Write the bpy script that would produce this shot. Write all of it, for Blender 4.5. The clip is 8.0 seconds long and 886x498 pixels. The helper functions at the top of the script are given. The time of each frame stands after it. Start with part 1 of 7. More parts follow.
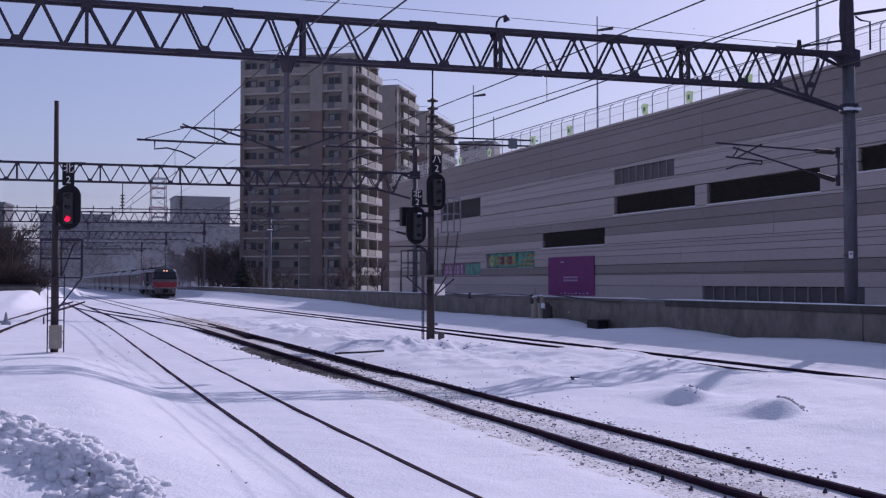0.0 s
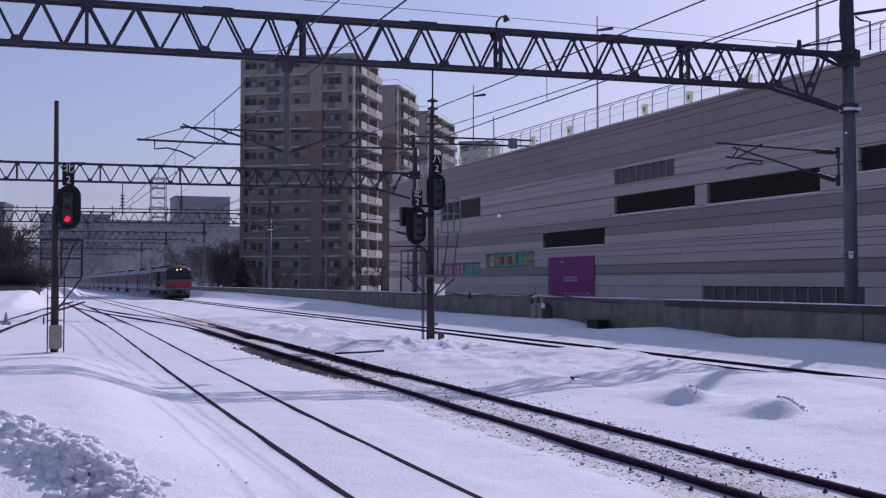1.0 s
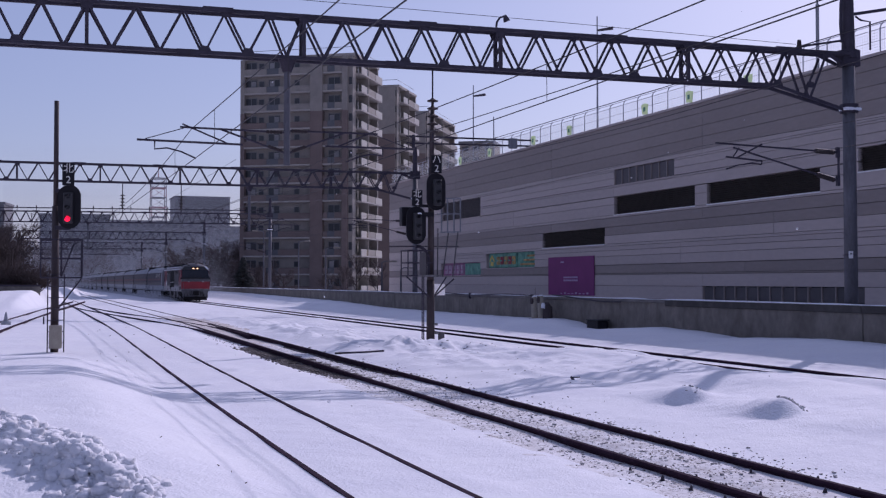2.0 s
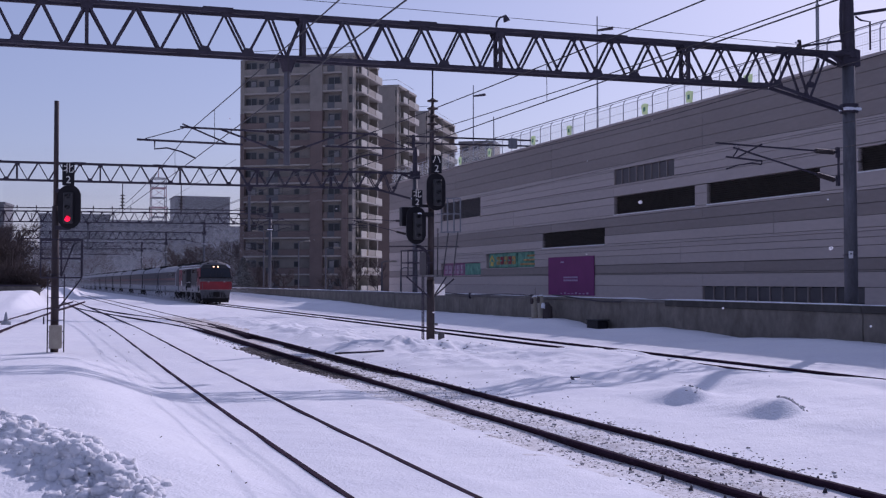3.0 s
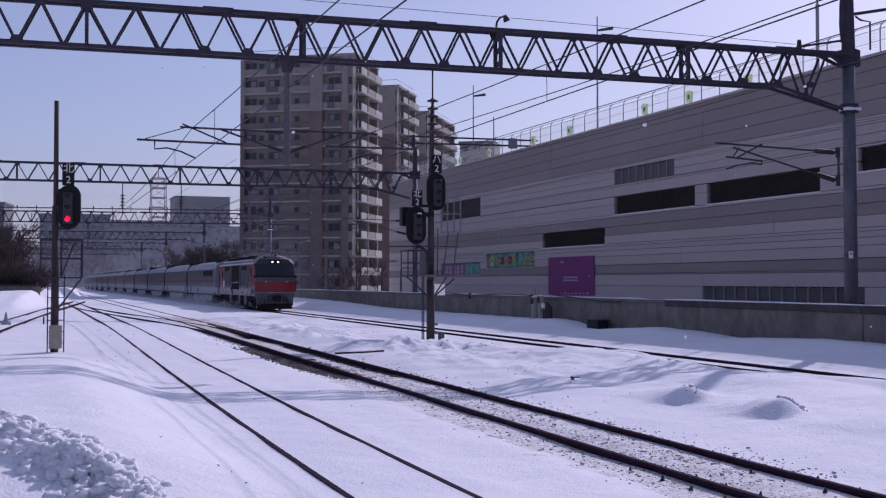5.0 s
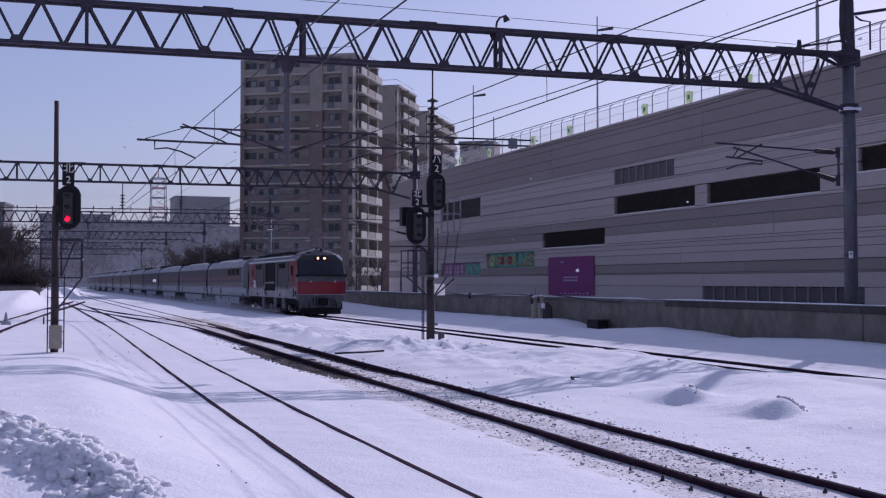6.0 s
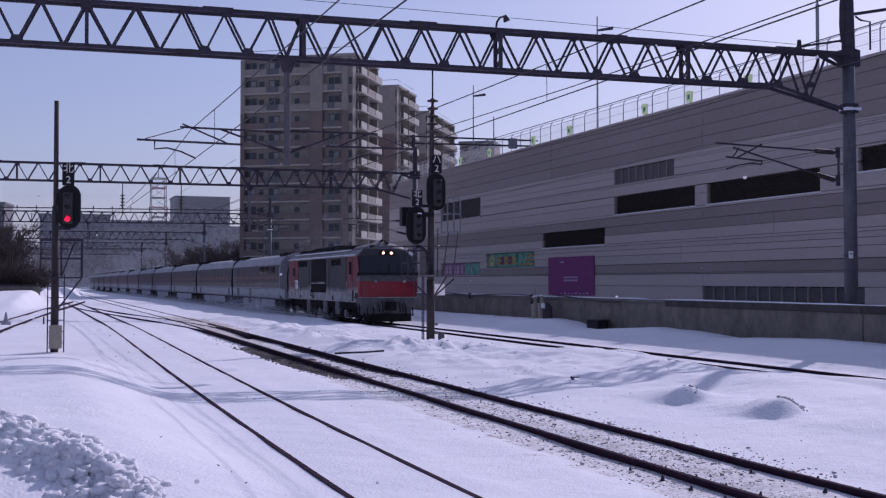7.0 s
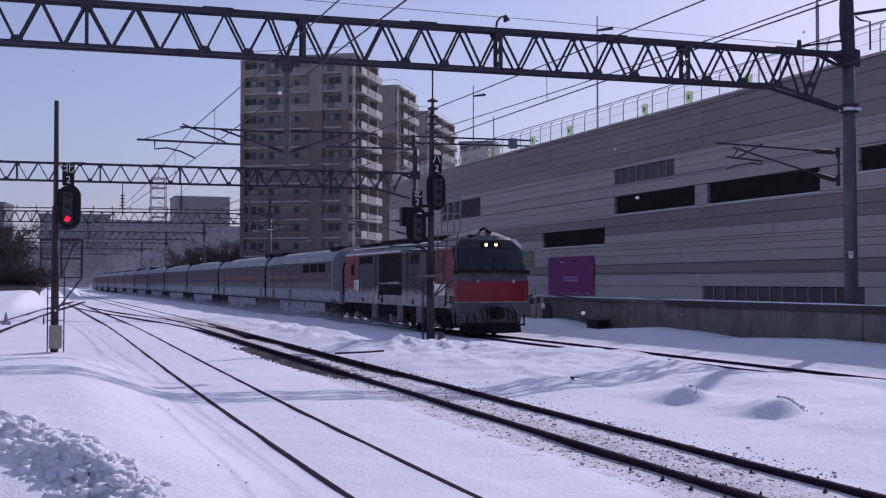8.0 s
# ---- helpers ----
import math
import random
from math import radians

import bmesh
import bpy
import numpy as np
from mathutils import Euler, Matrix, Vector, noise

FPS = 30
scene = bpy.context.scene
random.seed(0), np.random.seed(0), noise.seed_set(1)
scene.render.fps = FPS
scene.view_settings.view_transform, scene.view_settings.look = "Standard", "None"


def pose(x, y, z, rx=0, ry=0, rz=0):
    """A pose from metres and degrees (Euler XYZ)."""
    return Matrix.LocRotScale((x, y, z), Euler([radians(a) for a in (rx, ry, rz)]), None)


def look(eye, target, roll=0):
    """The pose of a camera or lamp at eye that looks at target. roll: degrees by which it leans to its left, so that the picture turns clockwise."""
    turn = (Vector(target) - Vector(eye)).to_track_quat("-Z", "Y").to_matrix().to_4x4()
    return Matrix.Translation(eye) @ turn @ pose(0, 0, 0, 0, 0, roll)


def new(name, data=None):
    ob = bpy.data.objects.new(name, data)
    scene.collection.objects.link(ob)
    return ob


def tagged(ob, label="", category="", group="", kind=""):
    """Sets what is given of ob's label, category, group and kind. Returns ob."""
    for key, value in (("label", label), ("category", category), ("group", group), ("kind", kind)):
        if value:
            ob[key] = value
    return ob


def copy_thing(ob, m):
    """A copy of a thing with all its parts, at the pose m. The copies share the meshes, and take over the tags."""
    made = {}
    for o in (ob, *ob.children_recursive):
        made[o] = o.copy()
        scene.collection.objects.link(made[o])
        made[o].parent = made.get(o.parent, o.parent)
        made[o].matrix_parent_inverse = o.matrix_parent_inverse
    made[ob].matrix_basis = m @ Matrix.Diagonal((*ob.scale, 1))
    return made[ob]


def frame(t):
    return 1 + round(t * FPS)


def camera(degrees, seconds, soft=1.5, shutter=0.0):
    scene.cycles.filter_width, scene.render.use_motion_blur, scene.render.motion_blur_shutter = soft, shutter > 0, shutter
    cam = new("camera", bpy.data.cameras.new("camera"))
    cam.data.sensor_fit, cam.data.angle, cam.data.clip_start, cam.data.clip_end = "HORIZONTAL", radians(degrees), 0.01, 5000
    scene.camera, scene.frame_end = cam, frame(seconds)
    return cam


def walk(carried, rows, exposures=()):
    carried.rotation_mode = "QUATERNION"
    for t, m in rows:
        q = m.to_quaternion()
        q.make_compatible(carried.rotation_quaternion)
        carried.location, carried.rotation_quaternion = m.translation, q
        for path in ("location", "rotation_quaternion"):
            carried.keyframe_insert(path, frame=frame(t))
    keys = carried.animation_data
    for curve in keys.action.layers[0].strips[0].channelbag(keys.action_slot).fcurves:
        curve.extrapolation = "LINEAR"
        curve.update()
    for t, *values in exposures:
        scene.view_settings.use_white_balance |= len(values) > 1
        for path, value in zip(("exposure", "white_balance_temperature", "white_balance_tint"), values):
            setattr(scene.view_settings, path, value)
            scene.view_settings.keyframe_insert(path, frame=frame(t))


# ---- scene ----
cam = camera(42.81, 8.0, soft=1.25)
EYE = (0.0, 0.0, 2.03)
TURN = 20.153
CAM_POSE = pose(*EYE, 91.661, 0, -TURN)
walk(cam, [(0.0, CAM_POSE), (8.0, CAM_POSE)],
     exposures=((0.0, 0.15, 5720, 33), (8.0, 0.15, 5720, 33)))

# ---- daylight ----
SUN_AZ, SUN_EL = radians(49.0), radians(33.3)   # clockwise from +y
world = bpy.data.worlds.new("winter_sky")
scene.world = world
world.use_nodes = True
wn = world.node_tree.nodes
sky = wn.new("ShaderNodeTexSky")
sky.sky_type = "NISHITA"
sky.sun_disc = False
sky.sun_elevation, sky.sun_rotation = SUN_EL, SUN_AZ
sky.air_density, sky.dust_density, sky.ozone_density = 1.0, 1.2, 2.0
wn["Background"].inputs["Strength"].default_value = 0.096
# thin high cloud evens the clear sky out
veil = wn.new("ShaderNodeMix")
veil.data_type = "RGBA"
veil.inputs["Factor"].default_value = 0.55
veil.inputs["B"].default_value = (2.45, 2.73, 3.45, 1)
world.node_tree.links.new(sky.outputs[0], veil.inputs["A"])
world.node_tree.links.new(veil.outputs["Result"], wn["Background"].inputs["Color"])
sun = new("sun", bpy.data.lights.new("sun", "SUN"))
sun.data.energy, sun.data.angle, sun.data.color = 2.1, radians(0.6), (1.0, 0.93, 0.86)
SUN_DIR = Vector((math.sin(SUN_AZ) * math.cos(SUN_EL), math.cos(SUN_AZ) * math.cos(SUN_EL), math.sin(SUN_EL)))
sun.matrix_world = look(SUN_DIR * 200, (0, 0, 0))


# ---- materials ----
def mat(name, col, rough=0.7, metal=0.0, scale=6.0, vary=0.25, col2=None, grain=40.0, bump=0.15, stretch=(1, 1, 1), glow=None, piece=0.0):
    """A surface with broad stains, fine grain and relief; sizes in metres through object-space coordinates."""
    m = bpy.data.materials.new(name)
    m.use_nodes = True
    n, l = m.node_tree.nodes, m.node_tree.links
    b = n["Principled BSDF"]
    b.inputs["Roughness"].default_value, b.inputs["Metallic"].default_value = rough, metal
    co = n.new("ShaderNodeTexCoord")
    mp = n.new("ShaderNodeMapping")
    mp.inputs["Scale"].default_value = stretch
    l.new(co.outputs["Object"], mp.inputs["Vector"])
    broad, fine = n.new("ShaderNodeTexNoise"), n.new("ShaderNodeTexNoise")
    broad.inputs["Scale"].default_value, broad.inputs["Detail"].default_value = 1.0 / scale * 4, 5
    fine.inputs["Scale"].default_value, fine.inputs["Detail"].default_value = grain, 3
    for t in (broad, fine):
        l.new(mp.outputs["Vector"], t.inputs["Vector"])
    ramp = n.new("ShaderNodeValToRGB")
    ramp.color_ramp.elements[0].position, ramp.color_ramp.elements[1].position = 0.32, 0.68
    c2 = col2 or tuple(c * (1 - vary) for c in col)
    ramp.color_ramp.elements[0].color, ramp.color_ramp.elements[1].color = (*c2, 1), (*col, 1)
    l.new(broad.outputs["Fac"], ramp.inputs["Fac"])
    mix = n.new("ShaderNodeMix")
    mix.data_type, mix.blend_type = "RGBA", "MULTIPLY"
    mix.inputs["Factor"].default_value = min(1.0, vary * 1.6)
    l.new(ramp.outputs["Color"], mix.inputs["A"])
    fr = n.new("ShaderNodeMapRange")
    fr.inputs["From Min"].default_value, fr.inputs["From Max"].default_value = 0.3, 0.7
    fr.inputs["To Min"].default_value, fr.inputs["To Max"].default_value = 0.6, 1.15
    l.new(fine.outputs["Fac"], fr.inputs["Value"])
    l.new(fr.outputs["Result"], mix.inputs["B"])
    out = mix.outputs["Result"]
    if piece:
        info, pr = n.new("ShaderNodeObjectInfo"), n.new("ShaderNodeMapRange")
        pr.inputs["To Min"].default_value, pr.inputs["To Max"].default_value = 1 - piece, 1 + piece
        l.new(info.outputs["Random"], pr.inputs["Value"])
        mx = n.new("ShaderNodeMix")
        mx.data_type, mx.blend_type = "RGBA", "MULTIPLY"
        mx.inputs["Factor"].default_value = 1.0
        l.new(out, mx.inputs["A"]), l.new(pr.outputs["Result"], mx.inputs["B"])
        out = mx.outputs["Result"]
    l.new(out, b.inputs["Base Color"])
    if bump:
        bp = n.new("ShaderNodeBump")
        bp.inputs["Strength"].default_value, bp.inputs["Distance"].default_value = bump, 0.02
        l.new(fine.outputs["Fac"], bp.inputs["Height"])
        l.new(bp.outputs["Normal"], b.inputs["Normal"])
    if glow:
        b.inputs["Emission Color"].default_value = (*glow[:3], 1)
        b.inputs["Emission Strength"].default_value = glow[3]
    return m


def snow_mat(name, col, col2, dirt=0.0):
    m = mat(name, col, 0.85, 0, 9.0, 0.06, col2, 9.0, 0.0)
    n, l = m.node_tree.nodes, m.node_tree.links
    b = n["Principled BSDF"]
    co = n["Texture Coordinate"]
    a, c = n.new("ShaderNodeTexNoise"), n.new("ShaderNodeTexNoise")
    a.inputs["Scale"].default_value, a.inputs["Detail"].default_value = 1.3, 6
    c.inputs["Scale"].default_value, c.inputs["Detail"].default_value = 28, 4
    add = n.new("ShaderNodeMath")
    add.operation = "MULTIPLY_ADD"
    add.inputs[1].default_value = 0.22
    for t in (a, c):
        l.new(co.outputs["Object"], t.inputs["Vector"])
    l.new(c.outputs["Fac"], add.inputs[0]), l.new(a.outputs["Fac"], add.inputs[2])
    bp = n.new("ShaderNodeBump")
    bp.inputs["Strength"].default_value, bp.inputs["Distance"].default_value = 0.5, 0.14
    l.new(add.outputs[0], bp.inputs["Height"]), l.new(bp.outputs["Normal"], b.inputs["Normal"])
    b.inputs["Specular IOR Level"].default_value = 0.25
    return m


SNOW = snow_mat("snow", (0.86, 0.87, 0.90), (0.80, 0.81, 0.86))
SNOW_LUMP = snow_mat("ploughed_snow", (0.85, 0.86, 0.89), (0.76, 0.77, 0.81))
ICE = snow_mat("dirty_ice", (0.64, 0.64, 0.67), (0.42, 0.41, 0.43))
BALLAST = mat("snowy_ballast", (0.84, 0.84, 0.86), 0.95, 0, 1.0, 0.15, (0.64, 0.62, 0.62), 16, 0.5)
def add_specks(m, scale, dark, amount):
    """Scattered dirt specks and grit over a surface."""
    n, l = m.node_tree.nodes, m.node_tree.links
    b = n["Principled BSDF"]
    src = b.inputs["Base Color"].links[0].from_socket
    v, big, mul, r, mx = n.new("ShaderNodeTexNoise"), n.new("ShaderNodeTexNoise"), n.new("ShaderNodeMath"), n.new("ShaderNodeValToRGB"), n.new("ShaderNodeMix")
    v.inputs["Scale"].default_value, v.inputs["Detail"].default_value = scale, 2
    big.inputs["Scale"].default_value = scale * 0.08
    mul.operation = "MULTIPLY_ADD"
    mul.inputs[1].default_value = 0.35
    for t in (v, big):
        l.new(n["Texture Coordinate"].outputs["Object"], t.inputs["Vector"])
    l.new(big.outputs["Fac"], mul.inputs[0]), l.new(v.outputs["Fac"], mul.inputs[2])
    l.new(mul.outputs[0], r.inputs["Fac"])
    r.color_ramp.elements[0].position, r.color_ramp.elements[1].position = amount, amount + 0.06
    r.color_ramp.elements[0].color, r.color_ramp.elements[1].color = (0, 0, 0, 1), (1, 1, 1, 1)
    mx.data_type = "RGBA"
    mx.inputs["B"].default_value = (*dark, 1)
    l.new(r.outputs["Color"], mx.inputs["Factor"]), l.new(src, mx.inputs["A"]), l.new(mx.outputs["Result"], b.inputs["Base Color"])


add_specks(BALLAST, 26.0, (0.16, 0.14, 0.13), 0.765)
GRAVEL = mat("snow_dusted_gravel", (0.42, 0.40, 0.40), 0.95, 0, 0.35, 0.5, (0.10, 0.088, 0.08), 14, 0.8)
add_specks(GRAVEL, 15.0, (0.055, 0.045, 0.04), 0.66)
DIRTY = snow_mat("sooty_snow", (0.70, 0.66, 0.63), (0.54, 0.49, 0.46))
GRIT = mat("snowy_grit", (0.66, 0.65, 0.66), 0.95, 0, 0.3, 0.5, (0.30, 0.28, 0.28), 12, 0.2)
STONE = mat("ballast_stone", (0.22, 0.195, 0.185), 0.95, 0, 0.4, 0.5, (0.07, 0.06, 0.06), 30, 0.3)
RAIL = mat("rusty_rail", (0.052, 0.029, 0.05), 0.85, 0.0, 0.8, 0.35, (0.028, 0.015, 0.028), 30, 0.3)
RAIL_TOP = mat("worn_rail_head", (0.056, 0.033, 0.052), 0.8, 0.0, 0.8, 0.3, (0.028, 0.017, 0.028), 30, 0.1)
STEEL = mat("weathered_dark_steel", (0.058, 0.048, 0.07), 0.7, 0.15, 1.6, 0.35, (0.036, 0.029, 0.043), 24, 0.15)
GALV = mat("galvanised_steel", (0.27, 0.28, 0.31), 0.6, 0.35, 1.2, 0.25, (0.19, 0.20, 0.22), 20, 0.12, (1, 1, 0.3))
MAST = mat("painted_mast", (0.13, 0.13, 0.15), 0.65, 0.15, 1.5, 0.3, (0.085, 0.083, 0.095), 18, 0.12, (1, 1, 0.3))
WIRE = mat("copper_wire", (0.04, 0.035, 0.04), 0.6, 0.4, 2, 0.2)
TIE = mat("old_timber_sleeper", (0.11, 0.085, 0.075), 0.95, 0, 0.5, 0.4, (0.05, 0.038, 0.035), 20, 0.4, (0.2, 1, 1))
POST = mat("rusty_signal_post", (0.072, 0.056, 0.055), 0.75, 0.1, 0.7, 0.35, (0.05, 0.035, 0.04), 16, 0.2, (1, 1, 0.25))
INSUL = mat("brown_insulator", (0.058, 0.046, 0.046), 0.6, 0, 0.5, 0.2)
INSUL.node_tree.nodes["Principled BSDF"].inputs["Specular IOR Level"].default_value = 0.1
CONC = mat("stained_concrete", (0.235, 0.213, 0.185), 0.9, 0, 2.6, 0.28, (0.14, 0.125, 0.108), 5, 0.4, (1, 1, 0.7))
DARK_CONC = mat("dark_concrete", (0.085, 0.078, 0.072), 0.85, 0, 2.6, 0.3, (0.05, 0.045, 0.042), 5, 0.3, (1, 1, 0.7))
COPING = mat("grey_concrete_coping", (0.19, 0.178, 0.17), 0.9, 0, 2.0, 0.25, None, 6, 0.3)
PANEL_L = mat("light_mauve_panel", (0.455, 0.39, 0.362), 0.7, 0, 9.0, 0.1, None, 8, 0.1, (1, 0.3, 1), None, 0.045)
PANEL_D = mat("dark_mauve_panel", (0.285, 0.24, 0.22), 0.7, 0, 9.0, 0.12, None, 8, 0.1, (1, 0.3, 1), None, 0.05)
TRIM = mat("panel_joint", (0.17, 0.145, 0.145), 0.8, 0, 2, 0.2)
DARK_IN = mat("dark_louvre", (0.045, 0.036, 0.031), 0.8, 0, 2, 0.3)
LOUVRE = mat("grey_louvre", (0.115, 0.105, 0.11), 0.6, 0.2, 2, 0.2)
WHITE_PAINT = mat("white_paint", (0.78, 0.77, 0.76), 0.55, 0, 2, 0.1)
BANNER_INK = mat("banner_ink", (0.46, 0.33, 0.48), 0.7, 0, 2, 0.15)
PURPLE = mat("purple_banner", (0.21, 0.032, 0.15), 0.7, 0, 4, 0.15)
GREEN_AD = mat("green_poster", (0.16, 0.42, 0.29), 0.6, 0, 1.5, 0.35, (0.05, 0.20, 0.16), 4, 0)
OCHRE_AD = mat("ochre_poster", (0.55, 0.36, 0.10), 0.6, 0, 1.2, 0.4, (0.26, 0.12, 0.03), 5, 0)
PINK_AD = mat("pink_poster", (0.45, 0.16, 0.30), 0.6, 0, 1.2, 0.4, (0.22, 0.10, 0.20), 5, 0)
PINK_INK = mat("pale_pink_ink", (0.52, 0.37, 0.47), 0.6, 0, 2, 0.15)
YELLOW_AD = mat("yellow_ink", (0.66, 0.50, 0.10), 0.6, 0, 2, 0.15)
FENCE = mat("fence_steel", (0.42, 0.42, 0.45), 0.5, 0.4, 1, 0.15)
TILE_G = mat("grey_beige_tile", (0.275, 0.245, 0.215), 0.8, 0, 7, 0.18, None, 10, 0.15)
TILE_B = mat("brown_tile", (0.175, 0.13, 0.115), 0.8, 0, 7, 0.2, None, 10, 0.15)
BALC = mat("balcony_concrete", (0.38, 0.345, 0.31), 0.85, 0, 4, 0.15)
RAIL_GLASS = mat("grey_balcony_glass", (0.10, 0.103, 0.112), 0.35, 0, 3, 0.2)
BALC_W = mat("pale_balcony_panel", (0.29, 0.255, 0.215), 0.7, 0, 3, 0.12)
PANEL_W = mat("white_balcony_glass", (0.40, 0.37, 0.32), 0.5, 0, 3, 0.08)
CURTAIN = mat("curtain", (0.30, 0.29, 0.29), 0.9, 0, 1, 0.2)
SIG = mat("black_signal_paint", (0.016, 0.015, 0.02), 0.45, 0, 1, 0.2)
SIG_FACE = mat("grey_signal_face", (0.062, 0.062, 0.066), 0.6, 0, 1, 0.2)
for m in (SIG, SIG_FACE):
    m.node_tree.nodes["Principled BSDF"].inputs["Specular IOR Level"].default_value = 0.2
PLATE = mat("plate_white", (0.82, 0.80, 0.74), 0.6, 0, 1, 0.15)
RED_LAMP = mat("lit_red_lens", (0.6, 0.01, 0.02), 0.3, 0, 1, 0.05, None, 30, 0, (1, 1, 1), (1.0, 0.008, 0.04, 1.5))
HEAD_LAMP = mat("lit_headlamp", (0.9, 0.8, 0.6), 0.2, 0, 1, 0.05, None, 30, 0, (1, 1, 1), (1.0, 0.45, 0.18, 4.5))
DARK_LENS = mat("dark_lens", (0.02, 0.02, 0.025), 0.15, 0, 1, 0.1)
BOX_BEIGE = mat("beige_cabinet", (0.40, 0.36, 0.29), 0.7, 0, 0.8, 0.2)
LOCO_RED = mat("loco_red", (0.31, 0.012, 0.03), 0.55, 0, 2.5, 0.25, None, 10, 0.08)
LOCO_GREY = mat("loco_dark_grey", (0.042, 0.041, 0.043), 0.7, 0, 2.5, 0.25, None, 10, 0.08)
LOCO_MID = mat("loco_mid_grey", (0.125, 0.127, 0.138), 0.6, 0, 1.6, 0.3, (0.075, 0.075, 0.082), 10, 0.08)
LOCO_PALE = mat("frosted_pale_grey", (0.50, 0.49, 0.49), 0.75, 0, 1.6, 0.3, (0.24, 0.232, 0.238), 6, 0.2)
def add_frost(m, base, ragged, soft=0.13, col=(0.39, 0.38, 0.385)):
    """Snow packed against a vehicle's side: ragged white patches that climb from a sill at height base."""
    n, l = m.node_tree.nodes, m.node_tree.links
    b = n["Principled BSDF"]
    src = b.inputs["Base Color"].links[0].from_socket
    sep, no, mr, ad, mx = n.new("ShaderNodeSeparateXYZ"), n.new("ShaderNodeTexNoise"), n.new("ShaderNodeMapRange"), n.new("ShaderNodeMath"), n.new("ShaderNodeMix")
    no.inputs["Scale"].default_value, no.inputs["Detail"].default_value = 0.8, 5
    co = n["Texture Coordinate"].outputs["Object"]
    l.new(co, sep.inputs[0]), l.new(co, no.inputs["Vector"])
    ad.operation = "MULTIPLY_ADD"
    ad.inputs[1].default_value = -ragged
    l.new(no.outputs["Fac"], ad.inputs[0]), l.new(sep.outputs["Z"], ad.inputs[2])
    mr.inputs["From Min"].default_value, mr.inputs["From Max"].default_value = base - ragged * 0.5 + soft, base - ragged * 0.5 - soft
    l.new(ad.outputs[0], mr.inputs["Value"])
    mx.data_type = "RGBA"
    mx.inputs["B"].default_value = (*col, 1)
    l.new(mr.outputs["Result"], mx.inputs["Factor"]), l.new(src, mx.inputs["A"]), l.new(mx.outputs["Result"], b.inputs["Base Color"])


HOOD = mat("frosted_dark_grey_side", (0.064, 0.062, 0.066), 0.7, 0, 2.5, 0.25, None, 10, 0.08)
add_frost(HOOD, 1.60, 0.75, 0.16)
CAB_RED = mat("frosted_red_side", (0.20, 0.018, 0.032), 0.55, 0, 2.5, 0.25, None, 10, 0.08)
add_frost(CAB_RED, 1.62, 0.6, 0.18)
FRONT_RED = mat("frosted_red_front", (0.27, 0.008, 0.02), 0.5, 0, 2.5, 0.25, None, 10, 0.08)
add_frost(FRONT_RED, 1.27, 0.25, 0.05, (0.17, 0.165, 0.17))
UNDER = mat("sooty_running_gear", (0.016, 0.015, 0.017), 0.9, 0.0, 1, 0.4, (0.024, 0.022, 0.023), 10, 0.3)
for m, k in ((RAIL, 0.05), (RAIL_TOP, 0.02), (UNDER, 0.15)):
    m.node_tree.nodes["Principled BSDF"].inputs["Specular IOR Level"].default_value = k
CAB_TOP = mat("dusty_cab_roof", (0.17, 0.165, 0.175), 0.7, 0, 1.2, 0.3, (0.09, 0.088, 0.095), 6, 0.15)
ROOF_SIDE = mat("dusted_roof_edge", (0.30, 0.295, 0.31), 0.7, 0, 2.0, 0.3, (0.17, 0.165, 0.175), 6, 0.15)
FROST = mat("frosted_gear", (0.28, 0.27, 0.28), 0.9, 0, 0.5, 0.4, (0.10, 0.095, 0.095), 12, 0.3)
# base colour darkened for the dim surroundings that bare stainless would mirror
STAINLESS = mat("darkened_stainless", (0.115, 0.112, 0.126), 0.65, 0.15, 4, 0.15, None, 6, 0.05, (1, 0.2, 3))
COACH_LOW = mat("frosted_stainless", (0.37, 0.395, 0.43), 0.6, 0.1, 2.0, 0.2, (0.26, 0.285, 0.32), 5, 0.1)
SKIRT = mat("snow_packed_skirt", (0.45, 0.465, 0.51), 0.85, 0, 1.5, 0.25, (0.28, 0.29, 0.33), 6, 0.2)
COACH_ROOF = mat("snowy_coach_roof", (0.43, 0.44, 0.465), 0.75, 0.0, 3, 0.25, (0.26, 0.265, 0.285), 5, 0.15)
COACH_BAND = mat("coach_window_band", (0.098, 0.09, 0.102), 0.75, 0.0, 3, 0.25)
BEIGE = mat("coach_beige_stripe", (0.20, 0.175, 0.17), 0.75, 0.0, 3, 0.25)
STRIPE = mat("coach_red_stripe", (0.20, 0.105, 0.105), 0.75, 0.0, 3, 0.25)
BARK = mat("bark", (0.075, 0.055, 0.05), 0.95, 0, 0.5, 0.4)
TWIG = mat("twigs", (0.12, 0.09, 0.085), 0.95, 0, 0.5, 0.4)
NEEDLE = mat("conifer_needles", (0.052, 0.056, 0.054), 0.9, 0, 0.6, 0.4)
FAR_WALL = mat("far_pale_concrete", (0.215, 0.21, 0.21), 0.85, 0, 8, 0.15)
FAR_GREY = mat("far_grey_concrete", (0.18, 0.18, 0.185), 0.85, 0, 8, 0.15)
PYLON_RED = mat("pylon_red", (0.34, 0.20, 0.20), 0.7, 0, 4, 0.2)


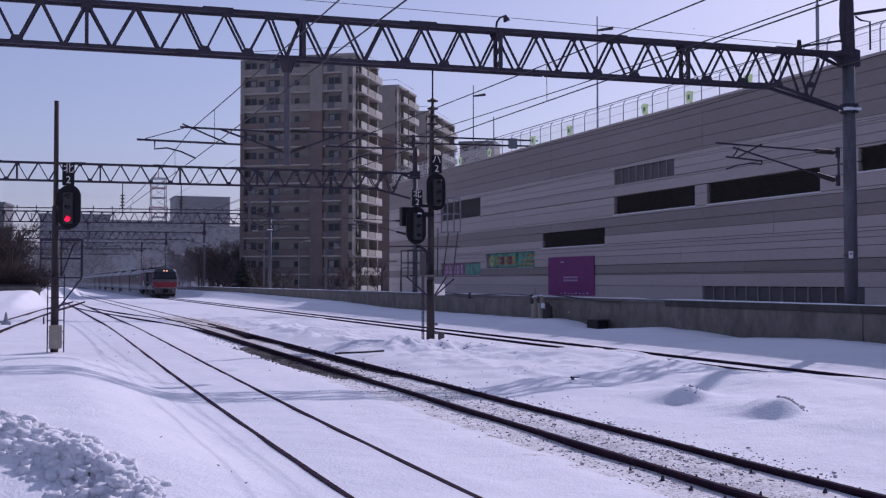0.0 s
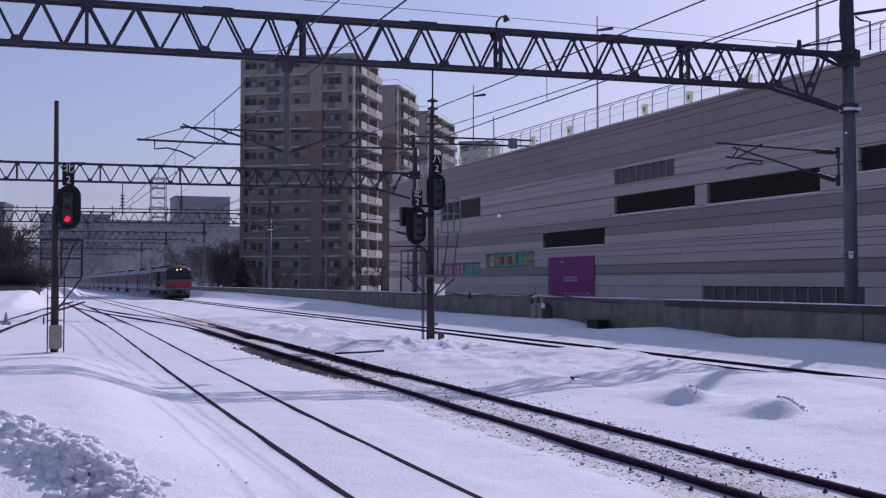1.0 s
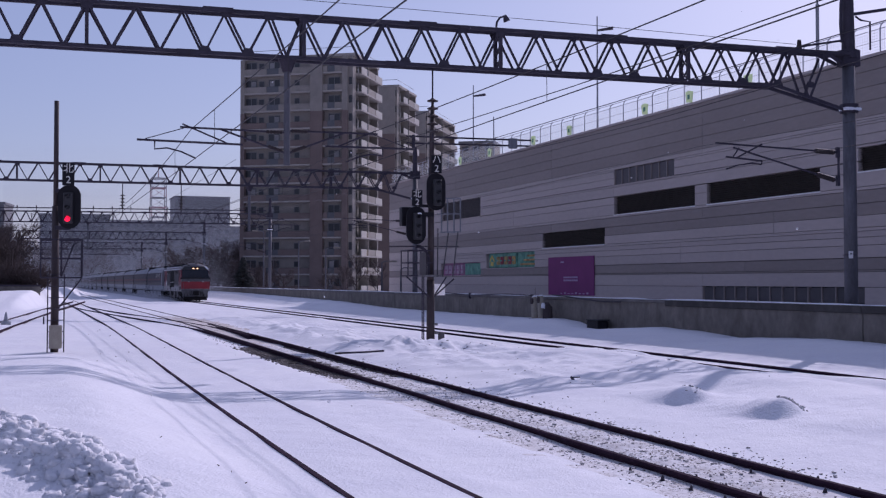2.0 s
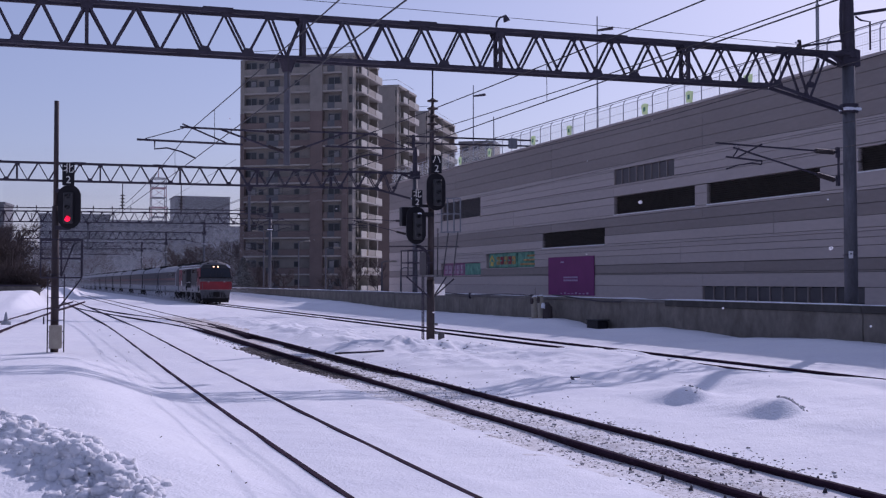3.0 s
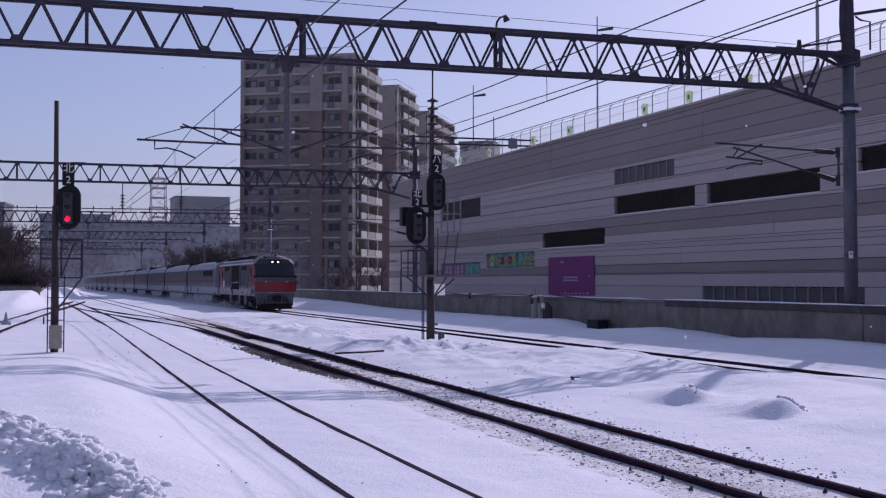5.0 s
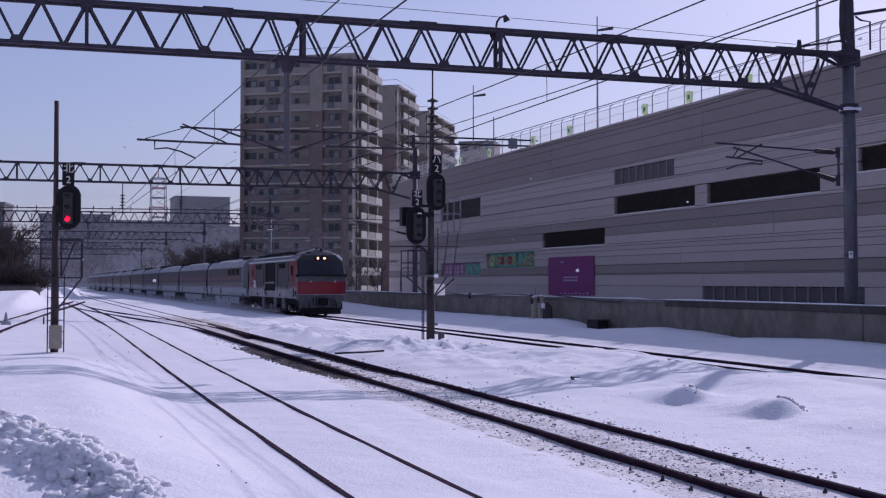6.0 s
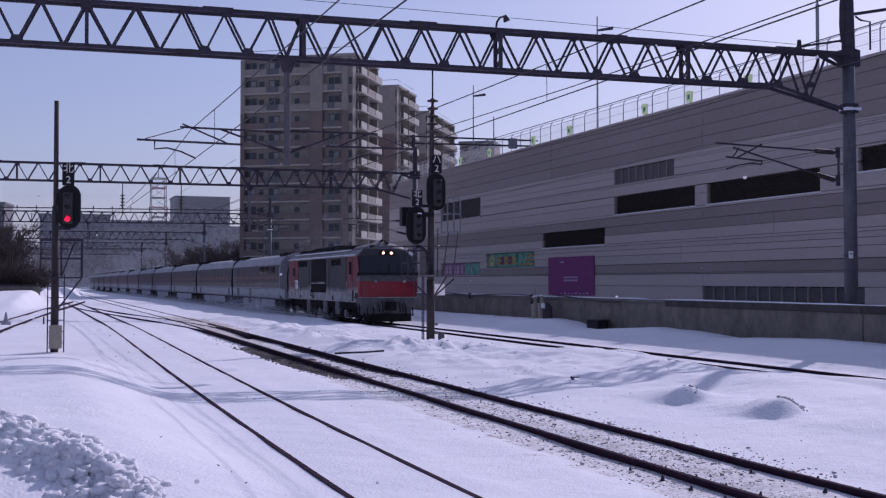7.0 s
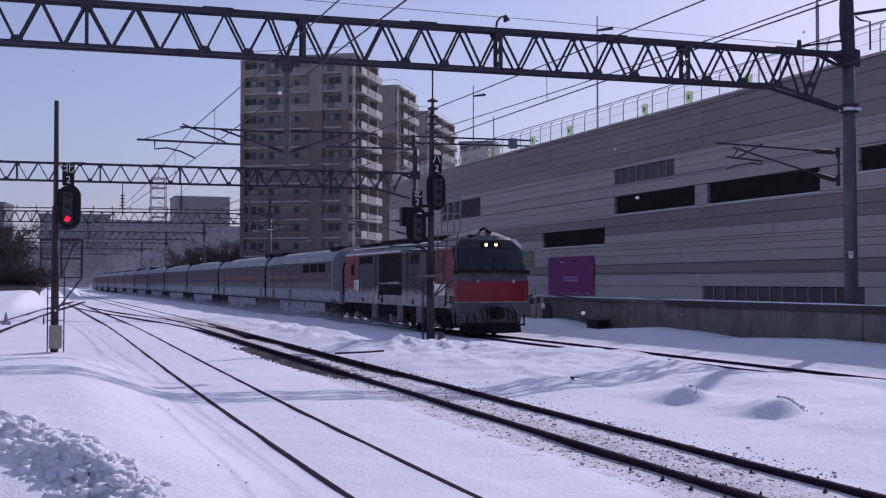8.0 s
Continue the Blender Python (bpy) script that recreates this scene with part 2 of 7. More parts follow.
def glass_mat(name, tint, rough=0.06):
    m = bpy.data.materials.new(name)
    m.use_nodes = True
    n, l = m.node_tree.nodes, m.node_tree.links
    b = n["Principled BSDF"]
    b.inputs["Base Color"].default_value = (*tint, 1)
    b.inputs["Roughness"].default_value = rough
    b.inputs["IOR"].default_value = 1.5
    co, t, bp = n.new("ShaderNodeTexCoord"), n.new("ShaderNodeTexNoise"), n.new("ShaderNodeBump")
    t.inputs["Scale"].default_value = 0.9
    bp.inputs["Strength"].default_value, bp.inputs["Distance"].default_value = 0.08, 0.05
    l.new(co.outputs["Object"], t.inputs["Vector"]), l.new(t.outputs["Fac"], bp.inputs["Height"])
    l.new(bp.outputs["Normal"], b.inputs["Normal"])
    return m


def lit_through(name, col, share=0.55):
    """A thin sheet that daylight shines through."""
    m = mat(name, col, 0.6, 0, 1, 0.25)
    n, l = m.node_tree.nodes, m.node_tree.links
    tr, mx = n.new("ShaderNodeBsdfTranslucent"), n.new("ShaderNodeMixShader")
    tr.inputs["Color"].default_value = (*col, 1)
    mx.inputs["Fac"].default_value = share
    l.new(n["Principled BSDF"].outputs[0], mx.inputs[1]), l.new(tr.outputs[0], mx.inputs[2])
    l.new(mx.outputs[0], n["Material Output"].inputs["Surface"])
    return m


LIME = lit_through("lime_sign", (0.70, 0.80, 0.58), 0.75)
BOARD = lit_through("white_plastic_board", (0.88, 0.88, 0.88), 0.6)
NET = lit_through("pale_wire_net", (0.82, 0.84, 0.83), 0.6)
FLAKE = lit_through("snowflake", (0.9, 0.9, 0.92))
POWDER = mat("powder_snow", (0.66, 0.665, 0.70), 1.0, 0, 5, 0.05, None, 1, 0)
FLAT_GLASS = mat("shaded_flat_window", (0.034, 0.035, 0.041), 0.3, 0, 3, 0.2)
FAR_GLASS = mat("far_window", (0.10, 0.105, 0.12), 0.4, 0, 3, 0.2)
COACH_GLASS = mat("dirty_coach_glass", (0.055, 0.047, 0.054), 0.45, 0, 2, 0.3)
COACH_GLASS.node_tree.nodes["Principled BSDF"].inputs["Specular IOR Level"].default_value = 0.15
GLASS = glass_mat("dark_window_glass", (0.03, 0.033, 0.04))
CAB_GLASS = glass_mat("cab_glass", (0.012, 0.014, 0.02), 0.08)


# ---- shaping helpers ----
class Shape:
    """Vertices and faces of one mesh."""

    def __init__(self):
        self.v, self.f = [], []

    def add(self, vs, fs):
        o = len(self.v)
        self.v += [tuple(p) for p in vs]
        self.f += [tuple(i + o for i in f) for f in fs]
        return self

    def box(self, x0, y0, z0, x1, y1, z1, b=0.0):
        if b <= 0:
            vs = [(x, y, z) for z in (z0, z1) for y in (y0, y1) for x in (x0, x1)]
            return self.add(vs, [(0, 2, 3, 1), (4, 5, 7, 6), (0, 1, 5, 4), (2, 6, 7, 3), (0, 4, 6, 2), (1, 3, 7, 5)])
        prof = [(x0 + b, y0), (x1 - b, y0), (x1, y0 + b), (x1, y1 - b), (x1 - b, y1), (x0 + b, y1), (x0, y1 - b), (x0, y0 + b)]
        cx, cy = (x0 + x1) / 2, (y0 + y1) / 2
        kx, ky = 1 - 2 * b / (x1 - x0), 1 - 2 * b / (y1 - y0)
        small = [(cx + (x - cx) * kx, cy + (y - cy) * ky) for x, y in prof]
        rings = [[(x, y, z0) for x, y in small], [(x, y, z0 + b) for x, y in prof],
                 [(x, y, z1 - b) for x, y in prof], [(x, y, z1) for x, y in small]]
        return self.loft(rings)

    def loft(self, rings, caps=True, closed=True):
        n = len(rings[0])
        vs = [p for r in rings for p in r]
        fs = []
        for k in range(len(rings) - 1):
            for i in range(n if closed else n - 1):
                j = (i + 1) % n
                fs.append((k * n + i, k * n + j, (k + 1) * n + j, (k + 1) * n + i))
        if caps:
            fs += [tuple(reversed(range(n))), tuple(range((len(rings) - 1) * n, len(rings) * n))]
        return self.add(vs, fs)

    def tube(self, p, q, r, r2=None, n=8):
        p, q = Vector(p), Vector(q)
        d = (q - p).normalized()
        a = d.cross(Vector((0, 0, 1)) if abs(d.z) < 0.9 else Vector((1, 0, 0))).normalized()
        c = d.cross(a)
        r2 = r if r2 is None else r2
        ring = lambda o, k: [o + (a * math.cos(2 * math.pi * i / n) + c * math.sin(2 * math.pi * i / n)) * k for i in range(n)]
        return self.loft([ring(p, r), ring(q, r2)])

    def spike(self, p, q, r):
        """A three-sided twig that ends in a point."""
        p, q = Vector(p), Vector(q)
        d = (q - p).normalized()
        a = d.cross(Vector((0, 0, 1)) if abs(d.z) < 0.9 else Vector((1, 0, 0))).normalized()
        c = d.cross(a)
        return self.add([p + a * r, p - a * (r * 0.5) + c * (r * 0.87), p - a * (r * 0.5) - c * (r * 0.87), q], [(0, 1, 3), (1, 2, 3), (2, 0, 3)])

    def path(self, pts, r, n=6):
        pts = [Vector(p) for p in pts]
        rings, a = [], None
        for k, p in enumerate(pts):
            d = (pts[min(k + 1, len(pts) - 1)] - pts[max(k - 1, 0)]).normalized()
            if d.length < 0.5:
                d = (pts[min(k + 1, len(pts) - 1)] - p).normalized()
            if a is None:
                a = d.cross(Vector((0, 0, 1)) if abs(d.z) < 0.9 else Vector((1, 0, 0)))
            a = (a - d * a.dot(d)).normalized()
            c = d.cross(a)
            rings.append([p + (a * math.cos(2 * math.pi * i / n) + c * math.sin(2 * math.pi * i / n)) * r for i in range(n)])
        return self.loft(rings)

    def bar(self, p, q, w, h):
        """A straight bar of rectangular section."""
        p, q = Vector(p), Vector(q)
        d = (q - p).normalized()
        a = d.cross(Vector((0, 0, 1)) if abs(d.z) < 0.95 else Vector((0, 1, 0))).normalized()
        c = a.cross(d)
        ring = lambda o: [o + a * (sx * w / 2) + c * (sz * h / 2) for sx, sz in ((-1, -1), (1, -1), (1, 1), (-1, 1))]
        return self.loft([ring(p), ring(q)])

    def prism(self, prof, y0, y1):
        """A profile of (x, z) pushed along y."""
        return self.loft([[(x, y0, z) for x, z in prof], [(x, y1, z) for x, z in prof]])

    def clump(self, c, r, seed=0, rough=0.35, seg=7, rings=5, squash=1.0):
        rng = random.Random(seed)
        rows = []
        for k in range(1, rings):
            th = math.pi * k / rings
            rows.append([(c[0] + r * s * math.sin(th) * math.cos(2 * math.pi * i / seg), c[1] + r * s * math.sin(th) * math.sin(2 * math.pi * i / seg),
                          c[2] + r * squash * s * math.cos(th)) for i in range(seg) for s in [1 + rng.uniform(-rough, rough)]])
        return self.loft(rows)

    def mesh(self, name, material, smooth=False):
        me = bpy.data.meshes.new(name)
        me.from_pydata(self.v, [], self.f)
        me.materials.append(material)
        if smooth:
            me.polygons.foreach_set("use_smooth", [True] * len(me.polygons))
        bm = bmesh.new()
        bm.from_mesh(me)
        bmesh.ops.recalc_face_normals(bm, faces=bm.faces)
        bm.to_mesh(me)
        bm.free()
        me.update()
        return me


def part(name, shape, material, parent=None, label="", at=None, smooth=False):
    """Links a shape (or a ready mesh) as one mesh object, under its thing."""
    me = shape if isinstance(shape, bpy.types.Mesh) else shape.mesh(name, material, smooth)
    ob = new(name, me)
    if parent:
        ob.parent = parent
    if at is not None:
        ob.matrix_basis = at
    return tagged(ob, label)


def thing(name, label, category, at=None, group="", kind=""):
    ob = new(name)
    ob.empty_display_size = 0.2
    if at is not None:
        ob.matrix_basis = at
    return tagged(ob, label, category, group, kind)


def solid(name, shape, material, label, category, at=None, group="", kind="", smooth=False):
    """A thing of a single mesh."""
    return tagged(part(name, shape, material, None, label, at, smooth), "", category, group, kind)


# ---- plan ----
T1, T2, T3 = 3.44, 7.1, 16.3      # middles of the three tracks
GAUGE = 0.566                     # half the distance of the rail heads' middles
WALL_X = 23.0
MALL_X = 27.0


# ---- ground ----
def smooth_step(a, b, x):
    k = min(1.0, max(0.0, (x - a) / (b - a)))
    return k * k * (3 - 2 * k)


def hump(x, y, cx, cy, rx, ry, h):
    d = ((x - cx) / rx) ** 2 + ((y - cy) / ry) ** 2
    return h * math.exp(-d * 1.6)


def t2_mid(y):
    return T2 + 0.0155 * min(46.0, max(0.0, y - 10))


def t1_mid(y):
    return T1 + 0.62 * smooth_step(10, 62, y)


def broken_bank(x, y):
    """A snow bank whose front has broken away in two places, leaving steep little faces."""
    d, u = x * 0.3445 + y * 0.9388, x * 0.9388 - y * 0.3445
    if not (2.4 < u < 7.0 and 11 < d < 24):
        return 0.0
    z = 0.0
    for c, hw, d0, lift, deep in ((4.06, 0.44, 18.75, 0.22, 0.32), (4.86, 0.38, 16.45, 0.27, 0.36), (4.48, 0.55, 17.75, 0.06, 0.9), (5.75, 0.5, 15.3, 0.06, 0.9)):
        t = (u - c) / hw
        edge = d0 + 0.22 * t * t + 0.05 * noise.noise((u * 3.0, 0.3, 3.3))
        away = max(0.0, d - edge)
        z += lift * math.exp(-t * t) * smooth_step(edge - deep, edge + 0.08, d) * math.exp(-(away / 1.3) ** 2)
    return z * (1 + 0.2 * noise.noise((x * 2.2, y * 2.2, 8.0)))


def signal_ridge(x, y):
    """A wind-cut ridge of snow in front of the signal post, steep on its near side."""
    ax, ay, bx, by = 10.2, 32.5, 13.3, 31.4
    lx, ly = bx - ax, by - ay
    n = math.hypot(lx, ly)
    u = ((x - ax) * lx + (y - ay) * ly) / n
    s = (-(x - ax) * ly + (y - ay) * lx) / n
    if not (-1.5 < u < n + 1 and -4.5 < s < 5):
        return 0.0
    h = 0.31 * smooth_step(-0.20, 0.25, u) * (1 - 0.42 * smooth_step(0.45, 1.5, u)) * smooth_step(n + 1.0, n - 0.8, u)
    s += 0.35 * noise.noise((u * 1.3, 0.5, 9.1)) + 0.12 * noise.noise((u * 3.7, 2.5, 9.1))
    front = smooth_step(-2.2, -0.1, s) ** 1.4
    k = front if s < 0 else smooth_step(4.0, 0.0, s)
    streak = 0.05 * noise.noise((u * 3.2 + s * 1.2, s * 0.9, 4.4)) + 0.06 * abs(noise.noise((u * 6.0, s * 4.0, 2.4)))
    gully = 1.12 - 0.75 * abs(noise.noise((u * 1.9 + s * 0.8, s * 1.1, 7.4))) - 0.35 * abs(noise.noise((u * 4.6, s * 3.1, 3.4)))
    return h * k * gully + streak * smooth_step(0.02, 0.2, h * k + 0.1 * front)


# crest of the snow drift where it meets the wall
DRIFT_Y = (20, 26.5, 28.6, 33.0, 35.2, 37.9, 41.5, 43.8, 44.9, 46.6, 49.3, 53, 63, 73, 86, 130)
DRIFT_Z = (0.24, 0.27, 0.28, 0.13, 0.22, 0.30, 0.08, 0.06, 0.25, 0.37, 0.29, 0.27, 0.26, 0.28, 0.52, 0.80)


def snow_height(x, y):
    z = -0.035
    near = 1.0 - smooth_step(110, 220, y)
    n1 = noise.noise((x * 0.22, y * 0.16, 1.3))
    n2 = noise.noise((x * 0.7, y * 0.55, 4.1))
    # left of the first track the snow lies a little higher
    z += smooth_step(2.8, 0.5, x) * (0.06 + 0.08 * n1 + 0.50 * smooth_step(7, 12, y) * smooth_step(33, 23, y)) * near
    z += 0.022 * smooth_step(1.3, 0.9, abs(x - t1_mid(y)))
    # bed of the second track
    d2 = abs(x - t2_mid(y))
    bed = smooth_step(1.7, 0.9, d2) * (1 - smooth_step(46, 53, y))
    z = z * (1 - bed) - (0.10 - 0.018 * smooth_step(26, 20, y) + 0.02 * n2 + 0.035 * smooth_step(23, 27, y) * smooth_step(48, 42, y)) * bed
    # snow humped over the sleepers
    z += 0.020 * bed * smooth_step(0.5, 0.4, d2) * smooth_step(36, 30, y) * math.cos(y * 10.134) * (0.6 + noise.noise((x * 2.0, y * 1.1, 6.6)))
    z += 0.010 * smooth_step(44, 52, y) * smooth_step(1.3, 0.9, d2) * smooth_step(110, 80, y)
    # field between the second and third tracks
    field = smooth_step(8.6, 10.4, x) * smooth_step(15.3, 13.8, x)
    z += field * near * (0.08 * smooth_step(40, 24, y) + 0.03 + 0.10 * n1 + 0.05 * n2)
    z += field * near * (hump(x, y, 13.0, 25.0, 1.7, 3.4, 0.28) + hump(x, y, 12.9, 18.5, 1.9, 5.5, 0.26) + hump(x, y, 12.9, 36.8, 1.9, 3.2, -0.13) + hump(x, y, 13.0, 55, 1.6, 16, 0.10))
    z += hump(x, y, 13.0, 11.8, 2.6, 3.2, 0.26) * smooth_step(8.8, 10.5, x)
    z += broken_bank(x, y) + signal_ridge(x, y)
    if 2.2 < x < 6.2 and 23.5 < y < 28.5:
        line = 24.35 + (x - 2.6) * 0.87 + 0.10 * noise.noise((x * 1.7, 0.2, 1.1))
        z += 0.055 * smooth_step(4.15, 4.6, x) * smooth_step(6.2, 5.7, x) * smooth_step(line - 0.22, line, y) * smooth_step(line + 1.3, line, y)
    # snow thrown up beside the second track
    shoulder = hump(x, y, t2_mid(y) + 2.5, 46, 1.3, 20, 1.0)
    if shoulder > 0.02:
        z += shoulder * (0.10 + 0.28 * abs(noise.noise((x * 0.8, y * 0.35, 2.2))) + 0.10 * abs(noise.noise((x * 2.4, y * 1.1, 6.2))))
    # wind-carved relief between the second and third tracks
    carve = smooth_step(8.9, 9.8, x) * smooth_step(13.5, 12.7, x) * smooth_step(16.5, 23, y) * smooth_step(70, 42, y)
    if carve > 0.01:
        z += carve * (0.19 * (0.3 - abs(noise.noise((x * 0.8 + y * 0.3, y * 0.33 - x * 0.25, 11.0)))) + 0.11 * (0.3 - abs(noise.noise((x * 1.9, y * 1.2, 12.0)))) + 0.04 * abs(noise.noise((x * 5.0, y * 4.0, 13.0))))
    # bank thrown up on the near side of the third track
    z += hump(x, y, 13.7 + 0.25 * n1, 52, 0.7, 16, 0.07 + 0.12 * n2)
    # bed of the third track
    d3 = abs(x - T3)
    bed3 = smooth_step(1.25, 0.8, d3)
    z = z * (1 - bed3) - 0.07 * bed3
    z += hump(x, y, 14.85, 15.2, 0.45, 7.2, 0.25) + hump(x, y, 14.7, 26.0, 0.5, 2.5, 0.22)
    z -= 0.045 * smooth_step(52, 62, y) * smooth_step(125, 100, y) * smooth_step(2.6, 3.4, x) * smooth_step(6.6, 5.8, x)
    # drift along the wall
    z += smooth_step(18.0 + 2.9 * smooth_step(72, 98, y), 22.6, x) * (1 - smooth_step(24.5, 27, x)) * (0.035 + float(np.interp(y, DRIFT_Y, DRIFT_Z)) + 0.03 * noise.noise((1.0, y * 0.8, 7.7)))
    # bank on the far left
    z += smooth_step(0.0, -1.3, x - (-2.3 + (y - 40) * 0.078 - 0.9)) * smooth_step(76, 95, y) * (1 - smooth_step(170, 240, y)) * (1.2 + 0.15 * n1)
    z += 0.018 * n2 * (1 - bed) * (1 - bed3) * near
    rough = field * 0.22 * near
    if rough > 0.02:
        z += rough * (0.10 * abs(noise.noise((x * 2.1, y * 2.6, 9.0))) + 0.035 * abs(noise.noise((x * 6.0, y * 6.0, 5.0))) - 0.04)
    return z


def steps(spans):
    out = []
    for a, b, d in spans:
        k = max(1, round((b - a) / d))
        out += [a + (b - a) * i / k for i in range(k)]
    return out + [spans[-1][1]]


def make_ground():
    xs = steps([(-3000, -600, 800), (-600, -60, 90), (-60, -12, 6), (-12, -2, 0.5), (-2, 9.4, 0.14), (9.4, 14.6, 0.075), (14.6, 18.5, 0.14), (18.5, 27, 0.35), (27, 60, 6), (60, 600, 90), (600, 3000, 800)])
    ys = steps([(-1500, -100, 350), (-100, 0, 20), (0, 6, 1), (6, 12.8, 0.14), (12.8, 18.6, 0.075), (18.6, 28, 0.14), (28, 34, 0.10), (34, 60, 0.3), (60, 130, 1.0), (130, 400, 10), (400, 1000, 100), (1000, 4000, 750)])
    s = Shape()
    n = len(xs)
    s.v = [(x, y, snow_height(x, y)) for y in ys for x in xs]
    s.f = [(j * n + i, j * n + i + 1, (j + 1) * n + i + 1, (j + 1) * n + i) for j in range(len(ys) - 1) for i in range(n - 1)]
    me = bpy.data.meshes.new("ground")
    me.from_pydata(s.v, [], s.f)
    me.materials.append(SNOW), me.materials.append(BALLAST), me.materials.append(GRAVEL), me.materials.append(DIRTY)
    mid = [sum(s.v[k][0] for k in f) / 4 for f in s.f]
    my = [s.v[f[0]][1] for f in s.f]
    def bed_kind(a, b):
        off, n = a - t2_mid(b), noise.noise((a * 3.1, b * 2.3, 5))
        if 25.2 < b + n < 33.0 and -1.25 + 0.35 * n + 0.035 * (34 - b) < off < -0.55:
            return 2
        if 24.0 < b + 2 * n < 33 and -0.5 < off < -0.05 + 0.5 * n:
            return 2
        if 39 < b + 6 * n < 66 and -0.75 + 0.4 * n < off < 0.55 + 0.6 * smooth_step(44, 50, b) + 0.5 * n * smooth_step(40, 50, b):
            return 3
        if b < 24.5 and -1.22 + 0.45 * n < off < 0.0:
            return 1
        return 1 if abs(off) < 0.62 + 0.3 * noise.noise((a * 1.5, b * 0.5, 2)) and 6 < b < 70 else 0

    me.polygons.foreach_set("material_index", [bed_kind(a, b) for a, b in zip(mid, my)])
    me.polygons.foreach_set("use_smooth", [True] * len(me.polygons))
    me.update()
    tagged(new("ground", me), "wind-smoothed white snow covering the rail yard", "snow", kind="structure")


make_ground()


# ---- rails ----
RAIL_PROF = [(-0.0325, 0.0), (0.0325, 0.0), (0.0325, -0.035), (0.010, -0.05), (0.010, -0.12), (0.060, -0.14), (0.060, -0.153),
             (-0.060, -0.153), (-0.060, -0.14), (-0.010, -0.12), (-0.010, -0.05), (-0.0325, -0.035)]


def rail_mesh(line):
    """A flat-bottomed rail along a line of (x, y)."""
    s = Shape()
    rings = []
    for k, (x, y) in enumerate(line):
        a, b = line[max(0, k - 1)], line[min(len(line) - 1, k + 1)]
        d = Vector((b[0] - a[0], b[1] - a[1], 0)).normalized()
        side = Vector((d.y, -d.x, 0))
        rings.append([Vector((x, y, 0)) + side * px + Vector((0, 0, pz)) for px, pz in RAIL_PROF])
    s.loft(rings)
    me = s.mesh("rail", RAIL)
    me.materials.append(RAIL_TOP)
    for p in me.polygons:
        if p.normal.z > 0.9 and p.center.z > -0.01:
            p.material_index = 1
    return me


def bent(mid, a, b, off, d=2.0):
    k = max(2, int((b - a) / d))
    return [(mid(a + (b - a) * i / k) + off, a + (b - a) * i / k) for i in range(k + 1)]


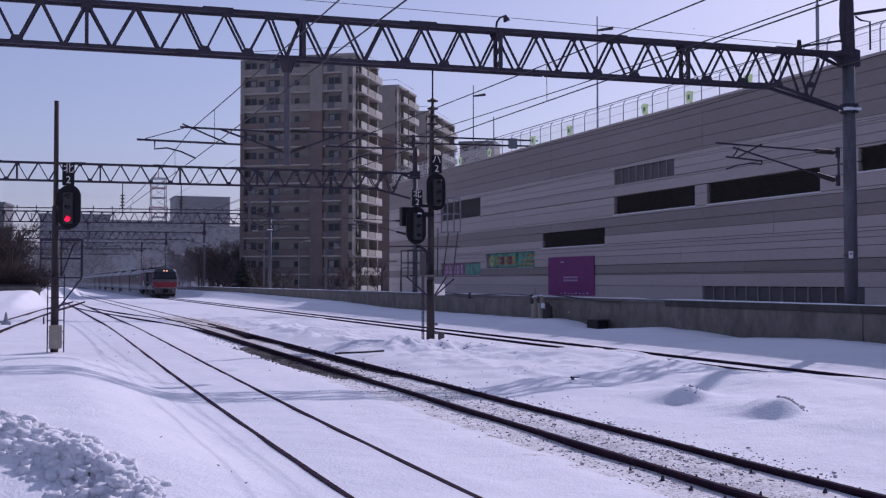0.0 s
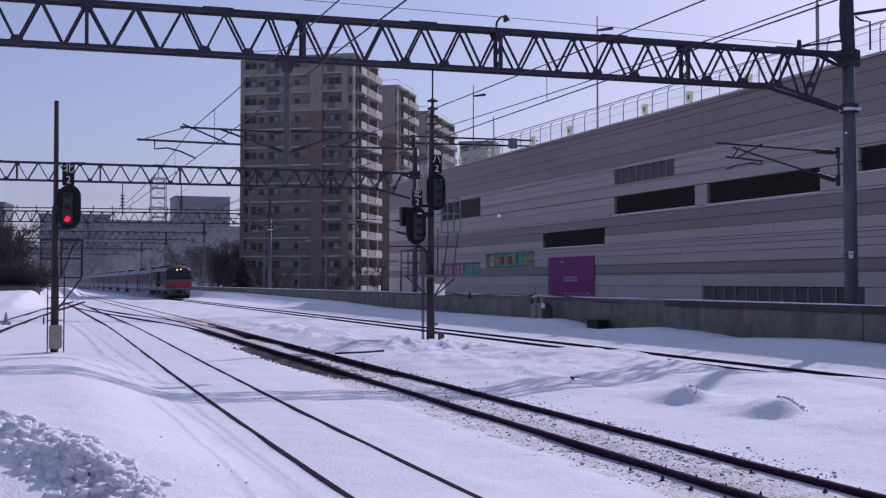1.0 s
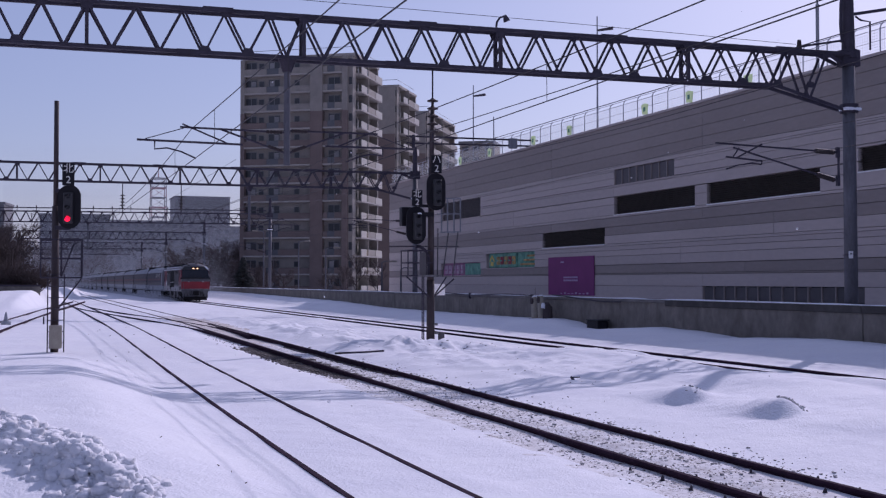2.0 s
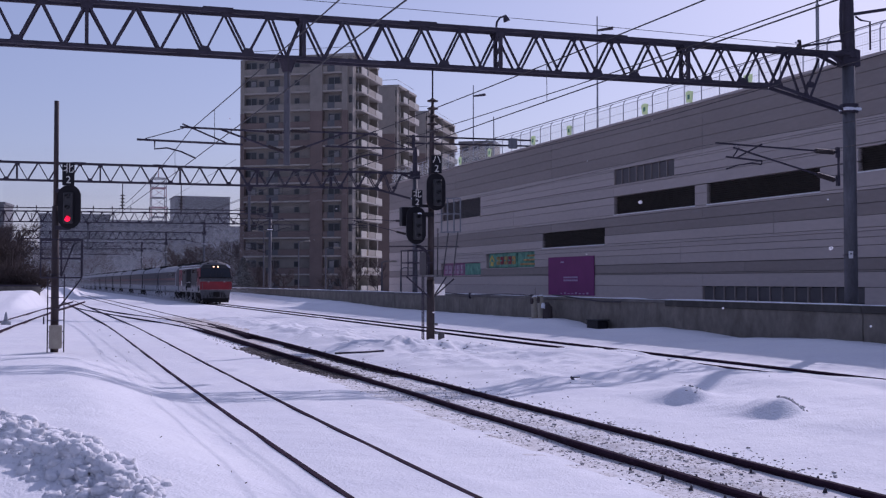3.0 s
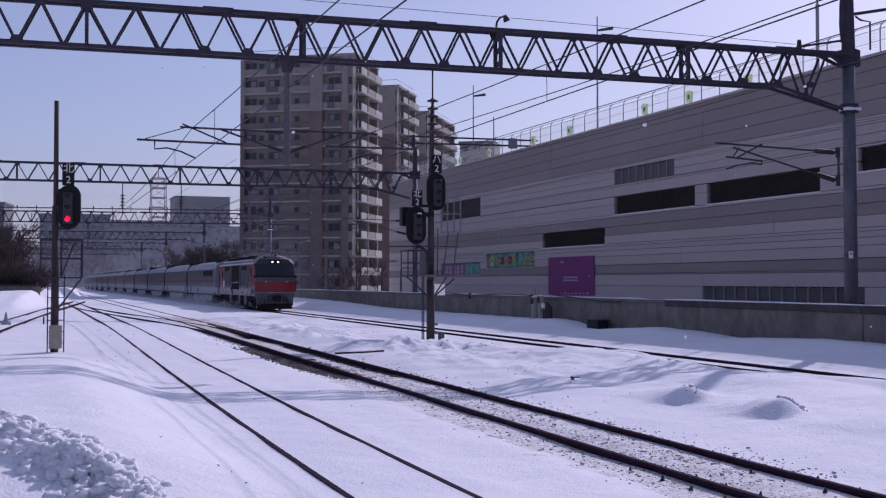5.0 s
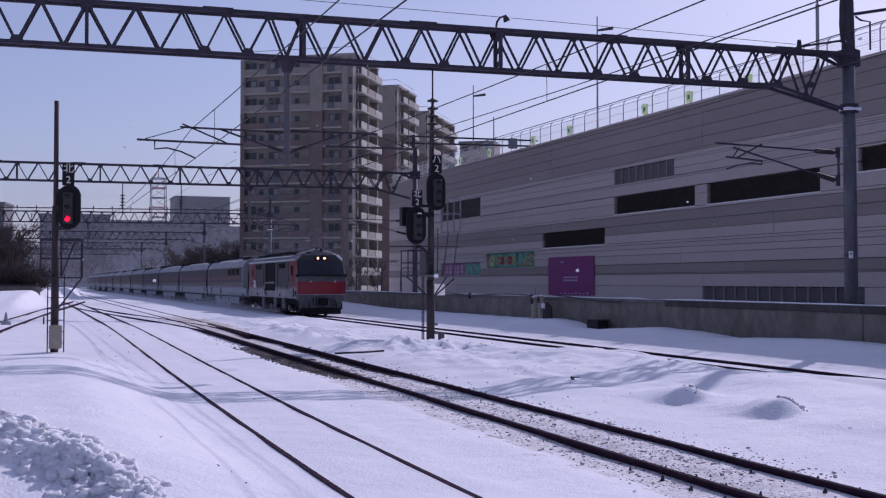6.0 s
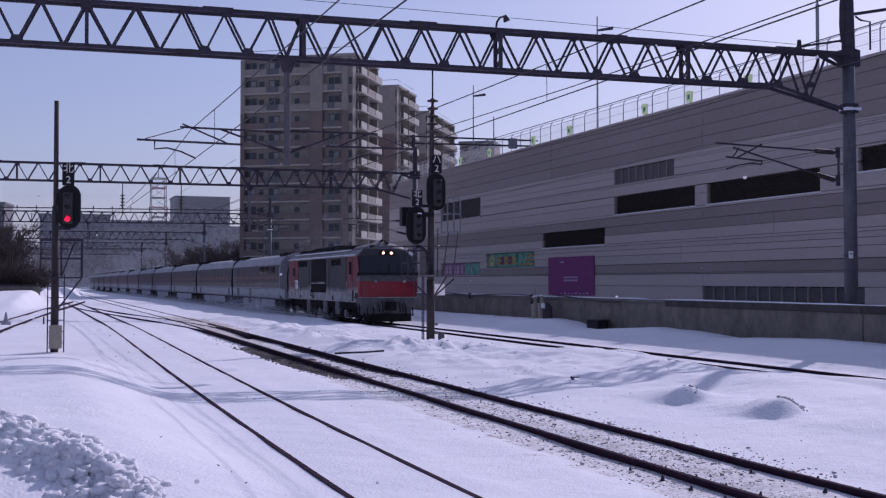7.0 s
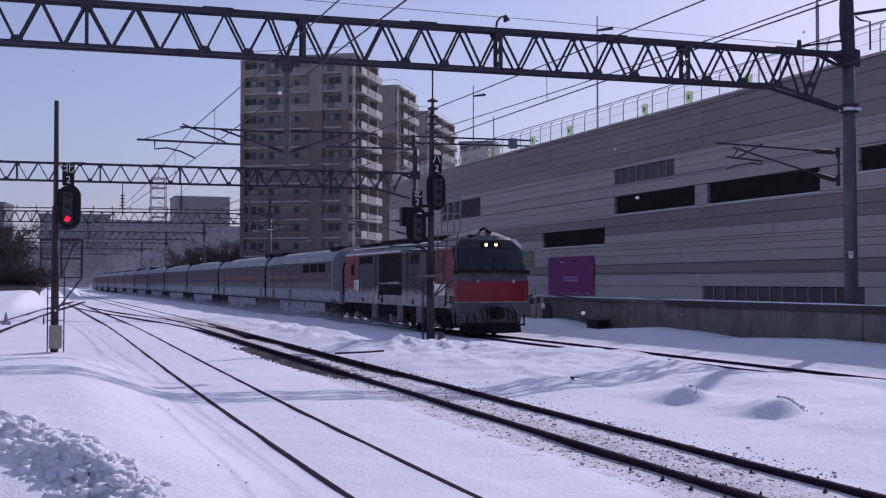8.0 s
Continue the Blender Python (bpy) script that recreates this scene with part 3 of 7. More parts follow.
def make_tracks():
    t1 = thing("railway_track", "railway track nearly buried in snow, only rail heads showing", "railway track", group="tracks", kind="structure")
    wob = t1_mid
    for s in (-GAUGE, GAUGE):
        part("rail", rail_mesh(bent(wob, -30, 320, s)), RAIL, t1)
    t2 = thing("railway_track", "railway track with dark rusty rails standing proud of snowy ballast", "railway track", group="tracks", kind="structure")
    rails = [part("rail", rail_mesh(bent(t2_mid, -30, 320, s)), RAIL, t2) for s in (-GAUGE, GAUGE)]
    clip = Shape().box(-0.035, -0.05, 0, 0.035, 0.05, 0.03).tube((0, 0, 0.02), (0, 0, 0.105), 0.034, 0.007, 6).box(-0.03, -0.02, 0.03, 0.03, 0.02, 0.045).mesh("rail_clip", STEEL)
    for r, s in zip(rails, (-GAUGE, GAUGE)):
        y = 6.2
        while y < (11.6 if s < 0 else 10.9):
            for q in (-0.21, 0.19):
                part("rail_clip", clip, STEEL, r, at=pose(t2_mid(y) + s + q, y + random.uniform(-0.05, 0.05), -0.115 - random.uniform(0, 0.03), random.uniform(-8, 8), random.uniform(-8, 8), random.uniform(-15, 15)))
            y += 0.62
    y, rng = 24.5, random.Random(8)
    while y < 35:
        w0, w1 = rng.uniform(0.85, 1.15), rng.uniform(-0.45, 0.1)
        part("sleeper", Shape().box(-w0, -0.10, -0.06, w1, 0.10, 0.0, 0.015), TIE, t2, at=pose(t2_mid(y), y, -0.118 + rng.uniform(-0.02, 0.015), rng.uniform(-2, 2), 0, rng.uniform(-2, 2)))
        y += 0.62
    t3 = thing("railway_track", "main railway track with thin dark rails in packed snow", "railway track", group="tracks", kind="structure")
    for s in (-GAUGE, GAUGE):
        part("rail", rail_mesh(bent(lambda y: T3, -30, 460, s)), RAIL, t3)
    # crossover from the second to the first track and a siding that leaves to the left
    xo = thing("crossover_track", "dark crossover rails joining two snowy tracks", "railway track", group="tracks", kind="structure")
    link = lambda y: t2_mid(y) + (wob(y) - t2_mid(y)) * smooth_step(38, 100, y)
    for s in (-GAUGE, GAUGE):
        part("rail", rail_mesh(bent(link, 38, 100, s)), RAIL, xo)
    for k, y in enumerate((44, 46.5, 49, 51.5, 54)):
        part("check_rail", rail_mesh([(t2_mid(y) + 0.30 + 0.02 * k, y - 1.2), (t2_mid(y) + 0.31 + 0.02 * k, y + 1.2)]), RAIL, xo)
    sd = thing("siding_track", "siding rails curving away through the snow", "railway track", group="tracks", kind="structure")
    lead = lambda y: -2.3 + (y - 40) * 0.085 + 0.0009 * max(0, y - 70) ** 1.6
    for s in (-GAUGE, GAUGE):
        part("rail", rail_mesh([(x + 0.0, y) for x, y in bent(lead, 40, 118, s)]), RAIL, sd, at=pose(0, 0, 0.10))
    s = Shape()
    rng = random.Random(5)
    for k in range(5600):
        y = 6 + 50 * rng.random() ** 1.5
        side = rng.choice((-1, -1, 1, 0))
        off = side * (0.62 + abs(rng.gauss(0, 0.30))) if side else rng.uniform(-0.45, 0.45)
        if y > 37 and rng.random() < 0.9:
            continue
        if off < -0.6 and y < 23 and rng.random() < 0.55:
            continue
        if 27 < y < 46:
            off = -abs(0.62 + abs(rng.gauss(0, 0.28)))
        if y < 26 and rng.random() < 0.72:
            continue
        x = t2_mid(y) + off
        s.clump((x, y, snow_height(x, y) + 0.006), rng.uniform(0.005, 0.014 if y < 26 else 0.034), k, 0.4, 5, 3, 0.8)
    for k in range(2900):
        y = rng.uniform(24, 37)
        off = rng.choice((-1, -1, 1)) * (0.60 + abs(rng.gauss(0, 0.16))) if rng.random() < 0.75 else rng.choice((-1, 1)) * rng.uniform(0.40, 0.54)
        if off < -0.6 and 27 < y < 36:
            off -= abs(rng.gauss(0, 0.22))
        if off > 0.56 and rng.random() < 0.6:
            continue
        x = t2_mid(y) + off
        s.clump((x, y, snow_height(x, y) + 0.008), rng.uniform(0.015, 0.042), k, 0.4, 5, 3, 0.8)
    solid("ballast_stones", s, STONE, "loose dark ballast stones scattered on snow beside rails", "stones", kind="stuff")
    s = Shape()
    for k in range(2900):
        y = 10.0 + 20 * rng.random() ** 1.2
        off = rng.uniform(-0.5, 0.5) if rng.random() < 0.45 else rng.choice((-1, 1, 1)) * (0.62 + abs(rng.gauss(0, 0.30)))
        if off < -0.6:
            off = -0.60 - abs(rng.gauss(0, 0.26))
        x = t2_mid(y) + off
        s.clump((x, y, snow_height(x, y) + 0.004), rng.uniform(0.004, 0.011) + 0.022 * rng.random() ** 4, k, 0.4, 5, 3, 0.7)
    solid("snowy_grit", s, GRIT, "grey snow-dusted grit strewn along the rusty rails", "grit", kind="stuff")


make_tracks()


def snow_heap():
    """A ploughed ridge of broken snow: rough core and angular blocks of many sizes."""
    rng = random.Random(3)
    line = [(-2.05, 15.2), (-1.00, 13.6), (-0.15, 12.0), (0.33, 10.9), (0.72, 9.7), (1.0, 8.2)]
    width = (0.75, 0.80, 0.72, 0.62, 0.5, 0.45)

    def crest(y):
        for (xa, ya), (xb, yb), wa, wb in zip(line, line[1:], width, width[1:]):
            if yb <= y <= ya:
                k = (ya - y) / (ya - yb)
                return xa + (xb - xa) * k, wa + (wb - wa) * k
        return (line[0][0], width[0]) if y > line[0][1] else (line[-1][0], width[-1])

    def top(x, y):
        cx, w = crest(y)
        k = smooth_step(w, 0.0, abs(x - cx) * (1.0 if x > cx else 0.72)) * smooth_step(15.6, 14.2, y) * smooth_step(7.2, 8.4, y)
        a = noise.fractal((x * 1.9, y * 1.9, 3), 0.9, 2.1, 4)
        b = noise.fractal((x * 4.5, y * 4.5, 6), 0.8, 2.2, 4)
        c = abs(noise.noise((x * 9, y * 9, 8)))
        return snow_height(x, y) - 0.05 + k * 0.17 * (1 + 0.8 * a) + smooth_step(0.0, 0.4, k) * (0.055 * b - 0.05 * c)

    core = Shape()
    d = 0.028
    nx, ny = int(4.6 / d), int(8.8 / d)
    core.v = [(-2.9 + d * i, 7.1 + d * j, top(-2.9 + d * i, 7.1 + d * j)) for j in range(ny + 1) for i in range(nx + 1)]
    core.f = [(j * (nx + 1) + i, j * (nx + 1) + i + 1, (j + 1) * (nx + 1) + i + 1, (j + 1) * (nx + 1) + i) for j in range(ny) for i in range(nx)]
    heap = thing("snow_mound", "lumpy ridge of ploughed snow blocks beside the track", "snow mound")
    part("core", core, SNOW_LUMP, heap, smooth=True)
    s = Shape()
    for k in range(5200):
        y = 7.4 + 7.4 * rng.random() ** 0.85
        cx, w = crest(y)
        x = cx + rng.gauss(-0.05, 0.42) * w * 1.1
        if x > cx + w * 1.05:
            continue
        r = rng.uniform(0.006, 0.022) + 0.075 * rng.random() ** 7
        s.clump((x, y, top(x, y) + r * 0.15), r, k, 0.38, *((7, 5) if r > 0.024 else (5, 3)), 0.8)
    tagged(part("crumbled_snow", s, SNOW_LUMP, heap, "grey-white crumbled snow lumps", smooth=True), kind="stuff")


snow_heap()


def bank_crumbs():
    rng = random.Random(41)
    s = Shape()
    for k in range(30):
        u = rng.choice((rng.uniform(3.9, 4.3), rng.uniform(4.9, 5.35), rng.uniform(5.0, 5.35)))
        d = (18.80 if u < 4.4 else 16.72 - 0.25 * (u - 4.9)) + rng.uniform(-0.10, 0.16)
        x, y = u * 0.9388 + d * 0.3445, d * 0.9388 - u * 0.3445
        r = rng.uniform(0.012, 0.045) * (0.6 if u < 4.4 else 1)
        s.clump((x, y, snow_height(x, y) + r * 0.35), r, k, 0.45, 7, 5, 0.65)
    for k in range(16):
        x, y = rng.uniform(11.3, 12.6), rng.uniform(30.2, 31.8)
        r = rng.uniform(0.015, 0.05)
        s.clump((x, y, snow_height(x, y) + r * 0.2), r, 50 + k, 0.45, 7, 5, 0.6)
    solid("snow_crumbs", s, ICE, "icy grey crumbs broken off the edge of a snow bank", "snow crumbs", kind="stuff")


bank_crumbs()


# ---- retaining wall ----
def make_wall():
    w = thing("retaining_wall", "weathered grey concrete retaining wall with snow on its coping", "wall", kind="structure")
    rng = random.Random(2)
    marks = [-6.0, 5.5, 17.0, 26.9, 37.8, 48.3, 60, 72, 84, 100, 118, 138, 160, 190]
    for a, b in zip(marks, marks[1:]):
        dx = rng.uniform(-0.02, 0.02)
        part("wall_section", Shape().prism([(WALL_X + dx, -0.3), (WALL_X + dx, 1.099 if b < 38 else 1.2), (WALL_X + 0.42, 1.099 if b < 38 else 1.2), (WALL_X + 0.42, -0.3)], a + 0.025, b - 0.025), CONC, w)
        out, low = (0.08, 1.10) if b < 38 else (0.05, 1.204)
        part("coping", Shape().prism([(WALL_X - out + 0.02, low), (WALL_X - out, low + 0.03), (WALL_X - out, 1.33), (WALL_X + 0.44, 1.33), (WALL_X + 0.44, low)], a + 0.02, b - 0.02), DARK_CONC if b < 38 else COPING, w, 'dark concrete coping' if b < 38 else 'grey concrete coping')
        part("joint_strip", Shape().box(WALL_X + 0.03, b - 0.05, -0.2, WALL_X + 0.40, b + 0.05, 1.30), TRIM, w)
        cap = Shape()
        rings = []
        k = max(4, int((b - a) / 0.8))
        for i in range(k + 1):
            yy = a + (b - a) * i / k
            hh = (0.055 + 0.03 * noise.noise((0.4, yy * 0.5, 3))) * (0.25 if 37.8 < yy < 39.5 else 1)
            rings.append([(WALL_X - out + 0.015, yy, 1.32), (WALL_X - out + 0.025, yy, 1.32 + hh * 0.8), (WALL_X + 0.15, yy, 1.32 + hh), (WALL_X + 0.36, yy, 1.32 + hh * 0.8), (WALL_X + 0.40, yy, 1.32)])
        part("snow_cap", cap.loft(rings), SNOW, w, "thin strip of snow on the wall top", smooth=True)
    # sagging pipe rail along the top
    rail = thing("pipe_rail", "thin dark pipe rail along the concrete wall", "railing")
    part("pipe", Shape().path([(WALL_X - 0.10, 50 + 1.5 * i, 1.36 + 0.05 * math.sin(i * 0.9)) for i in range(9)], 0.025), STEEL, rail)
    for yy in (50, 58.2):
        part("bracket", Shape().box(WALL_X - 0.12, yy - 0.03, 1.1, WALL_X + 0.02, yy + 0.03, 1.42), STEEL, rail)
    solid("wall_cable", Shape().path([(WALL_X - 0.13, 47.6, 1.42), (WALL_X - 0.13, 46.2, 1.37), (WALL_X - 0.11, 44.4, 1.27), (WALL_X - 0.10, 42.6, 1.19), (WALL_X - 0.09, 41.2, 1.20)], 0.03), STEEL, "black cable sagging along the concrete wall", "cable")
    # equipment by the wall
    cab = thing("trackside_post_box", "pair of cream trackside posts with dark caps at the wall", "equipment box", pose(22.4, 48.0, 0))
    for dy, hh in ((0.50, 1.36), (-0.22, 1.42)):
        p = part("post", Shape().tube((0, dy, 0.05), (-0.05, dy, hh - 0.05), 0.15, 0.14, 12), BOX_BEIGE, cab, "cream painted steel post")
        part("cap", Shape().clump((-0.16, dy - 0.03, hh - 0.22), 0.11, 7, 0.15, 10, 7, 1.5), POST, p, "dark rounded cap")
        part("snow_cap", Shape().clump((0, dy, hh - 0.03), 0.13, 8, 0.2, 8, 5, 0.4), SNOW, p, smooth=True)
    part("base_plate", Shape().box(-0.22, -0.5, 0.0, 0.22, 0.75, 0.32, 0.03), STEEL, cab)
    part("whip", Shape().tube((0.05, 0.55, 1.2), (0.05, 0.55, 1.75), 0.012, 0.008, 5), STEEL, cab)
    mot = thing("trackside_motor", "rusty drum-shaped housing standing beside cream posts", "equipment box", pose(22.4, 47.1, 0))
    part("housing", Shape().tube((0, 0, 0.1), (0, 0, 0.90), 0.24, 0.22, 14).clump((-0.06, -0.04, 0.90), 0.21, 4, 0.15, 10, 6), POST, mot, "rusty upright drum")
    part("snow_patch", Shape().clump((-0.26, -0.10, 0.93), 0.11, 5, 0.3, 8, 5, 1.2), SNOW, mot, "patch of snow stuck to the drum", smooth=True)
    part("stand", Shape().box(-0.16, -0.26, 0.0, 0.16, 0.22, 0.3, 0.02), STEEL, mot)
    bx = thing("junction_box", "black junction box standing in snow by the wall", "box", pose(22.55, 42.5, -0.02))
    part("body", Shape().box(-0.25, -0.45, 0.0, 0.25, 0.55, 0.42, 0.03), SIG, bx)
    part("lid", Shape().box(-0.28, -0.49, 0.42, 0.28, 0.59, 0.46, 0.015), LOCO_GREY, bx)


make_wall()


# ---- shopping building ----
WINDOWS = [  # y from, y to, z from, z to, kind
    (43.65, 49.14, 6.76, 7.53, "grid"), (42, 49.14, 5.31, 6.19, "dark"), (33.78, 41.07, 5.31, 6.19, "dark"), (24.48, 31.74, 5.83, 6.67, "dark"), (50.16, 57.42, 3.9, 4.74, "dark"), (66.66, 73.86, 6.21, 7.44, "grey"), (58.47, 65.64, 2.86, 3.78, "green"), (66.66, 73.92, 2.44, 3.29, "pink"), (31.5, 41.46, 1.24, 1.84, "row")]
ROOF_Z = 9.81


def make_mall():
    before = set(scene.objects)
    mall = thing("shopping_building", "long windowless mauve-striped panel building with rooftop parking", "building", kind="structure")
    part("core", Shape().box(MALL_X + 0.25, -18, -0.4, 62, 86, ROOF_Z - 0.3), TRIM, mall)
    bands = [(-0.4, 2.37, 0), (2.37, 2.85, 1), (2.85, 4.32, 0), (4.32, 5.19, 1), (5.19, 7.71, 0), (7.71, 9.72, 1)]
    zs = [-0.4, 0.93, 1.24, 1.84, 2.37, 2.44, 2.85, 2.86, 3.29, 3.57, 3.78, 3.9, 4.32, 4.74, 5.19, 5.31, 5.83, 6.19, 6.21, 6.67, 6.76, 7.11, 7.44, 7.53, 7.71, 8.25, 8.73, 9.27, 9.72]
    for z0, z1 in zip(zs, zs[1:]):
        if z1 - z0 < 0.02:
            continue
        zm = (z0 + z1) / 2
        dark = [k for a, b, k in bands if a <= zm <= b][0]
        holes = sorted((a, b) for a, b, c, d, _ in WINDOWS if c < zm < d)
        y, spans = -18.0, []
        for a, b in holes:
            spans.append((y, a))
            y = max(y, b)
        spans.append((y, 86.0))
        for a, b in spans:
            if b - a < 0.05:
                continue
            k = max(1, round((b - a) / 14))
            for i in range(k):
                p, q = a + (b - a) * i / k, a + (b - a) * (i + 1) / k
                part("wall_panel", Shape().box(MALL_X + (0.02 if dark else 0.0), p + 0.008, z0 + 0.009, MALL_X + 0.26, q - 0.008, z1 - 0.009), PANEL_D if dark else PANEL_L, mall)
    part("roof_deck", Shape().box(MALL_X + 0.42, -17.9, ROOF_Z - 0.29, 61.9, 85.9, ROOF_Z - 0.2), SNOW, mall, "snow-covered parking roof")
    part("coping", Shape().box(MALL_X - 0.06, -18, ROOF_Z - 0.1, MALL_X + 0.4, 86, ROOF_Z), PANEL_L, mall)
    for a, b, c, d, kind in WINDOWS:
        w = part("window", Shape().box(MALL_X + 0.19, a, c, MALL_X + 0.24, b, d), {"dark": DARK_IN, "grey": LOUVRE, "grid": DARK_IN, "row": GLASS, "green": GREEN_AD, "pink": PINK_AD}[kind], mall)
        part("sill", Shape().box(MALL_X - 0.03, a - 0.03, c - 0.035, MALL_X + 0.18, b + 0.03, c + 0.012), WHITE_PAINT if kind == "dark" else PANEL_L, w)
        if kind in ("dark", "grey"):
            n = 10 if kind == "dark" else 12
            for k in range(1, n):
                z = c + (d - c) * k / n
                ring = lambda y: [(MALL_X + 0.09, y, z), (MALL_X + 0.18, y, z + 0.035), (MALL_X + 0.18, y, z + 0.045), (MALL_X + 0.09, y, z + 0.01)]
                part("slat", Shape().loft([ring(a), ring(b)]), DARK_IN if kind == "dark" else LOUVRE, w)
        if kind in ("grid", "row"):
            n = 8 if kind == "grid" else 13
            for k in range(n):
                p, q = a + (b - a) * k / n, a + (b - a) * (k + 1) / n
                part("pane", Shape().box(MALL_X + 0.09, p + 0.04, c + 0.03, MALL_X + 0.10, q - 0.04, d - 0.03), LOUVRE, w)
                part("mullion", Shape().box(MALL_X + 0.04, q - 0.03, c + 0.014, MALL_X + 0.18, q + (0.03 if k < n - 1 else 0), d), PANEL_D, w)
        if kind == "green":
            part("poster", Shape().box(MALL_X + 0.13, a + 2.8, c + 0.06, MALL_X + 0.17, b - 0.2, d - 0.05), GREEN_AD, w, "green poster with ochre letters")
            for k in range(5):
                y, ink = a + 2.95 + k * 0.60, (OCHRE_AD, LOCO_RED)[k % 2]
                part("lettering_bar", Shape().box(MALL_X + 0.11, y, c + 0.22, MALL_X + 0.128, y + 0.16, d - 0.22), ink, w)
                part("lettering_bar", Shape().box(MALL_X + 0.11, y + 0.22, c + 0.22, MALL_X + 0.128, y + 0.46, c + 0.42), ink, w)
                part("lettering_bar", Shape().box(MALL_X + 0.11, y + 0.22, c + 0.50, MALL_X + 0.128, y + 0.46, d - 0.22), ink, w)
            part("roof_mark", Shape().bar((MALL_X + 0.12, b - 0.25, c + 0.42), (MALL_X + 0.12, b - 0.62, d - 0.16), 0.02, 0.12).bar((MALL_X + 0.12, b - 0.62, d - 0.16), (MALL_X + 0.12, b - 1.0, c + 0.42), 0.02, 0.12).box(MALL_X + 0.11, b - 0.85, c + 0.15, MALL_X + 0.126, b - 0.42, c + 0.40), YELLOW_AD, w)
            for k in range(3):
                part("lettering_bar", Shape().box(MALL_X + 0.13, a + 0.3, c + 0.15 + 0.24 * k, MALL_X + 0.17, a + 2.3 - 0.5 * k, c + 0.25 + 0.24 * k), OCHRE_AD, w)
        if kind == "pink":
            part("poster", Shape().box(MALL_X + 0.13, a + 0.1, c + 0.05, MALL_X + 0.17, a + 3.0, d - 0.05), GREEN_AD, w, "green end panel")
            for k in range(5):
                y = a + 3.35 + k * 0.74
                for y0, y1, z0, z1 in ((0, 0.14, 0.14, 0.70), (0.18, 0.50, 0.14, 0.34), (0.22, 0.48, 0.44, 0.70)):
                    part("lettering_bar", Shape().box(MALL_X + 0.13, y + y0, c + z0, MALL_X + 0.17, y + y1, c + z1), PINK_INK, w)
    ban = thing("banner", "purple banner with a small pale logo hung on the wall", "banner")
    part("cloth", Shape().box(MALL_X - 0.06, 51.2, 1.32, MALL_X - 0.02, 56.55, 3.36), PURPLE, ban)
    for k in range(7):
        for z in (2.06, 2.22):
            part("logo_bar", Shape().box(MALL_X - 0.075, 53.0 + 0.24 * k, z, MALL_X - 0.06, 53.19 + 0.24 * k, z + 0.09), BANNER_INK, ban)
    for k in range(8):
        part("logo_bar", Shape().box(MALL_X - 0.075, 51.8 + 0.43 * k, 1.38, MALL_X - 0.06, 51.98 + 0.43 * k, 1.43 + 0.05 * (k % 3 == 0)), BANNER_INK, ban)
    part("logo_bar", Shape().box(MALL_X - 0.075, 54.6, 3.05, MALL_X - 0.06, 55.0, 3.12), BANNER_INK, ban)
    # rooftop fence
    fence = thing("roof_fence", "grey wire safety fence along the roof edge", "fence")
    post = Shape().path([(0, 0, 0), (0, 0, 0.87), (0.05, 0, 1.0), (0.17, 0, 1.09)], 0.024, 6).mesh("post", FENCE)
    y = 24.0
    while y < 86:
        part("post", post, FENCE, fence, at=pose(MALL_X + 0.18, y, ROOF_Z))
        y += 1.362
    for z, dx in ((0.06, 0), (0.45, 0), (0.85, 0), (1.08, 0.17)):
        part("rail", Shape().tube((MALL_X + 0.18 + dx, 24, ROOF_Z + z), (MALL_X + 0.18 + dx, 86, ROOF_Z + z), 0.010 if z < 0.8 else 0.015, None, 5), FENCE, fence)
    s = Shape()
    for k in range(516):
        s.box(MALL_X + 0.177, 24 + 0.12 * k, ROOF_Z + 0.03, MALL_X + 0.181, 24.010 + 0.12 * k, ROOF_Z + 0.85)
    for k in range(8):
        s.box(MALL_X + 0.183, 24, ROOF_Z + 0.04 + 0.1 * k, MALL_X + 0.187, 86, ROOF_Z + 0.05 + 0.1 * k)
    tagged(part("wire_mesh", s, NET, fence), kind="stuff")
    for y in (38.0, 42.3, 46.1, 54.0, 58.6, 65.15, 70.3):
        sg = solid("lime_sign_board", Shape().loft([[(MALL_X + dx, y + p, ROOF_Z + q) for p, q in ((0.05, 0.04), (0.52, 0.10), (0.60, 0.56), (0.30, 0.60), (-0.04, 0.52))] for dx in (0.12, 0.13)]), LIME, "lime green sign board tied to the roof fence", "sign", group="roof fence signs")
        part("lettering_bar", Shape().box(MALL_X + 0.112, y + 0.24, ROOF_Z + 0.22, MALL_X + 0.119, y + 0.42, ROOF_Z + 0.42), GREEN_AD, sg)
    # lamp posts on the parking roof
    for y, top, arm in ((75.4, 16.2, 1), (56.5, 17.0, 1), (71.6, 13.4, 0), (24.0, 16.7, 0)):
        lp = thing("roof_lamp_post" if arm else "roof_pole", "slim grey lamp post on the parking roof" if arm else "slim bare pole on the roof", "lamp post" if arm else "pole", pose(30, y, ROOF_Z - 0.3), "roof poles")
        part("pole", Shape().tube((0, 0, 0), (0, 0, top - ROOF_Z + 0.3), 0.065, 0.035, 8), GALV, lp)
        if arm:
            part("lamp_head", Shape().tube((0, 0, top - ROOF_Z - 0.5), (0.72, -0.54, top - ROOF_Z - 0.42), 0.06, 0.10, 8), STEEL, lp)
    pole = thing("roof_pole", "square grey post behind the roof fence", "pole", pose(27.85, 34.9, ROOF_Z - 0.3), "roof poles")
    part("pole", Shape().box(-0.05, -0.05, 0, 0.05, 0.05, 3.0, 0.01).box(-0.032, -0.032, 3.0, 0.032, 0.032, 5.6, 0.008), GALV, pole)
    return [ob for ob in scene.objects if ob not in before and ob.parent is None]


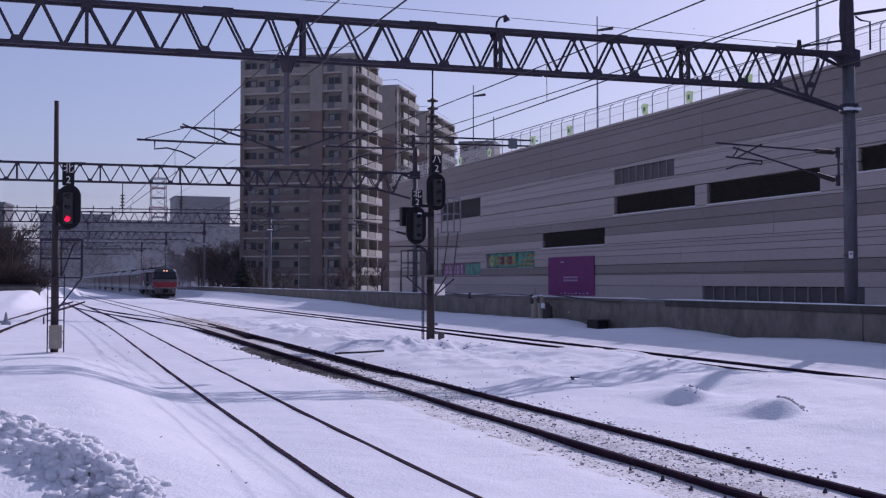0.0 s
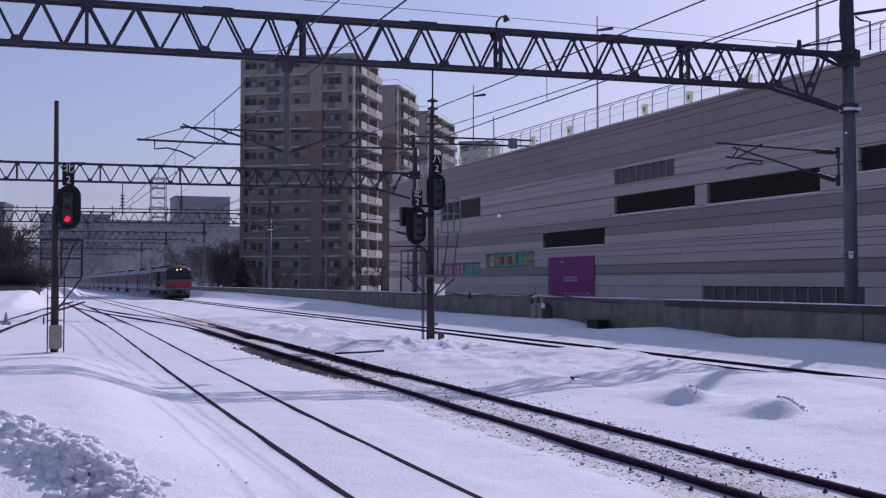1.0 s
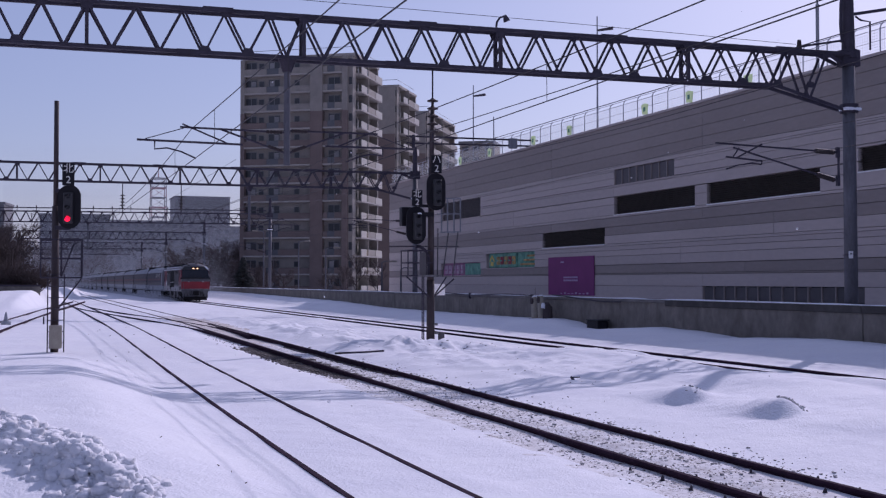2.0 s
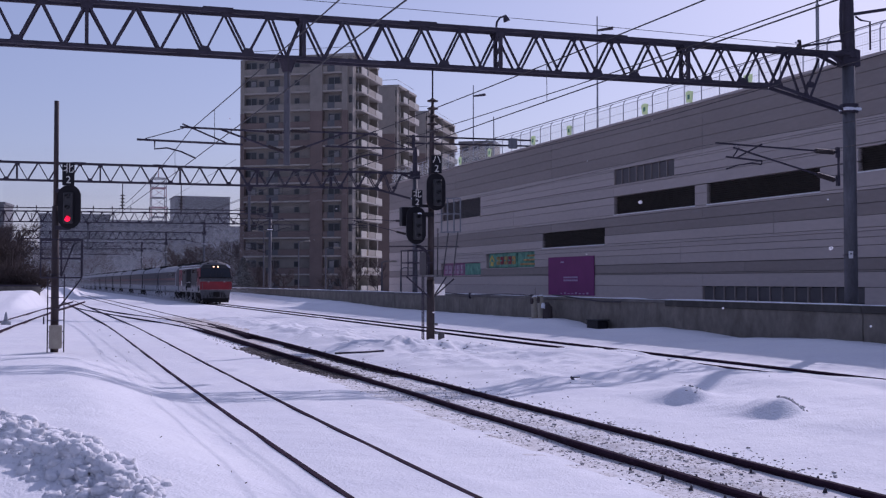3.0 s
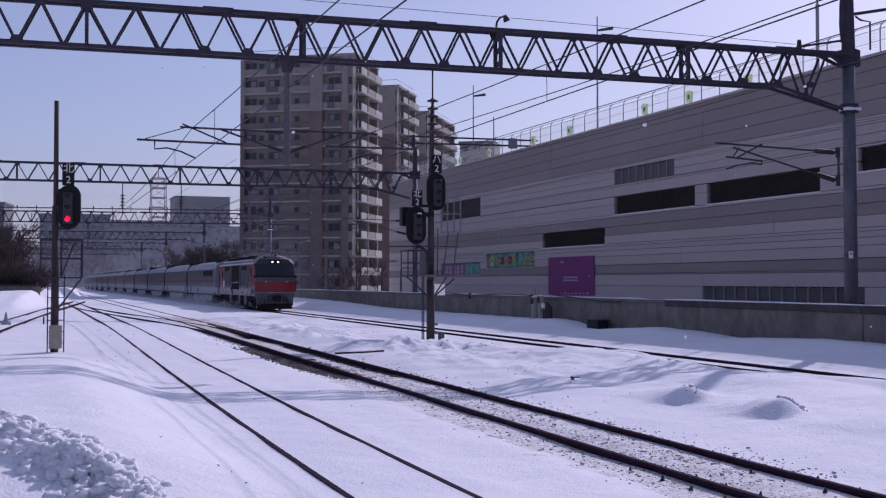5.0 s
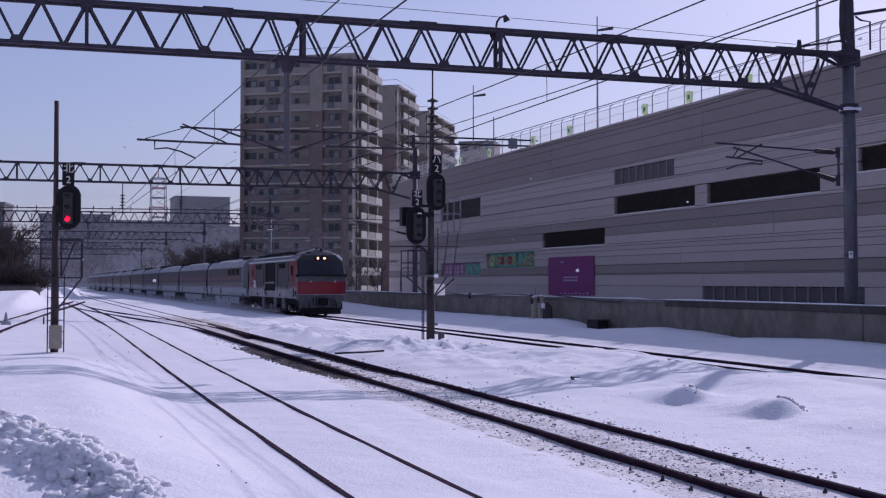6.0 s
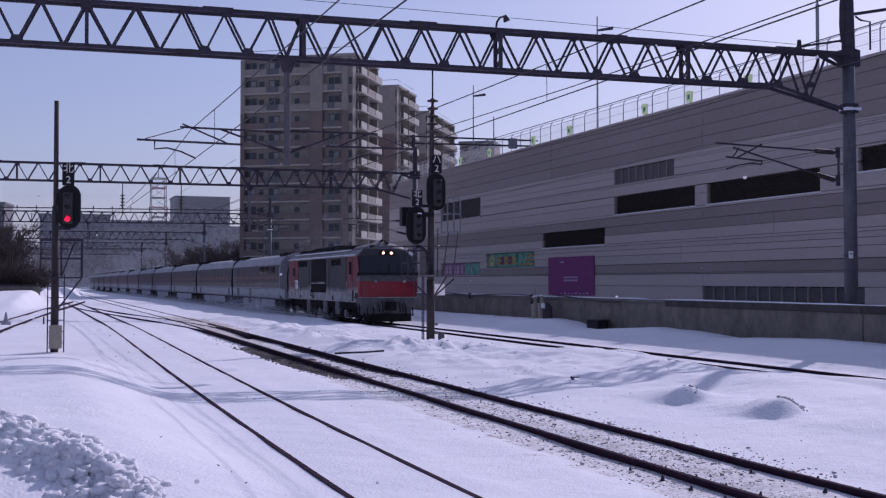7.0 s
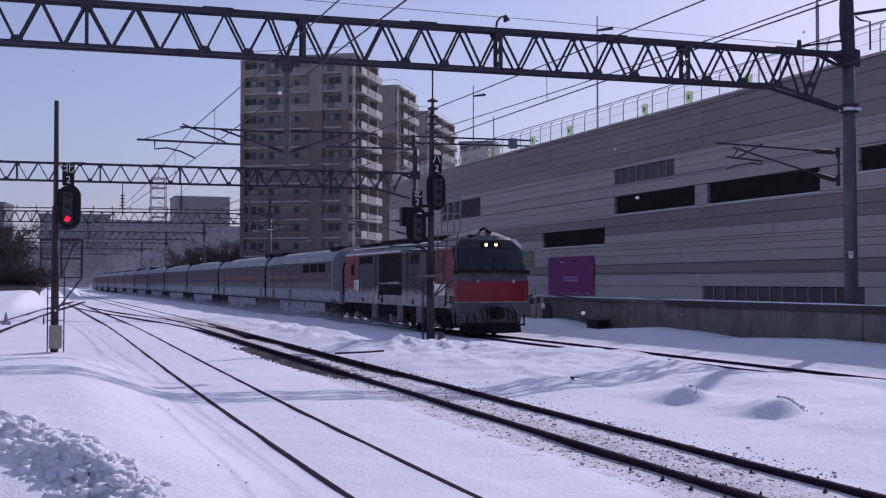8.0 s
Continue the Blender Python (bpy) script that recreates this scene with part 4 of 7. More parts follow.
FAR_OFF = Matrix.Translation(EYE) @ Matrix.Scale(1.175, 4) @ Matrix.Translation(-Vector(EYE))
for ob in make_mall():
    ob.matrix_basis = FAR_OFF @ ob.matrix_basis


# ---- catenary gantries ----
def make_gantry(ends, zb, depth, mast_top, edges=None, width=0.42, mast_r=0.19, vees=5, uneven=(), rise=0.0):
    """A portal of two masts and a four-chord lattice beam; local x runs along the beam. edges: the section joints along it;
    uneven: sections whose last lattice bay is cut short; rise: degrees by which the beam climbs."""
    xa, ya, xb, yb = ends
    length = math.hypot(xb - xa, yb - ya)
    g = thing("catenary_gantry", "dark weathered steel lattice portal carrying the overhead wires", "gantry", pose(xa, ya, -0.15 * rise, 0, -rise, math.degrees(math.atan2(yb - ya, xb - xa))), "catenary gantries")
    zt = zb + depth
    for y in (-width / 2, width / 2):
        for z in (zb, zt):
            cut = 2.5 if z == zb else 0.0
            part("chord", Shape().box(cut, y - 0.045, z - 0.05, length - cut, y + 0.045, z + 0.05, 0.01), STEEL, g)
    edges = [e - xa for e in edges] if edges else [length * k / 6 for k in range(7)]
    gus = Shape().loft([[(-0.18, -0.01, 0), (0.18, -0.01, 0), (0.10, -0.01, 0.17), (-0.10, -0.01, 0.17)], [(-0.18, 0.01, 0), (0.18, 0.01, 0), (0.10, 0.01, 0.17), (-0.10, 0.01, 0.17)]]).mesh("gusset_plate", STEEL)
    bolt = Shape().tube((0, 0, -0.03), (0, 0, 0.04), 0.018, None, 6).mesh("bolt", STEEL)
    for sect, (e0, e1) in enumerate(zip(edges, edges[1:])):
        p = (e1 - e0) / vees
        nodes = [e0 + (e1 - e0) * k for k in (0, 0.219, 0.43, 0.628, 0.835, 1)] if sect in uneven else [e0 + p * k for k in range(vees + 1)]
        lace = Shape().bar((0, -width / 2, 0), (p, width / 2, 0), 0.035, 0.035).mesh("lacing", STEEL)
        for k in range(vees):
            at0, at1 = nodes[k], nodes[k + 1]
            half = (at1 - at0) / 2
            down = Shape().bar((0, 0, depth), (half, 0, 0), 0.054, 0.054).mesh("diagonal", STEEL)
            up = Shape().bar((half, 0, 0), (2 * half, 0, depth), 0.054, 0.054).mesh("diagonal", STEEL)
            for y in (-width / 2, width / 2):
                if at1 < 2.3 or at0 > length - 2.3:
                    continue
                part("diagonal", up, STEEL, g, at=pose(at0, y, zb))
                part("diagonal", down, STEEL, g, at=pose(at0, y, zb))
            for z in (zb, zt):
                if z == zb and (at0 < 2.4 or at1 > length - 2.4):
                    continue
                part("lacing", lace, STEEL, g, at=pose(e0 + k * p, 0, z))
        for k in (2, 3) if e0 < length - 8 else (0, 1, 2, 3):
            part("gusset_plate", gus, STEEL, g, at=pose((nodes[k] + nodes[k + 1]) / 2, -width / 2 - 0.03, zb))
            part("gusset_plate", gus, STEEL, g, at=pose(nodes[k + 1], -width / 2 - 0.03, zt, 180))
        if e0 > 3:
            for y in (-width / 2, width / 2):
                part("upright", Shape().bar((e0, y, zb), (e0, y, zt), 0.09, 0.09), STEEL, g)
                part("gusset_plate", gus, STEEL, g, at=pose(e0, y * 1.16, zt, 180))
            for k in range(3):
                za, zc = zb + depth * k / 3, zb + depth * (k + 1) / 3
                part("lacing", Shape().bar((e0, -width / 2, za), (e0, width / 2, zc), 0.035, 0.035), STEEL, g)
                part("lacing", Shape().bar((e0, width / 2, za), (e0, -width / 2, zc), 0.035, 0.035), STEEL, g)
        part("bolted_splice", Shape().box(e0 + 2 * p, -width / 2 - 0.065, zb - 0.08, e0 + 2.5 * p, -width / 2 - 0.045, zb + 0.055), STEEL, g)
        for k in range(9) if zb < 8 else ():
            part("bolt", bolt, STEEL, g, at=pose(e0 + 2 * p + 0.06 + 0.062 * k, -width / 2 - 0.02, zb - 0.09))
        part("bolted_splice", Shape().box(e0 + 2.6 * p, -width / 2 - 0.065, zt - 0.055, e0 + 3.3 * p, -width / 2 - 0.045, zt + 0.075), STEEL, g)
    # masts
    for x in (length + 0.1, -0.1):
        m = part("mast", Shape().tube((x, 0, -0.3), (x, 0, zt + 0.1), mast_r, mast_r * 0.92, 16), MAST, g, "round grey painted steel mast", smooth=True)
        part("mast_head", Shape().tube((x, 0, zt + 0.05), (x, 0, mast_top), mast_r * 0.98, mast_r * 0.8, 14), STEEL, m)
        for z in (zb - 0.55, zt + 0.02):
            part("clamp_band", Shape().tube((x, 0, z - 0.12), (x, 0, z + 0.14), mast_r + 0.07, None, 14), STEEL, m)
        part("clamp_plate", Shape().box(x - 0.30, -0.20, zt - 0.35, x + 0.30, 0.20, zt + 0.16, 0.02), STEEL, m)
    e = length
    for q in (lambda x: e - x, lambda x: x):
        for y in (-width / 2, width / 2):
            part("knee_brace", Shape().bar((q(2.6), y, zb), (q(0.05), y * 0.5, zb - 0.62), 0.075, 0.085), STEEL, g)
            part("knee_brace", Shape().bar((q(2.6), y, zb), (q(2.08), y, zt), 0.05, 0.05), STEEL, g)
            part("knee_brace", Shape().bar((q(2.02), y, zt), (q(1.5), y * 0.9, zb - 0.27), 0.055, 0.055), STEEL, g)
            part("knee_brace", Shape().bar((q(1.42), y * 0.9, zb - 0.29), (q(0.85), y * 0.8, zt - 0.12), 0.055, 0.055), STEEL, g)
            part("knee_brace", Shape().bar((q(0.85), y, zt), (q(0.25), y * 0.6, zt - 0.28), 0.07, 0.09), STEEL, g)
    part("snow_ledge", Shape().box(e - 0.22, -0.28, zb - 0.62, e + 0.36, 0.22, zb - 0.53, 0.02), SNOW, g, "snow lying on the clamp")
    return g


make_gantry((-9.45, 29.62, 23.5, 28.12), 7.82, 1.10, 10.75, (-9.45, -4.05, 1.33, 6.72, 12.17, 17.97, 23.6), mast_r=0.205, uneven=(2, 5), rise=0.13)
make_gantry((-9.0, 71.3, 23.5, 69.6), 8.02, 1.05, 10.8, [-10.03 + 4.684 * k for k in range(8)], 0.42, 0.17, 4)
for ends, r in (((-7.5, 120.8, 23.5, 116.6), 0.17), ((-7.5, 167.5, 23.5, 163.5), 0.17), ((-7.5, 215.0, 23.5, 211.0), 0.17), ((-7.5, 262.0, 23.5, 258.0), 0.17)):
    make_gantry(ends, 8.02, 1.05, 10.8, None, 0.42, r)
plate_w = thing("mast_plate", "small white plate strapped to the grey mast", "plate", pose(23.55, 28.1, 0))
part("board", Shape().box(-0.22, -0.215, 2.74, -0.06, -0.195, 2.96, 0.004), WHITE_PAINT, plate_w)
part("lettering_bar", Shape().box(-0.18, -0.222, 2.86, -0.10, -0.215, 2.89), STEEL, plate_w)
part("strap", Shape().tube((0, 0, 2.83), (0, 0, 2.86), 0.203, None, 16), STEEL, plate_w)
bar = thing("feeder_crossbar", "long dark tube with small insulators on a gantry top", "crossarm", pose(-7.5, 120.8, 0, 0, 0, math.degrees(math.atan2(-4.2, 31.0))))
part("tube", Shape().tube((0, 0, 9.42), (31.0, 0, 9.42), 0.055, None, 6), STEEL, bar)
for k in range(17):
    x = 1.0 + 1.82 * k
    part("stand", Shape().tube((x, 0, 9.05), (x, 0, 9.44), 0.035, None, 5), STEEL, bar)
    part("insulator", Shape().tube((x, 0, 9.46), (x, 0, 9.68), 0.065, 0.045, 6), INSUL, bar)
head = thing("mast_crossarm", "dark steel crossarm with insulators on the mast head", "crossarm", pose(23.55, 28.1, 0))
part("side_plate", Shape().path([(-0.22, 0, 9.35), (-0.27, 0, 9.9), (-0.25, 0, 10.5), (-0.20, 0, 10.95)], 0.045), STEEL, head)
part("arm", Shape().bar((0.15, 0, 10.25), (2.2, 0.3, 10.7), 0.09, 0.09), STEEL, head)
part("arm", Shape().bar((-1.75, 0, 9.12), (-0.2, 0, 9.42), 0.06, 0.06), STEEL, head)
part("hanger", Shape().path([(0.3, 0, 10.2), (0.5, 0, 10.1), (0.85, 0, 10.08), (0.85, 0, 9.2)], 0.03), STEEL, head)
part("insulator", Shape().tube((-1.80, 0, 9.05), (-1.80, 0, 9.32), 0.09, 0.05, 8), INSUL, head)
span = thing("cross_span", "twin horizontal steel tubes with a grey box on the far mast", "crossarm", pose(23.5, 69.6, 0))
part("tube", Shape().tube((-0.5, 0, 11.5), (8.9, 0, 11.60), 0.06, None, 6), STEEL, span)
part("tube", Shape().tube((-0.5, 0, 11.05), (8.9, 0, 11.22), 0.06, None, 6), STEEL, span)
part("post_extension", Shape().tube((0, 0, 10.6), (0, 0, 11.6), 0.12, None, 8), STEEL, span)
part("box", Shape().box(6.75, -0.12, 11.0, 7.35, 0.12, 11.68, 0.03), GALV, span)


def insulator(s, p, q, r=0.06, n=5, sheds=((0.0, 0.72), (0.12, 1.0), (0.5, 0.97), (0.9, 0.72))):
    """A stack of porcelain sheds between two points."""
    p, q = Vector(p), Vector(q)
    d = (q - p).normalized()
    a = d.cross(Vector((0, 0, 1)) if abs(d.z) < 0.9 else Vector((1, 0, 0))).normalized()
    c = d.cross(a)
    rings = []
    for k in range(n):
        for u, w in sheds:
            o = p.lerp(q, (k + u) / n)
            rings.append([o + (a * math.cos(i * math.pi / 4) + c * math.sin(i * math.pi / 4)) * r * w for i in range(8)])
    return s.loft(rings)


def drop_arm(gy, x, zb, zlow):
    """A steel tube hung under a gantry beam."""
    d = thing("drop_post", "grey steel drop post hung beneath the gantry beam", "drop post", pose(x, gy, 0), "drop posts")
    part("tube", Shape().tube((0, 0, zb), (0, 0, zlow), 0.085, None, 10), MAST, d)
    part("collar", Shape().tube((0, 0, zb - 0.32), (0, 0, zb), 0.12, 0.24, 10), STEEL, d)
    return d


def cantilever(d, side, top, low, reach, drop, hook):
    """Bracket arms from a post: top tube, stay, registration arm, insulators. side -1 to the left."""
    a = part("top_tube", Shape().tube((0, 0, top), (side * reach, 0, top + 0.02), 0.028, None, 6), STEEL, d)
    part("insulator", insulator(Shape(), (side * 0.12, 0, top), (side * 0.55, 0, top), 0.046), INSUL, a)
    b = part("stay_tube", Shape().tube((0, 0, low), (side * reach * 0.62, 0, top), 0.028, None, 6), STEEL, d)
    part("insulator", insulator(Shape(), (side * 0.14, 0, low + 0.07), (side * 0.5, 0, low + 0.07 + 0.36 * (top - low) / (reach * 0.62)), 0.046), INSUL, b)
    part("registration_tube", Shape().tube((side * reach * 0.42, 0, top - drop), (side * (reach + 1.05), 0, top - drop + 0.02), 0.03, None, 6), STEEL, d)
    part("registration_arm", Shape().path([(side * hook, 0, top - drop), (side * hook, 0, top - drop - 0.2), (side * (hook - 0.3), 0, top - drop - 0.16),
                                           (side * (hook - 0.65), 0, top - drop - 0.24), (side * (hook - 1.02), 0, top - drop - 0.40)], 0.022), STEEL, d)
    part("support_strut", Shape().tube((side * reach * 0.55, 0, top - drop), (side * reach * 0.98, 0, top + 0.10), 0.022, None, 6), STEEL, d)
    part("stay_rod", Shape().tube((side * (reach - 0.1), 0, top), (side * (reach + 0.85), 0, top - drop + 0.05), 0.012, None, 5), STEEL, d)


d1 = drop_arm(28.85, 6.27, 7.80, 5.05)
cantilever(d1, -1, 5.90, 5.35, 2.72, 0.36, 3.34)
cantilever(d1, 1, 5.95, 5.35, 2.45, 0.36, 2.6)
for gy, xx, zb in ((70.2, 12.9, 8.0), (118.7, 5.6, 8.05)):
    d = drop_arm(gy, xx, zb, 5.2)
    cantilever(d, -1, 5.95, 5.35, 2.2, 0.35, 2.7)
    cantilever(d, 1, 5.95, 5.35, 2.2, 0.35, 2.7)
for y in (28.12, 69.7, 116.7):
    d = thing("mast_bracket", "catenary bracket arm with brown insulators on a mast", "bracket", pose(23.35, y, -0.05), "mast brackets")
    part("hinge_plate", Shape().box(-0.25, -0.05, 5.0, -0.16, 0.05, 5.32).box(-0.25, -0.05, 5.86, -0.16, 0.05, 6.18).box(-0.20, -0.03, 5.3, -0.16, 0.03, 5.9), STEEL, d)
    a = part("top_tube", Shape().tube((-0.2, 0, 6.02), (-4.55, 0, 6.13), 0.028, None, 6), STEEL, d)
    part("insulator", insulator(Shape(), (-0.35, 0, 6.02), (-1.05, 0, 6.04), 0.08, 6), INSUL, a)
    b = part("stay_tube", Shape().tube((-0.2, 0, 5.15), (-3.95, 0, 6.02), 0.028, None, 6), STEEL, d)
    part("insulator", insulator(Shape(), (-0.35, 0, 5.18), (-1.0, 0, 5.33), 0.085, 6), INSUL, b)
    part("registration_tube", Shape().tube((-4.2, 0, 5.74), (-2.95, 0, 5.66), 0.028, None, 6), STEEL, d)
    part("support_strut", Shape().tube((-3.85, 0, 5.72), (-2.95, 0, 6.16), 0.025, None, 6), STEEL, d)
    part("support_strut", Shape().tube((-3.95, 0, 5.76), (-3.75, 0, 6.02), 0.02, None, 6), STEEL, d)
    part("registration_arm", Shape().path([(-2.95, 0, 5.66), (-2.98, 0, 5.56), (-3.3, 0, 5.58), (-3.75, 0, 5.52), (-4.2, 0, 5.38)], 0.022), STEEL, d)


# ---- wires ----
def wire(name, label, pts, r=0.011, n=5):
    return solid(name, Shape().path(pts, r, n), WIRE, label, "overhead wire", group="overhead wires")


GY = [-16.5, 29.2, 70.5, 118.7, 165.5, 213.0]
MESS, CONT = "dark catenary messenger wire slung between gantries", "straight copper contact wire above the track"


def catenary(x, zc, zm, sags, droppers=True, r=0.011):
    """A messenger wire that sags from gantry to gantry, and the level contact wire under it."""
    pts, hung = [], []
    for n, (a, b) in enumerate(zip(GY, GY[1:])):
        sag = sags[min(n, len(sags) - 1)]
        for k in range(12):
            u = k / 12
            pts.append((x, a + (b - a) * u, zm - sag * 4 * u * (1 - u)))
            if 0 < k and k % 2 and n < 3:
                hung.append(pts[-1])
    pts.append((x, GY[-1], zm))
    wire("messenger_wire", MESS, pts, r)
    wire("contact_wire", CONT, [(x + (0.04 if k % 2 else -0.04), y, zc) for k, y in enumerate(GY)], r)
    for p in hung if droppers else ():
        wire("dropper_wire", "thin dropper wire holding up the contact wire", [p, (x, p[1], zc)], 0.006, 4)


catenary(3.88, 5.14, 5.93, (0.14, 0.55))
catenary(8.45, 5.18, 5.96, (0.18, 0.45))
catenary(18.95, 5.37, 6.11, (0.30,), False, 0.006)
TOPW = "dark feeder wire strung high along the line"
wire("feeder_wire", TOPW, [(8.42, -16, 5.20), (8.42, 12.8, 5.23), (8.42, 16.8, 5.26), (8.42, 20.9, 5.335), (8.42, 29, 5.5), (8.42, 70, 5.6)], 0.009)
wire("feeder_wire", TOPW, [(15.0, -20, 6.85), (15.0, 29, 6.94), (15.0, 70, 7.10), (15.0, 213, 7.2)], 0.012)
wire("feeder_wire", TOPW, [(15.0, -20, 6.9), (15.0, 19.9, 6.25), (15.0, 25.4, 6.17), (15.0, 29, 6.2), (15.0, 34, 6.27), (15.0, 70, 6.62), (15.0, 213, 6.7)], 0.010)
wire("earth_wire", "thin earth wire above the lattice beam", [(-9, 29.6, 9.56), (-2, 29.3, 9.5), (6, 28.9, 9.42), (14, 28.5, 9.32), (21.7, 28.2, 9.20)], 0.008)
wire("far_feeder_wire", "dark feeder wire over the far tracks", [(-4.0, 29.4, 7.5), (-4.0, 120, 7.6), (-4.0, 262, 7.6)], 0.012)
wire("far_feeder_wire", "dark feeder wire over the far tracks", [(12.0, 70, 9.6), (12.0, 120, 9.5), (12.0, 262, 9.5)], 0.012)
DISCS = ((0.0, 0.25), (0.15, 0.5), (0.3, 1.0), (0.42, 0.9), (0.5, 0.25))
hang = thing("hanging_insulator", "brown porcelain insulator string hung beneath the gantry", "insulator", pose(10.25, 28.75, 0))
part("rod", Shape().tube((0, 0, 7.83), (0, 0, 5.9), 0.022, None, 6), STEEL, hang)
part("insulator", insulator(Shape(), (0, 0, 7.0), (0, 0, 5.95), 0.16, 5, DISCS), INSUL, hang)
hook_l = thing("gantry_lamp", "small curved lamp bracket on the gantry beam", "lamp", pose(12.05, 28.6, 8.97))
part("arm", Shape().path([(0, 0, 0), (0.03, 0, 0.22), (0.12, 0, 0.36), (0.28, 0, 0.42)], 0.03), STEEL, hook_l)
part("lamp_head", Shape().tube((0.26, 0, 0.44), (0.33, 0, 0.27), 0.05, 0.10, 8), STEEL, hook_l)


# ---- signals ----
def glyphs(text, size, material, parent, at):
    cu = bpy.data.curves.new("lettering", "FONT")
    cu.body, cu.size, cu.align_x, cu.align_y, cu.extrude, cu.space_line = text, size, "CENTER", "CENTER", 0.004, 0.82
    tmp = bpy.data.objects.new("lettering", cu)
    me = bpy.data.meshes.new_from_object(tmp)
    bpy.data.objects.remove(tmp)
    me.materials.clear()
    me.materials.append(material)
    return part("lettering", me, material, parent, at=at)


def signal_head(parent, x, z, h, w, lit, tilt=18):
    """A three-lamp colour light head facing -y, turned a little to the right."""
    m = pose(x, -0.28, z, 0, 0, tilt)
    prof = []
    for k in range(16):
        a = math.pi * k / 15
        prof.append((w / 2 * math.cos(a), h / 2 - w / 2 + w / 2 * math.sin(a)))
    for k in range(16):
        a = math.pi + math.pi * k / 15
        prof.append((w / 2 * math.cos(a), -h / 2 + w / 2 + w / 2 * math.sin(a)))
    back = part("background_plate", Shape().prism(prof, -0.02, 0.02), SIG, parent, "black rounded backing plate", m)
    part("lamp_case", Shape().box(-w * 0.26, 0.02, -h * 0.40, w * 0.26, 0.30, h * 0.36, 0.03), SIG, back)
    part("face", Shape().box(-w * 0.19, -0.21, -h * 0.38, w * 0.19, -0.02, h * 0.32, 0.02), SIG_FACE, back)
    rim = Shape()
    rim.loft([[(r * math.cos(math.pi * k / 8), y, r * math.sin(math.pi * k / 8)) for r, y in ((0.07, -0.20), (0.07, -0.31), (0.062, -0.31), (0.062, -0.20))] for k in range(9)])
    me = rim.mesh("hood", SIG)
    for k, zz in enumerate((h * 0.22, -h * 0.03, -h * 0.28)):
        part("lens", Shape().tube((0, -0.235, zz), (0, -0.19, zz), 0.082 if (lit == k) else 0.055, None, 14), RED_LAMP if lit == k else DARK_LENS, back, "lit red lens" if lit == k else "")
        part("hood", me, SIG, back, at=pose(0, 0, zz))
    if lit < 0 and z < 5:
        part("snow_cap", Shape().path([(-0.07, -0.30, h * 0.22 + 0.10), (0.0, -0.30, h * 0.22 + 0.125), (0.08, -0.28, h * 0.22 + 0.09)], 0.022), SNOW, back, "crust of snow on the top hood")
    return back


def plate(parent, x, z, w, h, text, size):
    p = part("number_plate", Shape().box(x - w / 2, -0.32, z - h / 2, x + w / 2, -0.29, z + h / 2, 0.006), SIG, parent, "black plate with pale characters")
    for k, ch in enumerate(text):
        glyphs(ch, size, PLATE, p, pose(x, -0.325, z + h * (0.24 - 0.5 * k), 90, 0, 0))


def cage(parent, x0, x1, z0, z1, y0=-0.45, y1=0.3, m=STEEL):
    c = part("platform", Shape().box(x0, y0, z0 - 0.04, x1, y1, z0, 0), STEEL, parent, "steel maintenance platform")
    s = Shape()
    for z in (z0 + (z1 - z0) * 0.5, z1):
        s.path([(x0, y0, z), (x1, y0, z), (x1, y1, z), (x0, y1, z), (x0, y0 + 0.02, z)], 0.022)
    part("guard_rail", s, m, c)
    for x in (x0, (x0 + x1) / 2, x1):
        for y in (y0, y1):
            part("stanchion", Shape().tube((x, y, z0), (x, y, z1), 0.02, None, 6), m, c)


def ladder(parent, x0, x1, y, z0, z1):
    for x in (x0, x1):
        part("ladder_rail", Shape().tube((x, y, z0), (x, y, z1), 0.02, None, 6), STEEL, parent)
    rung = Shape().tube((x0, y, 0), (x1, y, 0), 0.012, None, 6).mesh("rung", STEEL)
    z = z0 + 0.3
    while z < z1:
        part("rung", rung, STEEL, parent, at=pose(0, 0, z))
        z += 0.33


